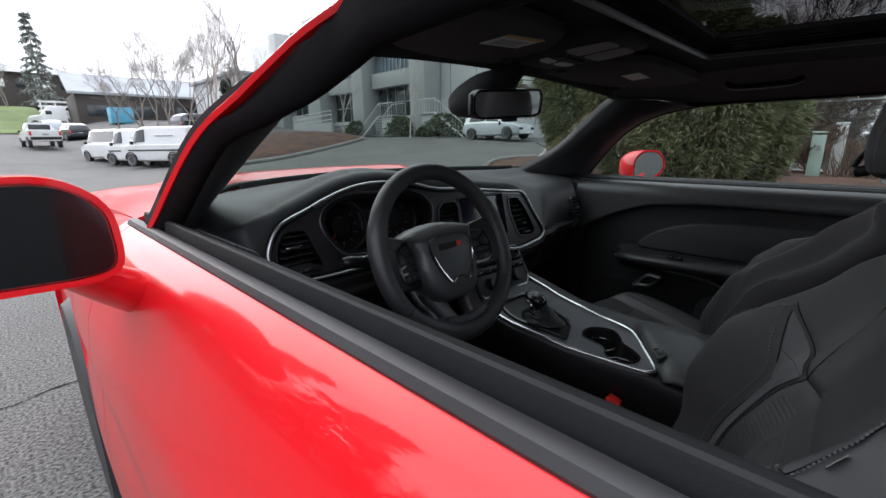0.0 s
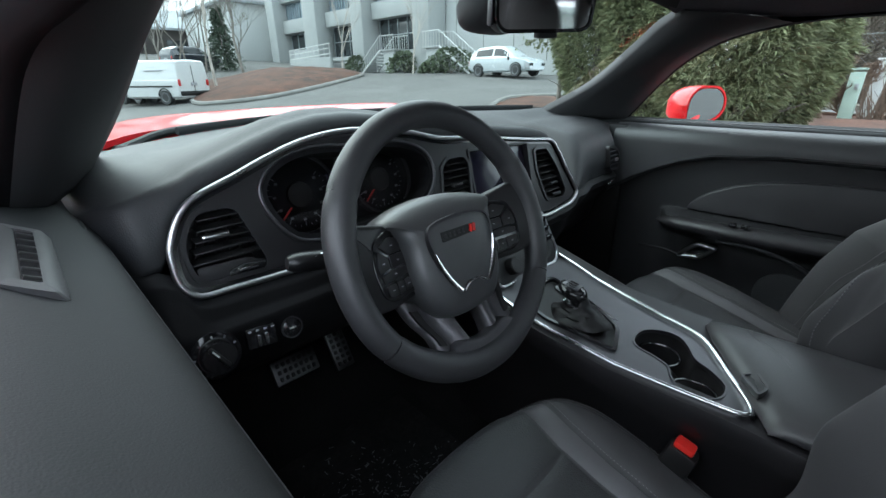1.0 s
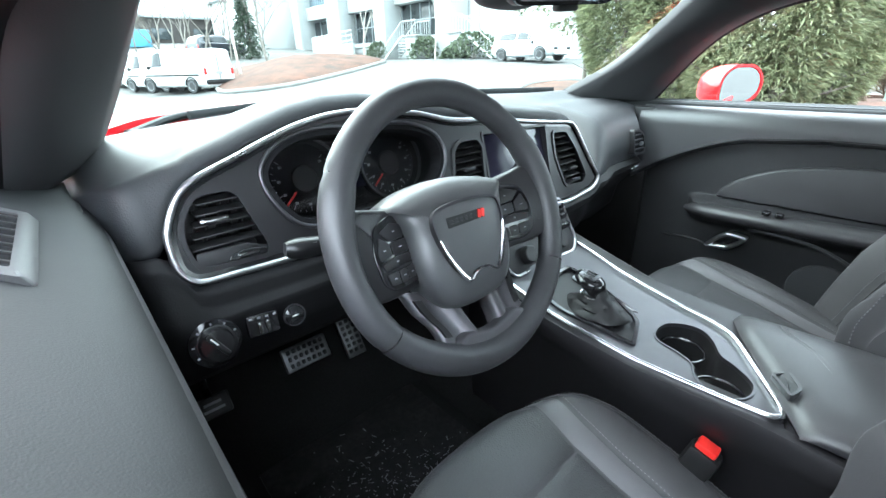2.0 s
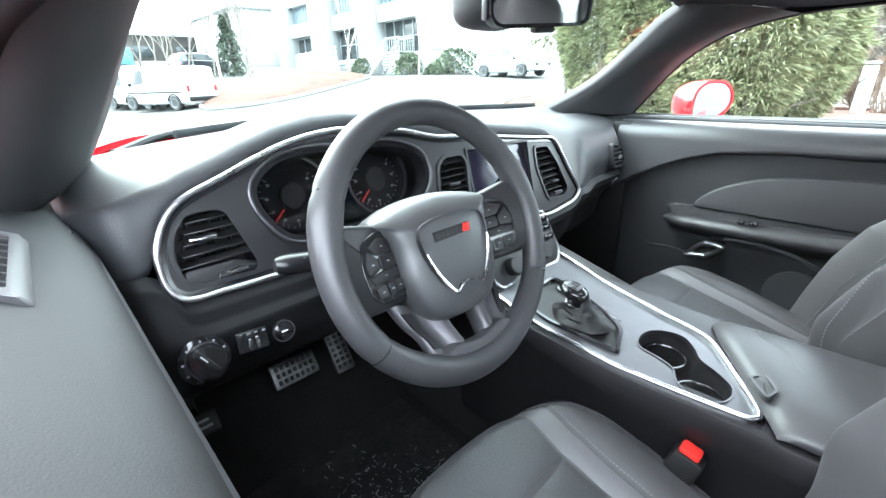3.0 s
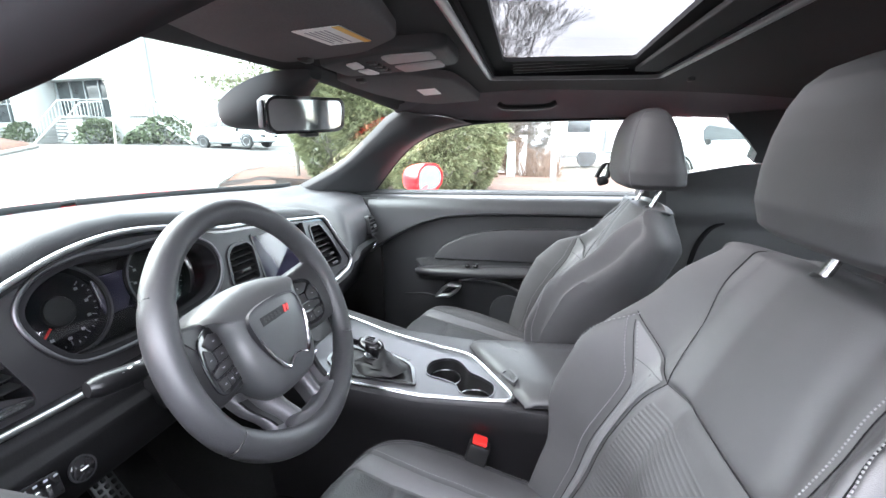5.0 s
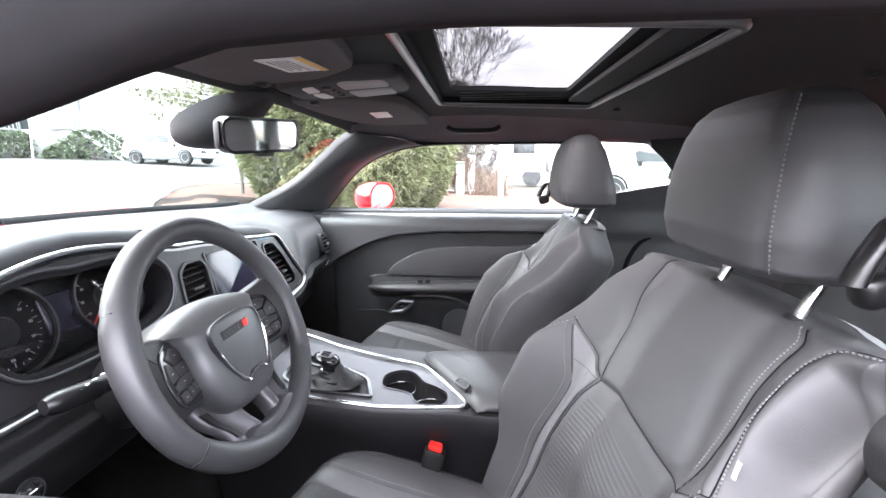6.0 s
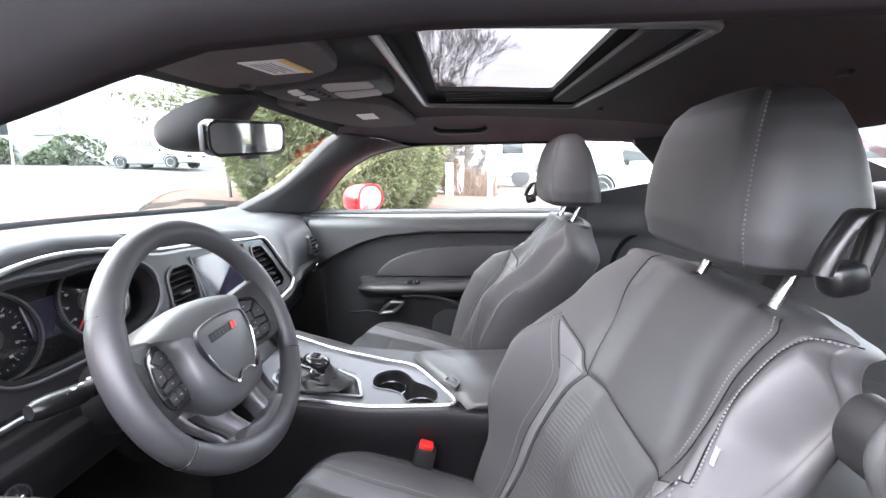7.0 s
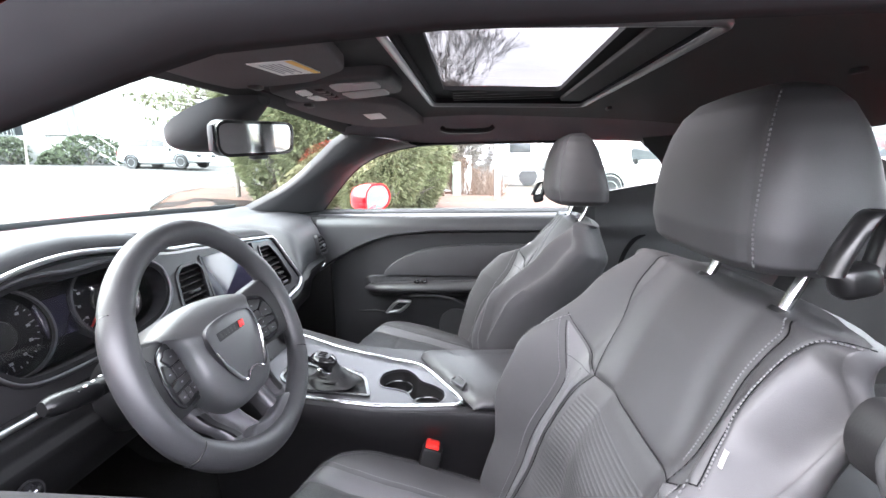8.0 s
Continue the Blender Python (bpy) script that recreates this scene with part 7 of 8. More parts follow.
# ---- vehicles ----
def vehicle(name, label, x, y, yaw, paint, sections, glazing, axles, tyre=0.31, extras=None, group="parked vehicles", category="car"):
    """sections: rows of (along, bottom, belt, top, half width at belt, half width at top), tail first; glazing: (from, to, low, high) on the sides."""
    z0 = ground_z(x, y)
    e = thing(name, (x, y, z0), label, category, group)
    M = Matrix.Translation((x, y, z0)) @ Matrix.Rotation(radians(yaw), 4, "Z")
    A = [r[0] for r in sections]
    at = lambda a: [float(np.interp(a, A, [r[k] for r in sections])) for k in range(1, 6)]

    def ring(a, g=0.0):
        b, m, t, w, tw = at(a)
        t = max(t, m + 0.004)
        pts = [(-w * 0.86, b), (-w * 0.97, b + 0.08), (-w, (b + m) / 2), (-w * 0.99, m - 0.02), (-w * 0.96, m), (-tw, t - 0.05 * min(1, (t - m) * 3)), (-tw * 0.90, t), (0, t + 0.02 * min(1, (t - m) * 2) + 0.015)]
        pts = pts + [(-p, q) for p, q in reversed(pts[:-1])]
        return [M @ Vector((p, a, q)) for p, q in pts]

    dense = sorted(set(A + [float(v) for v in np.linspace(A[0], A[-1], 26)]))
    obj("body", loft([ring(a) for a in dense]), paint, e, "", 32)
    for s in (-1, 1):
        for a0, a1, lo, hi in glazing:
            def side(u, v):
                a = a0 + (a1 - a0) * u
                b, m, t, w, tw = at(a)
                k = lo + (hi - lo) * v
                x0, x1 = w * 0.96, tw
                return M @ Vector((s * (x0 + (x1 - x0) * k + 0.012), a, m + (t - 0.05 - m) * k))
            obj("side_window", sheet(side, 8, 4), CAR_GLASS, e)
    for a in axles:
        for s in (-1, 1):
            w = at(a)[3]
            m = M @ Matrix.Translation((s * (w - 0.10), a, tyre)) @ Matrix.Rotation(radians(90) * s, 4, "Y")
            wh = obj("wheel", revolve([(tyre * 0.6, -0.09), (tyre * 0.95, -0.10), (tyre, -0.06), (tyre, 0.08), (tyre * 0.95, 0.12), (tyre * 0.62, 0.115)], m, 26), RUBBER, e)
            obj("rim", revolve([(0.0, 0.10), (tyre * 0.25, 0.105), (tyre * 0.5, 0.09), (tyre * 0.62, 0.125), (tyre * 0.64, 0.125), (tyre * 0.62, -0.08), (0.0, -0.08)], m, 22), STEEL, wh)
            obj("arch", tube([M @ Vector((s * (w + 0.006), a + (tyre + 0.05) * math.cos(k), tyre + (tyre + 0.05) * math.sin(k))) for k in np.linspace(0.15, math.pi - 0.15, 14)], 0.03, 6), HARD, e)
    b, m, t, w, tw = at(A[0])
    obj("rear_bumper", moved(rbox((0, A[0] - 0.03, b + 0.18), (w * 1.9, 0.14, 0.20), 0.05), M), paint if paint is not WHITE_CAR else HARD, e)
    for s in (-1, 1):
        obj("tail_lamp", moved(rbox((s * w * 0.90, A[0] - 0.005, m - 0.12), (0.14, 0.06, 0.28), 0.03), M), TAIL, e, "red tail lamp")
        obj("door_mirror", moved(rbox((s * (w + 0.10), glazing[-1][1] - 0.05 if glazing else 0, m + 0.08), (0.16, 0.08, 0.16), 0.03), M), HARD, e)
        obj("headlamp", moved(rbox((s * at(A[-1])[3] * 0.78, A[-1] - 0.02, (at(A[-1])[0] + at(A[-1])[1]) / 2 + 0.1), (0.3, 0.1, 0.14), 0.03), M), CAR_GLASS, e)
    obj("plate", moved(rbox((0, A[0] - 0.012, m - 0.18), (0.34, 0.04, 0.13), 0.01), M), PLATE_BAR, e)
    if extras:
        extras(e, M, at, A)
    return e


VAN_SEC = [(-2.2, 0.30, 1.05, 1.80, 0.86, 0.76), (-2.12, 0.28, 1.05, 1.86, 0.89, 0.78), (0.55, 0.26, 1.05, 1.88, 0.90, 0.78), (0.95, 0.26, 1.05, 1.80, 0.90, 0.74), (1.45, 0.26, 1.05, 1.10, 0.90, 0.74), (2.05, 0.28, 0.92, 0.96, 0.86, 0.70), (2.20, 0.34, 0.74, 0.78, 0.76, 0.60)]
HATCH_SEC = [(-2.05, 0.36, 0.80, 1.00, 0.76, 0.62), (-1.90, 0.28, 0.92, 1.28, 0.83, 0.62), (-1.4, 0.24, 0.96, 1.46, 0.86, 0.62), (-0.2, 0.22, 0.95, 1.52, 0.87, 0.63), (0.3, 0.22, 0.94, 1.46, 0.87, 0.62), (1.1, 0.24, 0.92, 0.99, 0.86, 0.62), (1.85, 0.26, 0.78, 0.82, 0.80, 0.6), (2.05, 0.32, 0.62, 0.66, 0.66, 0.5)]
PICKUP_SEC = [(-2.7, 0.48, 1.10, 1.14, 0.88, 0.84), (-0.75, 0.45, 1.12, 1.16, 0.92, 0.88), (-0.70, 0.45, 1.12, 1.76, 0.92, 0.66), (0.55, 0.45, 1.12, 1.80, 0.92, 0.66), (1.25, 0.45, 1.10, 1.16, 0.92, 0.7), (2.4, 0.48, 1.00, 1.05, 0.90, 0.7), (2.6, 0.52, 0.86, 0.9, 0.82, 0.6)]
SUV_SEC = [(-2.1, 0.50, 1.10, 1.76, 0.88, 0.74), (-2.0, 0.46, 1.12, 1.84, 0.92, 0.76), (0.3, 0.44, 1.12, 1.86, 0.93, 0.76), (0.55, 0.44, 1.12, 1.80, 0.93, 0.74), (0.95, 0.44, 1.12, 1.16, 0.93, 0.76), (2.0, 0.46, 1.06, 1.10, 0.90, 0.76), (2.15, 0.52, 0.95, 0.98, 0.84, 0.7)]


def van_back(e, M, at, A):
    for s in (-1, 1):
        obj("rear_window", moved(rbox((s * 0.36, A[0] - 0.004, 1.38), (0.52, 0.03, 0.46), 0.06), M), CAR_GLASS, e, "dark rear door window")
    obj("door_gap", moved(rbox((0, A[0] - 0.004, 1.0), (0.018, 0.03, 1.3), 0.002), M), HARD, e)
    obj("door_handle", moved(rbox((0.12, A[0] - 0.02, 1.02), (0.16, 0.05, 0.05), 0.015), M), HARD, e)


def van_side(e, M, at, A):
    obj("door_gap", moved(rbox((0, A[0] - 0.004, 1.0), (0.018, 0.03, 1.3), 0.002), M), HARD, e)
    for s in (-1, 1):
        obj("side_strip", moved(rbox((s * 0.905, -0.2, 0.78), (0.02, 3.4, 0.07), 0.008), M), HARD, e)
        obj("lettering_bar", moved(rbox((s * 0.855, -0.9, 1.44), (0.02, 1.1, 0.05), 0.004), M @ Matrix.Identity(4)), PLATE_BAR, e)


def polar(az, r):
    return -0.9 + r * math.sin(radians(az)), r * math.cos(radians(az))


px, py = polar(13.2, 25.5)
vehicle("delivery_van", "white delivery van parked by the mulch bed", px, py, 27, WHITE_CAR, VAN_SEC, [(0.35, 1.15, 0.15, 0.9)], (-1.35, 1.35), 0.32, van_side, category="van")
px, py = polar(11.0, 29.0)
vehicle("delivery_van", "white delivery van parked behind another van", px, py, 24, WHITE_CAR, VAN_SEC, [(0.35, 1.15, 0.15, 0.9)], (-1.35, 1.35), 0.32, van_side, category="van")
px, py = polar(8.5, 32.5)
vehicle("delivery_van", "white delivery van with dark rear door windows", px, py, 16, WHITE_CAR, VAN_SEC, [(-1.9, 1.15, 0.15, 0.9)], (-1.35, 1.35), 0.32, van_back, category="van")


def pickup_back(e, M, at, A):
    obj("rear_window", moved(rbox((0, -0.72, 1.46), (1.2, 0.04, 0.38), 0.05), M @ Matrix.Identity(4)), CAR_GLASS, e)
    obj("bed_cover", moved(rbox((0, -1.7, 1.18), (1.7, 1.9, 0.05), 0.02), M), WHITE_CAR, e)


px, py = polar(2.9, 44)
vehicle("pickup_truck", "white pickup truck standing on the car park", px, py, 4, WHITE_CAR, PICKUP_SEC, [(-0.62, 0.85, 0.15, 0.9)], (-1.7, 1.6), 0.36, pickup_back, category="truck")
px, py = polar(5.4, 52)
vehicle("sedan", "dark sedan parked on the far lot", px, py, 10, DARK_CAR, HATCH_SEC, [(-1.5, 0.9, 0.15, 0.85)], (-1.25, 1.3), 0.31)
px, py = polar(3.9, 60)
vehicle("sedan", "pale sedan parked on the far lot", px, py, 5, SILVER_CAR, HATCH_SEC, [(-1.5, 0.9, 0.15, 0.85)], (-1.25, 1.3), 0.31)
px, py = polar(16.8, 40)
vehicle("sedan", "dark sedan parked behind the mulch bed", px, py, -70, DARK_CAR, HATCH_SEC, [(-1.5, 0.9, 0.15, 0.85)], (-1.25, 1.3), 0.31)
vehicle("hatchback", "silver hatchback parked before the white wall", 19.4, 15.3, 178, SILVER_CAR, HATCH_SEC, [(-1.5, -0.3, 0.15, 0.85), (-0.2, 0.9, 0.15, 0.85)], (-1.25, 1.3), 0.31)
px, py = polar(109.5, 14.5)
vehicle("offroad_wagon", "white off-road wagon with big black tyres", px, py, 15, WHITE_CAR, SUV_SEC, [(-1.8, -0.7, 0.15, 0.9), (-0.6, 0.7, 0.15, 0.9)], (-1.2, 1.4), 0.40, category="car")

# articulated truck far off
tx, ty = polar(4.4, 72)
truck = thing("semi_truck", (tx, ty, ground_z(tx, ty)), "white semi truck with a white box trailer far off", "truck", "parked vehicles")
TM = Matrix.Translation((tx, ty, ground_z(tx, ty))) @ Matrix.Rotation(radians(84), 4, "Z") @ Matrix.Scale(0.72, 4)
obj("cab", moved(loft([[(-1.2, a, 0.6), (1.2, a, 0.6), (1.2, a, b), (0.9, a, c), (-0.9, a, c), (-1.2, a, b)] for a, b, c in ((-1.6, 3.0, 3.4), (0.6, 2.9, 3.5), (1.2, 2.4, 2.9), (1.9, 1.8, 1.9), (3.2, 1.6, 1.7), (3.5, 1.2, 1.3))]), TM), WHITE_CAR, truck)
obj("cab_window", moved(rbox((-1.21, 0.7, 2.3), (0.04, 0.8, 0.6), 0.05), TM), CAR_GLASS, truck)
obj("trailer", moved(rbox((0, -6.6, 2.5), (2.5, 8.0, 2.7), 0.06), TM), WHITE_CAR, truck)
obj("lettering_bar", moved(rbox((-1.27, -5.0, 3.0), (0.03, 3.4, 0.7), 0.01), TM), HARD, truck)
obj("skirt", moved(rbox((-0.6, -3.4, 1.0), (1.0, 4.0, 0.9), 0.05), TM), DARK_CAR, truck)
for a in (2.6, -1.0, -9.0):
    obj("wheel", revolve([(0.0, -0.2), (0.5, -0.2), (0.52, 0), (0.5, 0.2), (0.0, 0.2)], TM @ Matrix.Translation((-1.0, a, 0.52)) @ Matrix.Rotation(radians(90), 4, "Y"), 20), RUBBER, truck)


# ---- plants ----
def blades(rng, center, direction, count, length, width, spread, V, F):
    """Feathery sprays: thin bent leaves that fan out from a twig end."""
    d = direction.normalized()
    for _ in range(count):
        q = (d + Vector((rng.gauss(0, spread), rng.gauss(0, spread), rng.gauss(0, spread)))).normalized()
        s = q.cross(Vector((rng.gauss(0, 1), rng.gauss(0, 1), rng.gauss(0, 1)))).normalized()
        L, w = length * rng.uniform(0.6, 1.3), width * rng.uniform(0.7, 1.3)
        p = center
        m = p + q * L * 0.5
        t = p + q * L + Vector((0, 0, -0.18 * L))
        n = len(V)
        V += [p - s * w * 0.3, p + s * w * 0.3, m + s * w, m - s * w, t]
        F += [(n, n + 1, n + 2, n + 3), (n + 3, n + 2, n + 4)]


def cypress(x, y, h, r, seed, leaves, mat_leaf, name="hedge_shrub", label="dense green feathery cypress shrub in the hedge", lean=0.35, L=0.20, wd=0.012):
    rng = random.Random(seed)
    z0 = ground_z(x, y)
    e = thing(name, (x, y, z0), label, "shrub", "hedge")
    obj("trunk", tube([(x, y, z0 - 0.1), (x, y, z0 + h * 0.5), (x, y, z0 + h * 0.9)], [0.09, 0.06, 0.015], 8), BARK, e)
    limbs, V, F = [], [], []
    lobes = [(rng.uniform(0, 6.28), rng.uniform(0.1, 0.9), rng.uniform(0.7, 1.15)) for _ in range(14)]
    for i in range(leaves):
        k = rng.random() ** 0.8
        a = rng.uniform(0, 2 * math.pi)
        wide = r * (math.sin(math.pi * min(1, 0.22 + 0.80 * (1 - k))) ** 0.7) * (0.9 + 0.1 * rng.random())
        bump = max(0.72, max(m * math.exp(-((((a - la + math.pi) % (2 * math.pi) - math.pi) / 0.5) ** 2) - ((k - lk) / 0.13) ** 2) for la, lk, m in lobes))
        rr = wide * bump * (0.72 + 0.28 * math.sqrt(rng.random()))
        c = Vector((x + rr * math.cos(a), y + rr * math.sin(a), z0 + 0.05 + k * h))
        blades(rng, c, Vector((math.cos(a), math.sin(a), lean)), 7, L, wd, 0.42, V, F)
    for i in range(26):
        a, k = rng.uniform(0, 6.28), rng.uniform(0.1, 0.8)
        limbs.append(tube([(x, y, z0 + k * h), (x + 0.7 * r * math.cos(a), y + 0.7 * r * math.sin(a), z0 + k * h + 0.3 * r)], [0.025, 0.006], 5))
    tagged(obj("limbs", join(*limbs), BARK, e), kind="stuff")
    tagged(obj("foliage", (V, F), mat_leaf, e, sharp=180), kind="stuff")
    return e


HEDGE = [(63.6, 10.4, 4.5, 1.50, 6000), (69.2, 9.7, 4.3, 1.5, 6000), (74.2, 9.2, 3.6, 1.45, 6000), (78.4, 9.2, 2.9, 1.3, 5200), (82.2, 9.7, 2.3, 0.95, 3600), (69, 12.5, 5.6, 1.9, 3600), (64.6, 13.2, 6.2, 1.6, 3200)]
for i, (az, r, h, w, n) in enumerate(HEDGE):
    hx, hy = polar(az, r)
    cypress(hx, hy, h, w, 40 + i, n, HEDGE_LEAF, lean=0.12, L=0.17, wd=0.009)


def leafy_tree(x, y, h, r, seed):
    """A thin trunk with a few limbs that carry loose clumps of small leaves."""
    rng = random.Random(seed)
    z0 = ground_z(x, y)
    e = thing("young_tree", (x, y, z0), "thin young green-leaved tree behind the hedge", "tree")
    obj("trunk", tube([(x, y, z0 - 0.1), (x + 0.1, y, z0 + h * 0.5), (x, y + 0.1, z0 + h)], [0.07, 0.05, 0.012], 8), BARK, e)
    limbs, V, F = [], [], []
    for _ in range(52):
        a, k = rng.uniform(0, 6.28), rng.uniform(0.45, 0.95)
        L = r * rng.uniform(0.5, 1.1) * math.sin(math.pi * min(1, 1.25 - k)) ** 0.5
        p0 = Vector((x + 0.05, y + 0.05, z0 + h * k))
        p1 = p0 + Vector((math.cos(a), math.sin(a), rng.uniform(-0.1, 0.5))) * L
        limbs.append(tube([p0, p0.lerp(p1, 0.5) + Vector((0, 0, 0.06)), p1], [0.018, 0.011, 0.004], 5))
        for j in range(16):
            c = p0.lerp(p1, rng.uniform(0.4, 1.05)) + Vector((rng.gauss(0, 0.09), rng.gauss(0, 0.09), rng.gauss(0, 0.07)))
            blades(rng, c, Vector((rng.gauss(0, 1), rng.gauss(0, 1), 0.2)), 6, 0.09, 0.020, 0.8, V, F)
    tagged(obj("limbs", join(*limbs), BARK, e), kind="stuff")
    tagged(obj("foliage", (V, F), HEDGE_LEAF, e, sharp=180), kind="stuff")


hx, hy = polar(59.6, 13.4)
leafy_tree(hx, hy, 4.1, 2.5, 61)


def bare_tree(name, label, x, y, h, seed, bark, spread=0.5, depth=6, r0=0.12, fork=0.25):
    rng = random.Random(seed)
    z0 = ground_z(x, y)
    e = thing(name, (x, y, z0), label, "tree", "bare trees")
    trunk, boughs = [], []

    def grow(p, d, L, r, k):
        n = 3 if k > 2 else 2
        pts, q = [p], p
        for i in range(n):
            d = (d + Vector((rng.gauss(0, 0.10), rng.gauss(0, 0.10), rng.gauss(0, 0.06) + 0.03))).normalized()
            q = q + d * (L / n)
            pts.append(q)
        radii = [r * (1 - 0.42 * i / n) for i in range(n + 1)]
        (trunk if k >= depth - 1 else boughs).append(tube(pts, radii, 7 if k >= depth - 1 else (4 if k > 1 else 3)))
        if k == 0:
            return
        for c in range(rng.choice((2, 3, 3))):
            t = rng.uniform(0.45, 1.0) if c else 1.0
            b = p.lerp(q, t)
            side = Vector((rng.gauss(0, 1), rng.gauss(0, 1), rng.gauss(0.15, 0.4))).normalized()
            nd = (d + side * spread * rng.uniform(0.6, 1.2)).normalized()
            grow(b, nd, L * rng.uniform(0.62, 0.82), max(0.004, r * 0.55), k - 1)

    grow(Vector((x, y, z0 - 0.1)), Vector((rng.gauss(0, 0.05), rng.gauss(0, 0.05), 1)), h * fork, r0, depth)
    obj("trunk", join(*trunk), bark, e)
    tagged(obj("crown", join(*boughs), bark, e), kind="stuff")
    return e


for i, (az, r, h) in enumerate(((9.2, 42, 9), (11.0, 44, 11), (12.6, 40, 11), (14.2, 43, 12), (15.5, 38, 11), (17.2, 42, 11), (18.8, 45, 10), (21.5, 40, 9), (13.4, 36, 9), (16.3, 35, 10), (18.0, 37, 11), (20.0, 38, 11), (11.8, 37, 8))):
    tx, ty = polar(az, r)
    bare_tree("bare_tree", "leafless grey tree in a row behind the vans", tx, ty, h, 100 + i, BARK, 0.46, 7, 0.075, 0.24)
tx, ty = polar(18.8, 25.5)
bare_tree("bare_tree", "slender leafless tree on the mulch bed", tx, ty, 8.5, 210, PALE_BARK, 0.4, 6, 0.085, 0.30)
tx, ty = polar(21.8, 33)
bare_tree("bare_tree", "tall leafless tree with open crown", tx, ty, 12, 214, BARK, 0.45, 6, 0.10, 0.30)
tx, ty = polar(33.0, 31)
bare_tree("bare_tree", "young pale birch before the building", tx, ty, 6.5, 220, PALE_BARK, 0.35, 5, 0.06, 0.34)
tx, ty = polar(41.5, 30)
bare_tree("bare_tree", "young pale birch beside the entrance stairs", tx, ty, 6.5, 224, PALE_BARK, 0.35, 5, 0.06, 0.34)
DARK_BARK = material("dark_brown_bark", (0.060, 0.050, 0.044), 0.9, vary=0.3, vary_scale=4, grain=0.6, grain_scale=40)
for k, (az, r) in enumerate(((83.6, 13.5), (85.2, 15.0))):
    tx, ty = polar(az, r)
    bare_tree("bare_tree", "spreading leafless tree behind the hedge", tx, ty, 9.5, 231 + k, DARK_BARK, 0.45, 8, 0.055, 0.22)
for i, (az, r, h) in enumerate(((85.6, 12.4, 3.4), (87.4, 13.6, 3.2), (89.2, 14.8, 2.6), (91.5, 16.0, 2.4))):
    tx, ty = polar(az, r)
    bare_tree("bare_bush", "leafless brown thicket bush behind the hedge", tx, ty, h, 260 + i, TWIG, 0.6, 8, 0.06, 0.15)
for i, (az, r, h) in enumerate(((1.2, 95, 13), (8.0, 80, 10), (0.2, 90, 12), (6.2, 88, 10))):
    tx, ty = polar(az, r)
    bare_tree("bare_tree", "leafless tree on the far slope", tx, ty, h, 240 + i, BARK, 0.4, 5, 0.15, 0.3)


def spruce(name, label, x, y, h, r, seed, rows, mat_leaf, bare=0.1):
    rng = random.Random(seed)
    z0 = ground_z(x, y)
    e = thing(name, (x, y, z0), label, "tree", "conifers")
    obj("trunk", tube([(x, y, z0 - 0.2), (x, y, z0 + h)], [h * 0.014, 0.02], 8), BARK, e)
    V, F = [], []
    for i in range(rows):
        k = bare + (1 - bare) * i / rows
        for j in range(9):
            a = rng.uniform(0, 6.28)
            L = r * (1 - (i / rows)) ** 0.85 * rng.uniform(0.55, 1.1) + 0.1
            for m in range(6):
                t = (m + 1) / 6
                c = Vector((x + L * t * math.cos(a), y + L * t * math.sin(a), z0 + h * k - 0.35 * L * t * t + rng.gauss(0, 0.05)))
                blades(rng, c, Vector((math.cos(a), math.sin(a), -0.15)), 3, 0.10 * h**0.6, 0.02 * h**0.6, 0.6, V, F)
    tagged(obj("foliage", (V, F), mat_leaf, e, sharp=180), kind="stuff")


sx, sy = polar(3.9, 82)
spruce("spruce_tree", "tall narrow grey-green spruce on the slope", sx, sy, 14.5, 2.0, 300, 15, PALE_SPRUCE, 0.22)
sx, sy = polar(20.0, 38)
spruce("young_conifer", "small dark green conifer behind the mulch bed", sx, sy, 4.2, 1.4, 301, 22, DARK_LEAF, 0.05)


def shrub(x, y, w, h, seed, label="rounded green shrub by the wall"):
    rng = random.Random(seed)
    z0 = ground_z(x, y)
    e = thing("shrub", (x, y, z0), label, "shrub", "wall shrubs")
    V, F = [], []
    for _ in range(420):
        a, k = rng.uniform(0, 6.28), rng.random()
        rr = w * math.sqrt(max(0, 1 - (k * 0.98) ** 2)) * rng.uniform(0.6, 1.0)
        blades(rng, Vector((x + rr * math.cos(a), y + rr * math.sin(a), z0 + k * h)), Vector((math.cos(a), math.sin(a), 0.8)), 3, 0.22, 0.05, 0.6, V, F)
    obj("stems", join(*[tube([(x, y, z0), (x + w * 0.6 * math.cos(a), y + w * 0.6 * math.sin(a), z0 + h * 0.7)], [0.03, 0.01], 5) for a in (0.3, 1.5, 2.6, 3.9, 5.2)]), BARK, e)
    tagged(obj("foliage", (V, F), SHRUB_LEAF, e, sharp=180), kind="stuff")


for i, (x, y, w, h) in enumerate(((20.6, 25.2, 1.3, 1.35), (20.4, 20.4, 1.7, 1.45), (20.6, 22.4, 0.9, 0.7), (20.7, 31.2, 1.0, 1.1))):
    shrub(x, y, w, h, 400 + i)


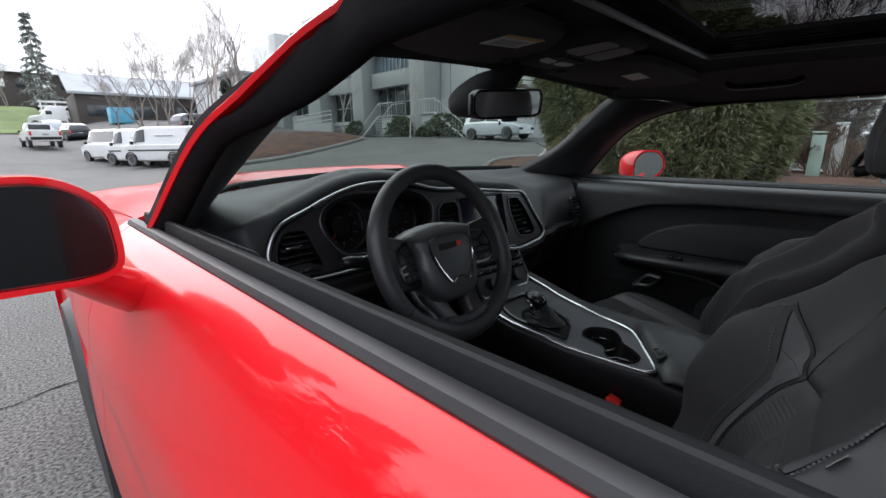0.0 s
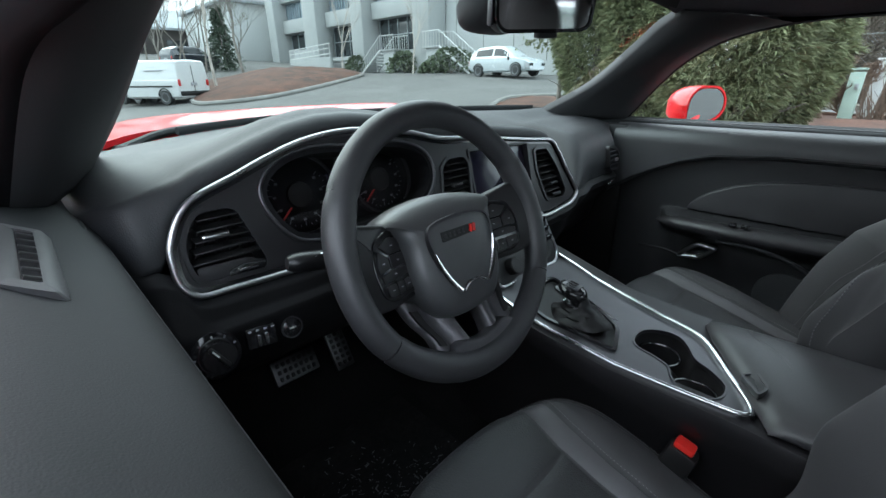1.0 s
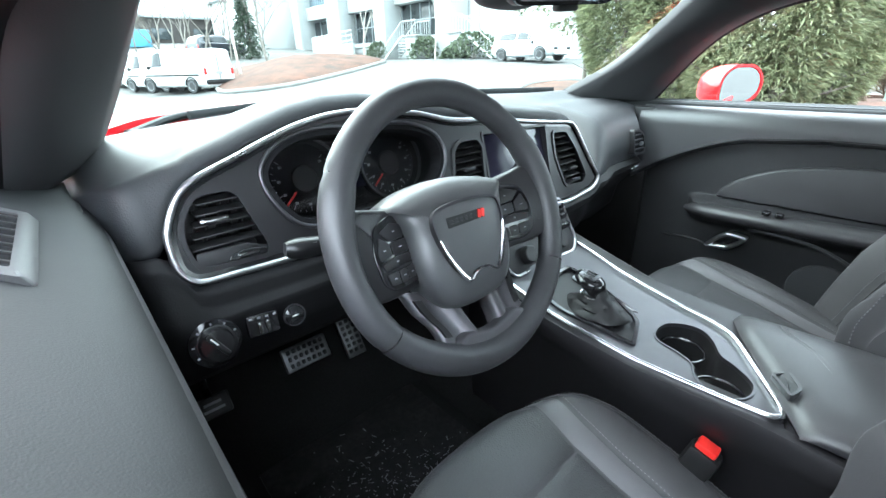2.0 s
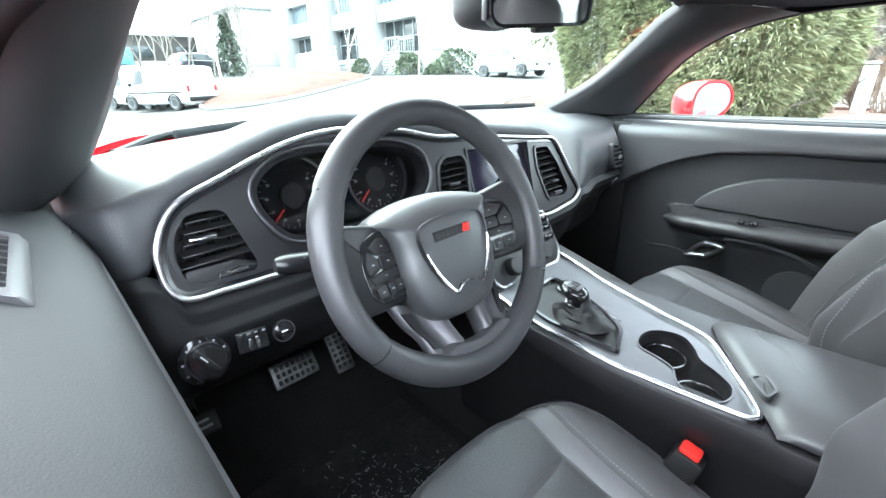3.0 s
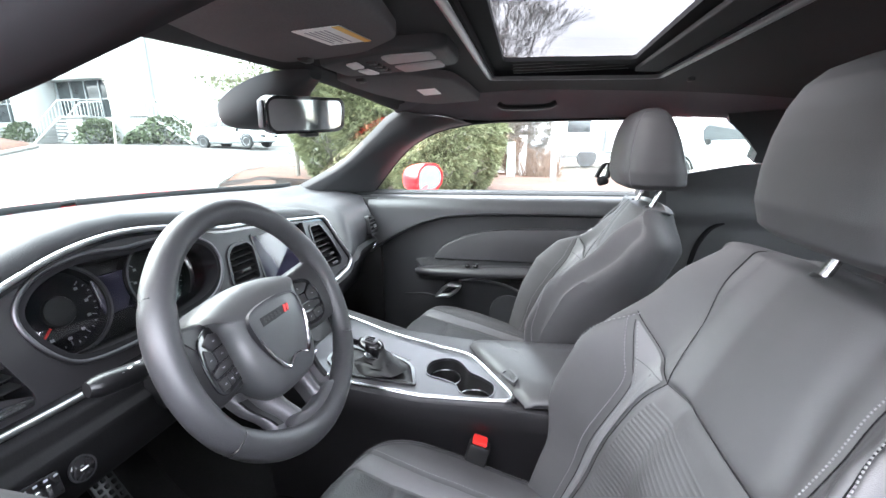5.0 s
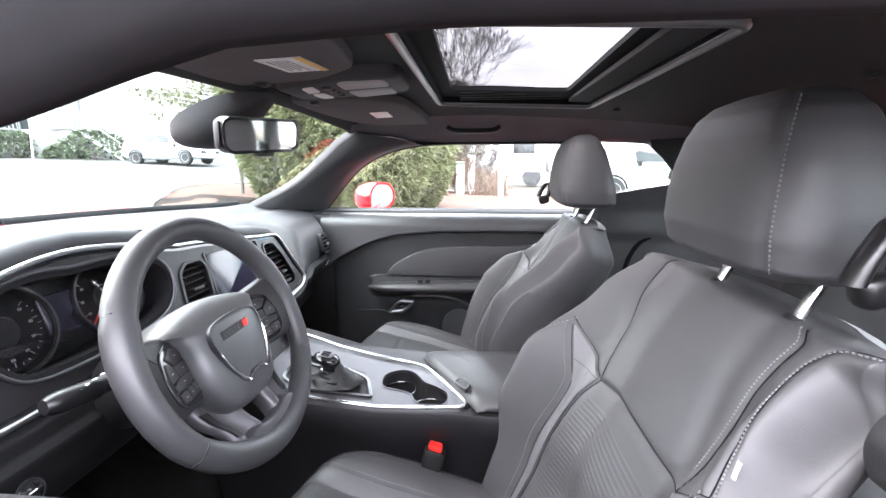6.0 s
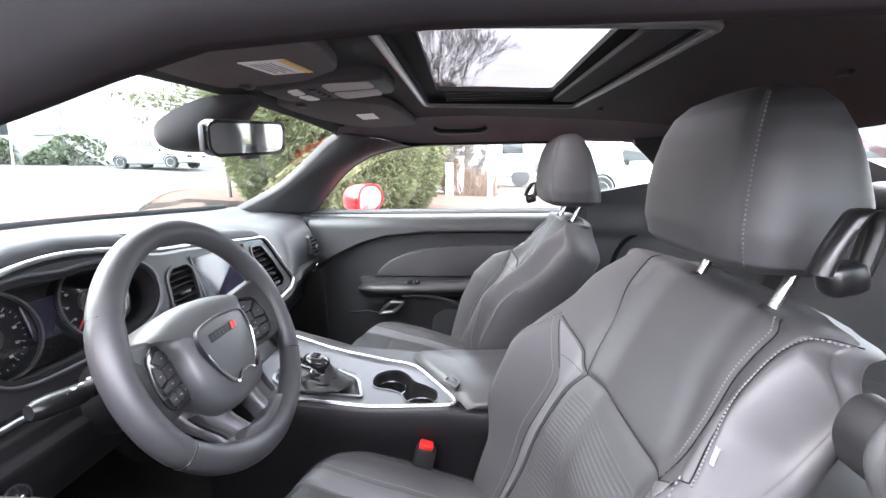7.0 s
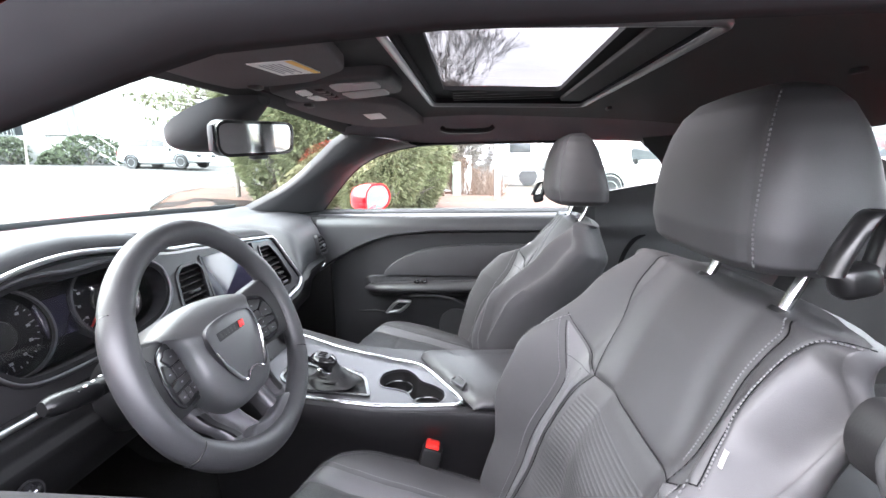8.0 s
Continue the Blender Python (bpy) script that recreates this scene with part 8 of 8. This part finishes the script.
# ---- mulch bed with its kerb ----
BED = [polar(az, r) for az, r in ((16.3, 22.6), (19.5, 20.6), (24, 20.4), (29, 22.0), (33.2, 25.0), (35.3, 28.5), (34.2, 31.0), (30, 32.0), (25, 33.0), (20, 32.5), (16.5, 30))]
bed2 = spline(BED, 80, closed=True)
cxm, cym = sum(p[0] for p in BED) / len(BED), sum(p[1] for p in BED) / len(BED)
rings = []
for k in (1.0, 0.97, 0.9, 0.75, 0.55, 0.35, 0.15):
    rings.append([(cxm + (p.x - cxm) * k, cym + (p.y - cym) * k, ground_z(cxm + (p.x - cxm) * k, cym + (p.y - cym) * k) + 0.08 + 0.75 * (1 - k) ** 0.6 + 0.10 * noise.noise(Vector((p.x * k, p.y * k, 1)))) for p in bed2])
tagged(obj("mulch_bed", loft(rings), MULCH, sharp=180), "raised bed of brown bark mulch", "bed", kind="structure")
kp = [Vector((p.x, p.y, ground_z(p.x, p.y) + 0.06)) for p in bed2]
tagged(obj("kerb", tube(kp, 0.11, 8, closed=True), KERB), "pale concrete kerb round the mulch bed", "kerb", kind="structure")
BED2 = spline([polar(az, r) for az, r in ((51.5, 13.6), (50.0, 11.4), (54, 8.6), (62, 7.2), (74, 6.8), (90, 7.2), (104, 9), (104, 15), (80, 17), (62, 17), (54, 16))], 90, closed=True)
cx2, cy2 = sum(p.x for p in BED2) / 90, sum(p.y for p in BED2) / 90
rings = [[(cx2 + (p.x - cx2) * k, cy2 + (p.y - cy2) * k, ground_z(cx2 + (p.x - cx2) * k, cy2 + (p.y - cy2) * k) + 0.09 + 0.22 * (1 - k) + 0.05 * noise.noise(Vector((p.x * k, p.y * k, 5)))) for p in BED2] for k in (1.0, 0.95, 0.8, 0.6, 0.4, 0.2)]
tagged(obj("hedge_bed", loft(rings), MULCH, sharp=180), "bark mulch bed under the hedge", "bed", kind="structure")
tagged(obj("kerb", tube([Vector((p.x, p.y, ground_z(p.x, p.y) + 0.06)) for p in BED2], 0.11, 8, closed=True), KERB), "pale concrete kerb round the hedge bed", "kerb", kind="structure")
tagged(obj("dry_ground", sheet(lambda u, v: (9.0 + 20 * u, -14 + 16 * v, 0.10 + 0.06 * noise.noise(Vector((9 * u, 9 * v, 2)))), 40, 40), DRY), "dry leaf litter and thin grass by the fence", "ground", kind="structure")
tagged(obj("grass_bank", sheet(lambda u, v: (-22 + 26 * u, 62 + 60 * v, ground_z(0, 62 + 60 * v) + 0.1 + 2.2 * smooth(0, 0.5, v)), 20, 20), GRASS), "green grass bank on the far slope", "grass", kind="structure")


# ---- the office building ----
bz = 1.55
office = thing("office_building", (22, 26, bz), "pale concrete office building with deep window bays", "building")
FX = 22.0
obj("wall", rbox((FX + 6.6, 34.0, bz + 5.2), (12, 42, 11.0), 0.02), WALL_WHITE, office, "pale painted concrete wall")


def bay(y0, y1, z0, z1, cols, rows, glassmat, proud=0.0):
    w = obj("window", rbox((FX + 0.55 - proud, (y0 + y1) / 2, (z0 + z1) / 2), (0.12, y1 - y0, z1 - z0), 0.01), glassmat, office, "dark window glass")
    for c in range(cols + 1):
        obj("mullion", rbox((FX + 0.46 - proud, y0 + (y1 - y0) * c / cols, (z0 + z1) / 2), (0.10, 0.07, z1 - z0), 0.01, 1), STEEL, w)
    for r in range(rows + 1):
        obj("transom", rbox((FX + 0.45 - proud, (y0 + y1) / 2, z0 + (z1 - z0) * r / rows), (0.10, y1 - y0, 0.07), 0.01, 1), STEEL, w)


BAYS = [(39.6, 45.0), (32.0, 37.0), (24.6, 30.2)]
for y0, y1 in BAYS:
    obj("spandrel", rbox((FX + 0.15, (y0 + y1) / 2, 6.0), (0.9, y1 - y0 + 0.02, 1.15), 0.03), CONCRETE, office)
    obj("spandrel", rbox((FX + 0.15, (y0 + y1) / 2, 9.35), (0.9, y1 - y0 + 0.02, 2.5), 0.03), CONCRETE, office)
    bay(y0, y1, 6.6, 8.1, 12, 1, BLUE_PANEL, 0.2)
bay(39.6, 45.0, 3.9, 5.35, 4, 1, BLDG_GLASS)
bay(32.0, 37.0, 3.0, 5.45, 4, 2, BLDG_GLASS)
bay(24.6, 30.2, 3.15, 5.45, 5, 2, BLDG_GLASS)
for y0, y1, z in ((39.6, 45.0, 3.9), (32.0, 37.0, 3.0), (24.6, 30.2, 3.15)):
    obj("bay_base", rbox((FX + 0.25, (y0 + y1) / 2, (z + 1.2) / 2), (0.7, y1 - y0, z - 1.2), 0.02), CONCRETE, office)
for y0, y1 in ((45.0, 46.6), (37.2, 39.4), (30.35, 31.9), (22.9, 24.5)):
    obj("pier", rbox((FX - 0.35, (y0 + y1) / 2, bz + 5.1), (1.6, y1 - y0, 11.0), 0.04), CONCRETE, office, "deep concrete pier")
for k in range(6):
    obj("wall_joint", rbox((FX + 0.595, 22.0 - 2.4 * k, bz + 5.0), (0.02, 0.05, 9.0), 0), KERB, office)


def stairs(x, y, dirn, steps, rise, z0, label, depth=1.3):
    st = thing("entrance_stairs", (x, y, z0), label, "stairs", "entrance stairs")
    for k in range(steps):
        obj("tread", rbox((x, y + dirn * 0.28 * k, z0 + rise * (k + 0.5)), (depth, 0.30, 0.06), 0.01, 1), CONCRETE, st)
    top = y + dirn * 0.28 * steps
    obj("landing", rbox((x, top + dirn * 0.8, z0 + rise * steps), (depth, 1.7, 0.10), 0.01), CONCRETE, st)
    for s in (-1, 1):
        sx = x + s * depth / 2
        line = [(sx, y, z0 + 0.95), (sx, top, z0 + rise * steps + 0.95), (sx, top + dirn * 1.6, z0 + rise * steps + 0.95)]
        obj("handrail", tube(line, 0.03, 6), RAILING, st)
        obj("stringer", tube([(sx, y - dirn * 0.1, z0 + 0.05), (sx, top, z0 + rise * steps)], 0.07, 6), RAILING, st)
        for k in range(0, steps + 7):
            yy = y + dirn * 0.28 * k if k <= steps else top + dirn * (k - steps) * 0.25
            zz = z0 + rise * min(k, steps)
            obj("baluster", tube([(sx, yy, zz), (sx, yy, zz + 0.95)], 0.016, 5), RAILING, st)
    obj("support", rbox((x, top + dirn * 0.8, z0 + rise * steps / 2), (depth * 0.8, 1.2, rise * steps), 0.02), CONCRETE, st)


stairs(FX - 1.2, 29.6, -1, 8, 0.19, ground_z(FX - 1.2, 29.6) - 0.05, "concrete entrance stairs with white railings")
stairs(FX - 1.0, 18.9, 1, 9, 0.19, ground_z(FX - 1, 18.9) - 0.05, "white railed side stairs against the wall")
ramp = thing("access_ramp", (20.2, 38, 1.7), "pale access ramp with white railings", "ramp")
obj("ramp_wall", rbox((19.8, 37.0, 2.25), (0.3, 7.0, 1.3), 0.03), CONCRETE, ramp)
obj("deck", rbox((20.6, 37.0, 2.6), (1.6, 7.0, 0.15), 0.02), CONCRETE, ramp)
for zz in (3.15, 3.55, 3.9):
    obj("rail", tube([(19.8, 33.6, zz), (19.8, 40.6, zz - 0.25)], 0.035, 6), RAILING, ramp)
for k in range(9):
    obj("post", tube([(19.8, 33.7 + 0.86 * k, 2.8), (19.8, 33.7 + 0.86 * k, 3.92 - 0.03 * k)], 0.03, 6), RAILING, ramp)

# white warehouse beyond, roofed sheds and the hillside house
wh = thing("warehouse", (20, 56, 2.6), "white ribbed warehouse beside the office", "building")
obj("wall", rbox((22.5, 56, 5.2), (9, 14, 6.5), 0.05), WALL_WHITE, wh)
for k in range(12):
    obj("rib", rbox((17.98, 49.6 + 1.1 * k, 5.2), (0.06, 0.10, 6.4), 0.01, 1), CONCRETE, wh)
obj("roof", rbox((22.5, 56, 8.6), (9.8, 14.8, 0.35), 0.05), ROOFING, wh)
shed = thing("shed", (12, 66, 4), "low dark shed with a pale metal roof behind the trees", "building")
obj("wall", rbox((13.5, 68, 5.0), (15, 8, 4.0), 0.05), HOUSE_DARK, shed)
obj("roof", loft([[(5.4, 63.6, 6.9), (21.6, 63.6, 6.9), (21.6, 68, 9.3), (5.4, 68, 9.3)], [(5.4, 63.6, 7.15), (21.6, 63.6, 7.15), (21.6, 68, 9.55), (5.4, 68, 9.55)]]), ROOFING, shed, "pale metal roof")
for k in range(3):
    obj("window", rbox((8 + 4.5 * k, 63.96, 5.2), (2.2, 0.12, 1.2), 0.02), BLDG_GLASS, shed)
house = thing("hillside_house", (3, 112, 8), "dark two-storey house on the hill", "building")
obj("wall", rbox((2.5, 114, 11.2), (19, 10, 6.0), 0.05), HOUSE_DARK, house)
obj("roof", loft([[(-8, 108, 14.0), (13, 108, 14.0), (13, 120, 14.0), (-8, 120, 14.0)], [(-4, 113, 15.8), (9, 113, 15.8), (9, 115, 15.8), (-4, 115, 15.8)]]), ROOFING, house)
for k in range(6):
    obj("window", rbox((-5 + 3.0 * k, 108.95, 12.2), (1.6, 0.12, 1.3), 0.02), CAR_GLASS if k % 2 else PAPER, house)
sign = thing("fence_board", (6.2, 74, 5), "white rail fence on the slope", "fence")
for k in range(3):
    obj("rail", rbox((5.6, 73 + k * 0.05, 6.6 - 0.55 * k), (4.5, 0.1, 0.22), 0.02), RAILING, sign)
for k in range(4):
    obj("post", rbox((3.6 + 1.35 * k, 73.1, 5.6), (0.15, 0.15, 2.4), 0.02), RAILING, sign)
bt, bty = polar(9.6, 58)
skip = thing("blue_container", (bt, bty, ground_z(bt, bty)), "blue storage container far off", "container")
obj("box", rbox((bt, bty, ground_z(bt, bty) + 0.8), (2.0, 1.8, 1.6), 0.05), BLUE_TARP, skip)
for k in range(6):
    obj("rib", rbox((bt - 0.9 + 0.36 * k, bty - 0.91, ground_z(bt, bty) + 0.8), (0.08, 0.06, 1.5), 0.01, 1), BLUE_TARP, skip)

# ---- fence, cabinet and yard beyond the passenger side ----
cabx, caby = polar(87.2, 13.0)
cab = thing("utility_cabinet", (cabx, caby, 0.05), "pale green metal utility cabinet by the fence", "cabinet")
obj("body", rbox((cabx, caby, 0.62), (0.22, 0.24, 1.10), 0.02), CABINET_GREEN, cab)
obj("lid", rbox((cabx, caby, 1.22), (0.25, 0.27, 0.05), 0.015), CABINET_GREEN, cab)
obj("lock", rbox((cabx - 0.12, caby - 0.04, 0.88), (0.03, 0.07, 0.12), 0.01), STEEL, cab)
fence = thing("chain_fence", (16.5, -4, 0.1), "grey fence of steel posts and rails", "fence")
fx = 16.0
for k in range(9):
    obj("post", tube([(fx, 1.4 - 2.4 * k, 0.0), (fx, 1.4 - 2.4 * k, 2.15)], 0.04, 8), STEEL, fence)
for zz in (0.15, 2.1):
    obj("rail", tube([(fx, 1.6, zz), (fx, -18, zz)], 0.025, 6), STEEL, fence)
wires = []
for k in range(150):
    y = 1.6 - 0.10 * k
    for d in (-1, 1):
        y2 = y + d * 1.95
        wires.append(tube([(fx, y, 0.15), (fx, y2, 2.1)], 0.0025, 3))
tagged(obj("chain_mesh", join(*wires), STEEL, fence, "grey wire mesh"), kind="stuff")
gp, gpy = polar(92.6, 12.0)
post = thing("gate_post", (gp, gpy, 0.1), "thick grey steel gate post", "post")
obj("post", rbox((gp, gpy, 1.35), (0.16, 0.16, 2.7), 0.02), STEEL, post)
obj("cap", rbox((gp, gpy, 2.72), (0.20, 0.20, 0.05), 0.015), STEEL, post)
wp, wpy = polar(88.7, 14.0)
marker = thing("marker_post", (wp, wpy, 0.1), "white painted marker post", "post")
obj("post", rbox((wp, wpy, 0.72), (0.22, 0.22, 1.35), 0.02), RAILING, marker)
obj("cap", rbox((wp, wpy, 1.42), (0.25, 0.25, 0.05), 0.01), RAILING, marker)
rng = random.Random(77)
brush = []
for _ in range(260):
    az, r = rng.uniform(88.2, 93.5), rng.uniform(13.0, 15.0)
    x, y = polar(az, r)
    h = rng.uniform(0.3, 1.0)
    brush.append(tube([(x, y, 0.1), (x + rng.gauss(0, 0.25), y + rng.gauss(0, 0.25), 0.1 + h)], [0.012, 0.004], 3))
bx, by = polar(91, 14)
pile = thing("brush_pile", (bx, by, 0.1), "heap of red-brown cut branches by the fence", "brush")
tagged(obj("brushwood", join(*brush), TWIG, pile), kind="stuff")
lx, ly = polar(101, 21)
lorry = thing("box_truck", (lx, ly, 0.1), "white box truck parked behind the fence", "truck", "parked vehicles")
obj("box", rbox((lx + 1, ly - 2.2, 2.1), (2.4, 6.0, 2.6), 0.05), WHITE_CAR, lorry)
obj("cab", rbox((lx + 1, ly + 1.9, 1.5), (2.2, 1.9, 1.9), 0.25, 3), WHITE_CAR, lorry)
obj("cab_window", rbox((lx - 0.1, ly + 2.0, 1.95), (0.06, 1.0, 0.6), 0.05), CAR_GLASS, lorry)
obj("chassis", rbox((lx + 1, ly - 0.8, 0.65), (2.0, 8.0, 0.25), 0.03), STEEL, lorry)
for k in (-3.6, 1.6):
    obj("wheel", revolve([(0.0, -0.15), (0.42, -0.15), (0.45, 0), (0.42, 0.15), (0.0, 0.15)], Matrix.Translation((lx + 0.05, ly + k, 0.55)) @ Matrix.Rotation(radians(90), 4, "Y"), 20), RUBBER, lorry)
depot = thing("depot", (30, -28, 0.1), "depot building with a blue metal awning", "building")
obj("wall", rbox((34, -30, 2.6), (10, 30, 5.0), 0.05), WALL_WHITE, depot)
obj("awning", loft([[(28.0, -45, 3.4), (28.0, -15, 3.4), (29.2, -15, 4.6), (29.2, -45, 4.6)], [(28.05, -45, 3.5), (28.05, -15, 3.5), (29.25, -15, 4.7), (29.25, -45, 4.7)]]), BLUE_TARP, depot, "blue ribbed metal awning")
for k in range(20):
    obj("rib", tube([(28.0, -44.5 + 1.5 * k, 3.5), (29.2, -44.5 + 1.5 * k, 4.68)], 0.04, 5), RAILING, depot)
for k in range(7):
    obj("window", rbox((28.96, -42 + 4 * k, 2.0), (0.12, 2.6, 1.6), 0.02), BLDG_GLASS, depot)

# conifers along the other side of the lot, mirrored in the red paint
for i, (x, y, h) in enumerate(((-17, 9, 10), (-16, 3.5, 8.5), (-18, -3, 11), (-16.5, -9, 9), (-19, 16, 11), (-21, 24, 12))):
    spruce("lot_conifer", "dark conifer along the edge of the lot", x, y, h, 2.6, 500 + i, 24, DARK_LEAF, 0.06)

for i, (x, y, h) in enumerate(((-11.5, 4.5, 9), (-13.0, 0.5, 10), (-12.0, 8.5, 9))):
    bare_tree("bare_tree", "leafless tree across the car park", x, y, h, 400 + i, BARK, 0.45, 6, 0.14, 0.26)

for i, (x, y, h) in enumerate(((-8.0, 8.0, 9.5), (-7.2, 12.5, 10), (-9.0, 17.0, 10))):
    spruce("lot_conifer", "dark conifer along the edge of the lot", x, y, h, 2.6, 520 + i, 24, DARK_LEAF, 0.06)
for i, (az, r, h, w) in enumerate(((84.6, 17.5, 4.2, 1.8), (87.0, 18.5, 4.2, 1.8), (89.4, 20.0, 3.8, 1.6))):
    x, y = polar(az, r)
    cypress(x, y, h, w, 540 + i, 2200, BRUSH, "thicket_bush", "dense brown leafless thicket behind the fence", 0.9, 0.34, 0.007)
for i, (az, r, h) in enumerate(((83.5, 24, 9), (86.0, 26, 8), (88.5, 25, 6))):
    x, y = polar(az, r)
    bare_tree("bare_tree", "leafless brown tree behind the fence", x, y, h, 560 + i, TWIG, 0.45, 7, 0.13, 0.24)

for i, (az, r, h, w) in enumerate(((8.6, 84, 4.6, 3.4), (11.2, 84, 4.8, 3.6), (13.8, 84, 4.4, 3.6))):
    x, y = polar(az, r)
    cypress(x, y, h, w, 580 + i, 700, BRUSH, "thicket_bush", "dense brown leafless thicket on the slope", 0.7, 0.7, 0.02)
# a long crack across the asphalt
line = spline([(-3.2, 2.25), (-1.8, 2.42), (-1.19, 2.453), (-1.02, 2.50), (-0.93, 2.506), (-0.4, 2.56), (0.6, 2.50)], 120)
rng = random.Random(9)
V, F = [], []
for k, p in enumerate(line):
    j, w = rng.gauss(0, 0.006), rng.uniform(0.002, 0.008)
    V += [Vector((p.x, p.y + j - w, 0.004)), Vector((p.x, p.y + j + w, 0.004))]
    if k:
        F.append((2 * k - 2, 2 * k, 2 * k + 1, 2 * k - 1))
obj("crack", (V, F), SEAL, bpy.data.objects["ground"])
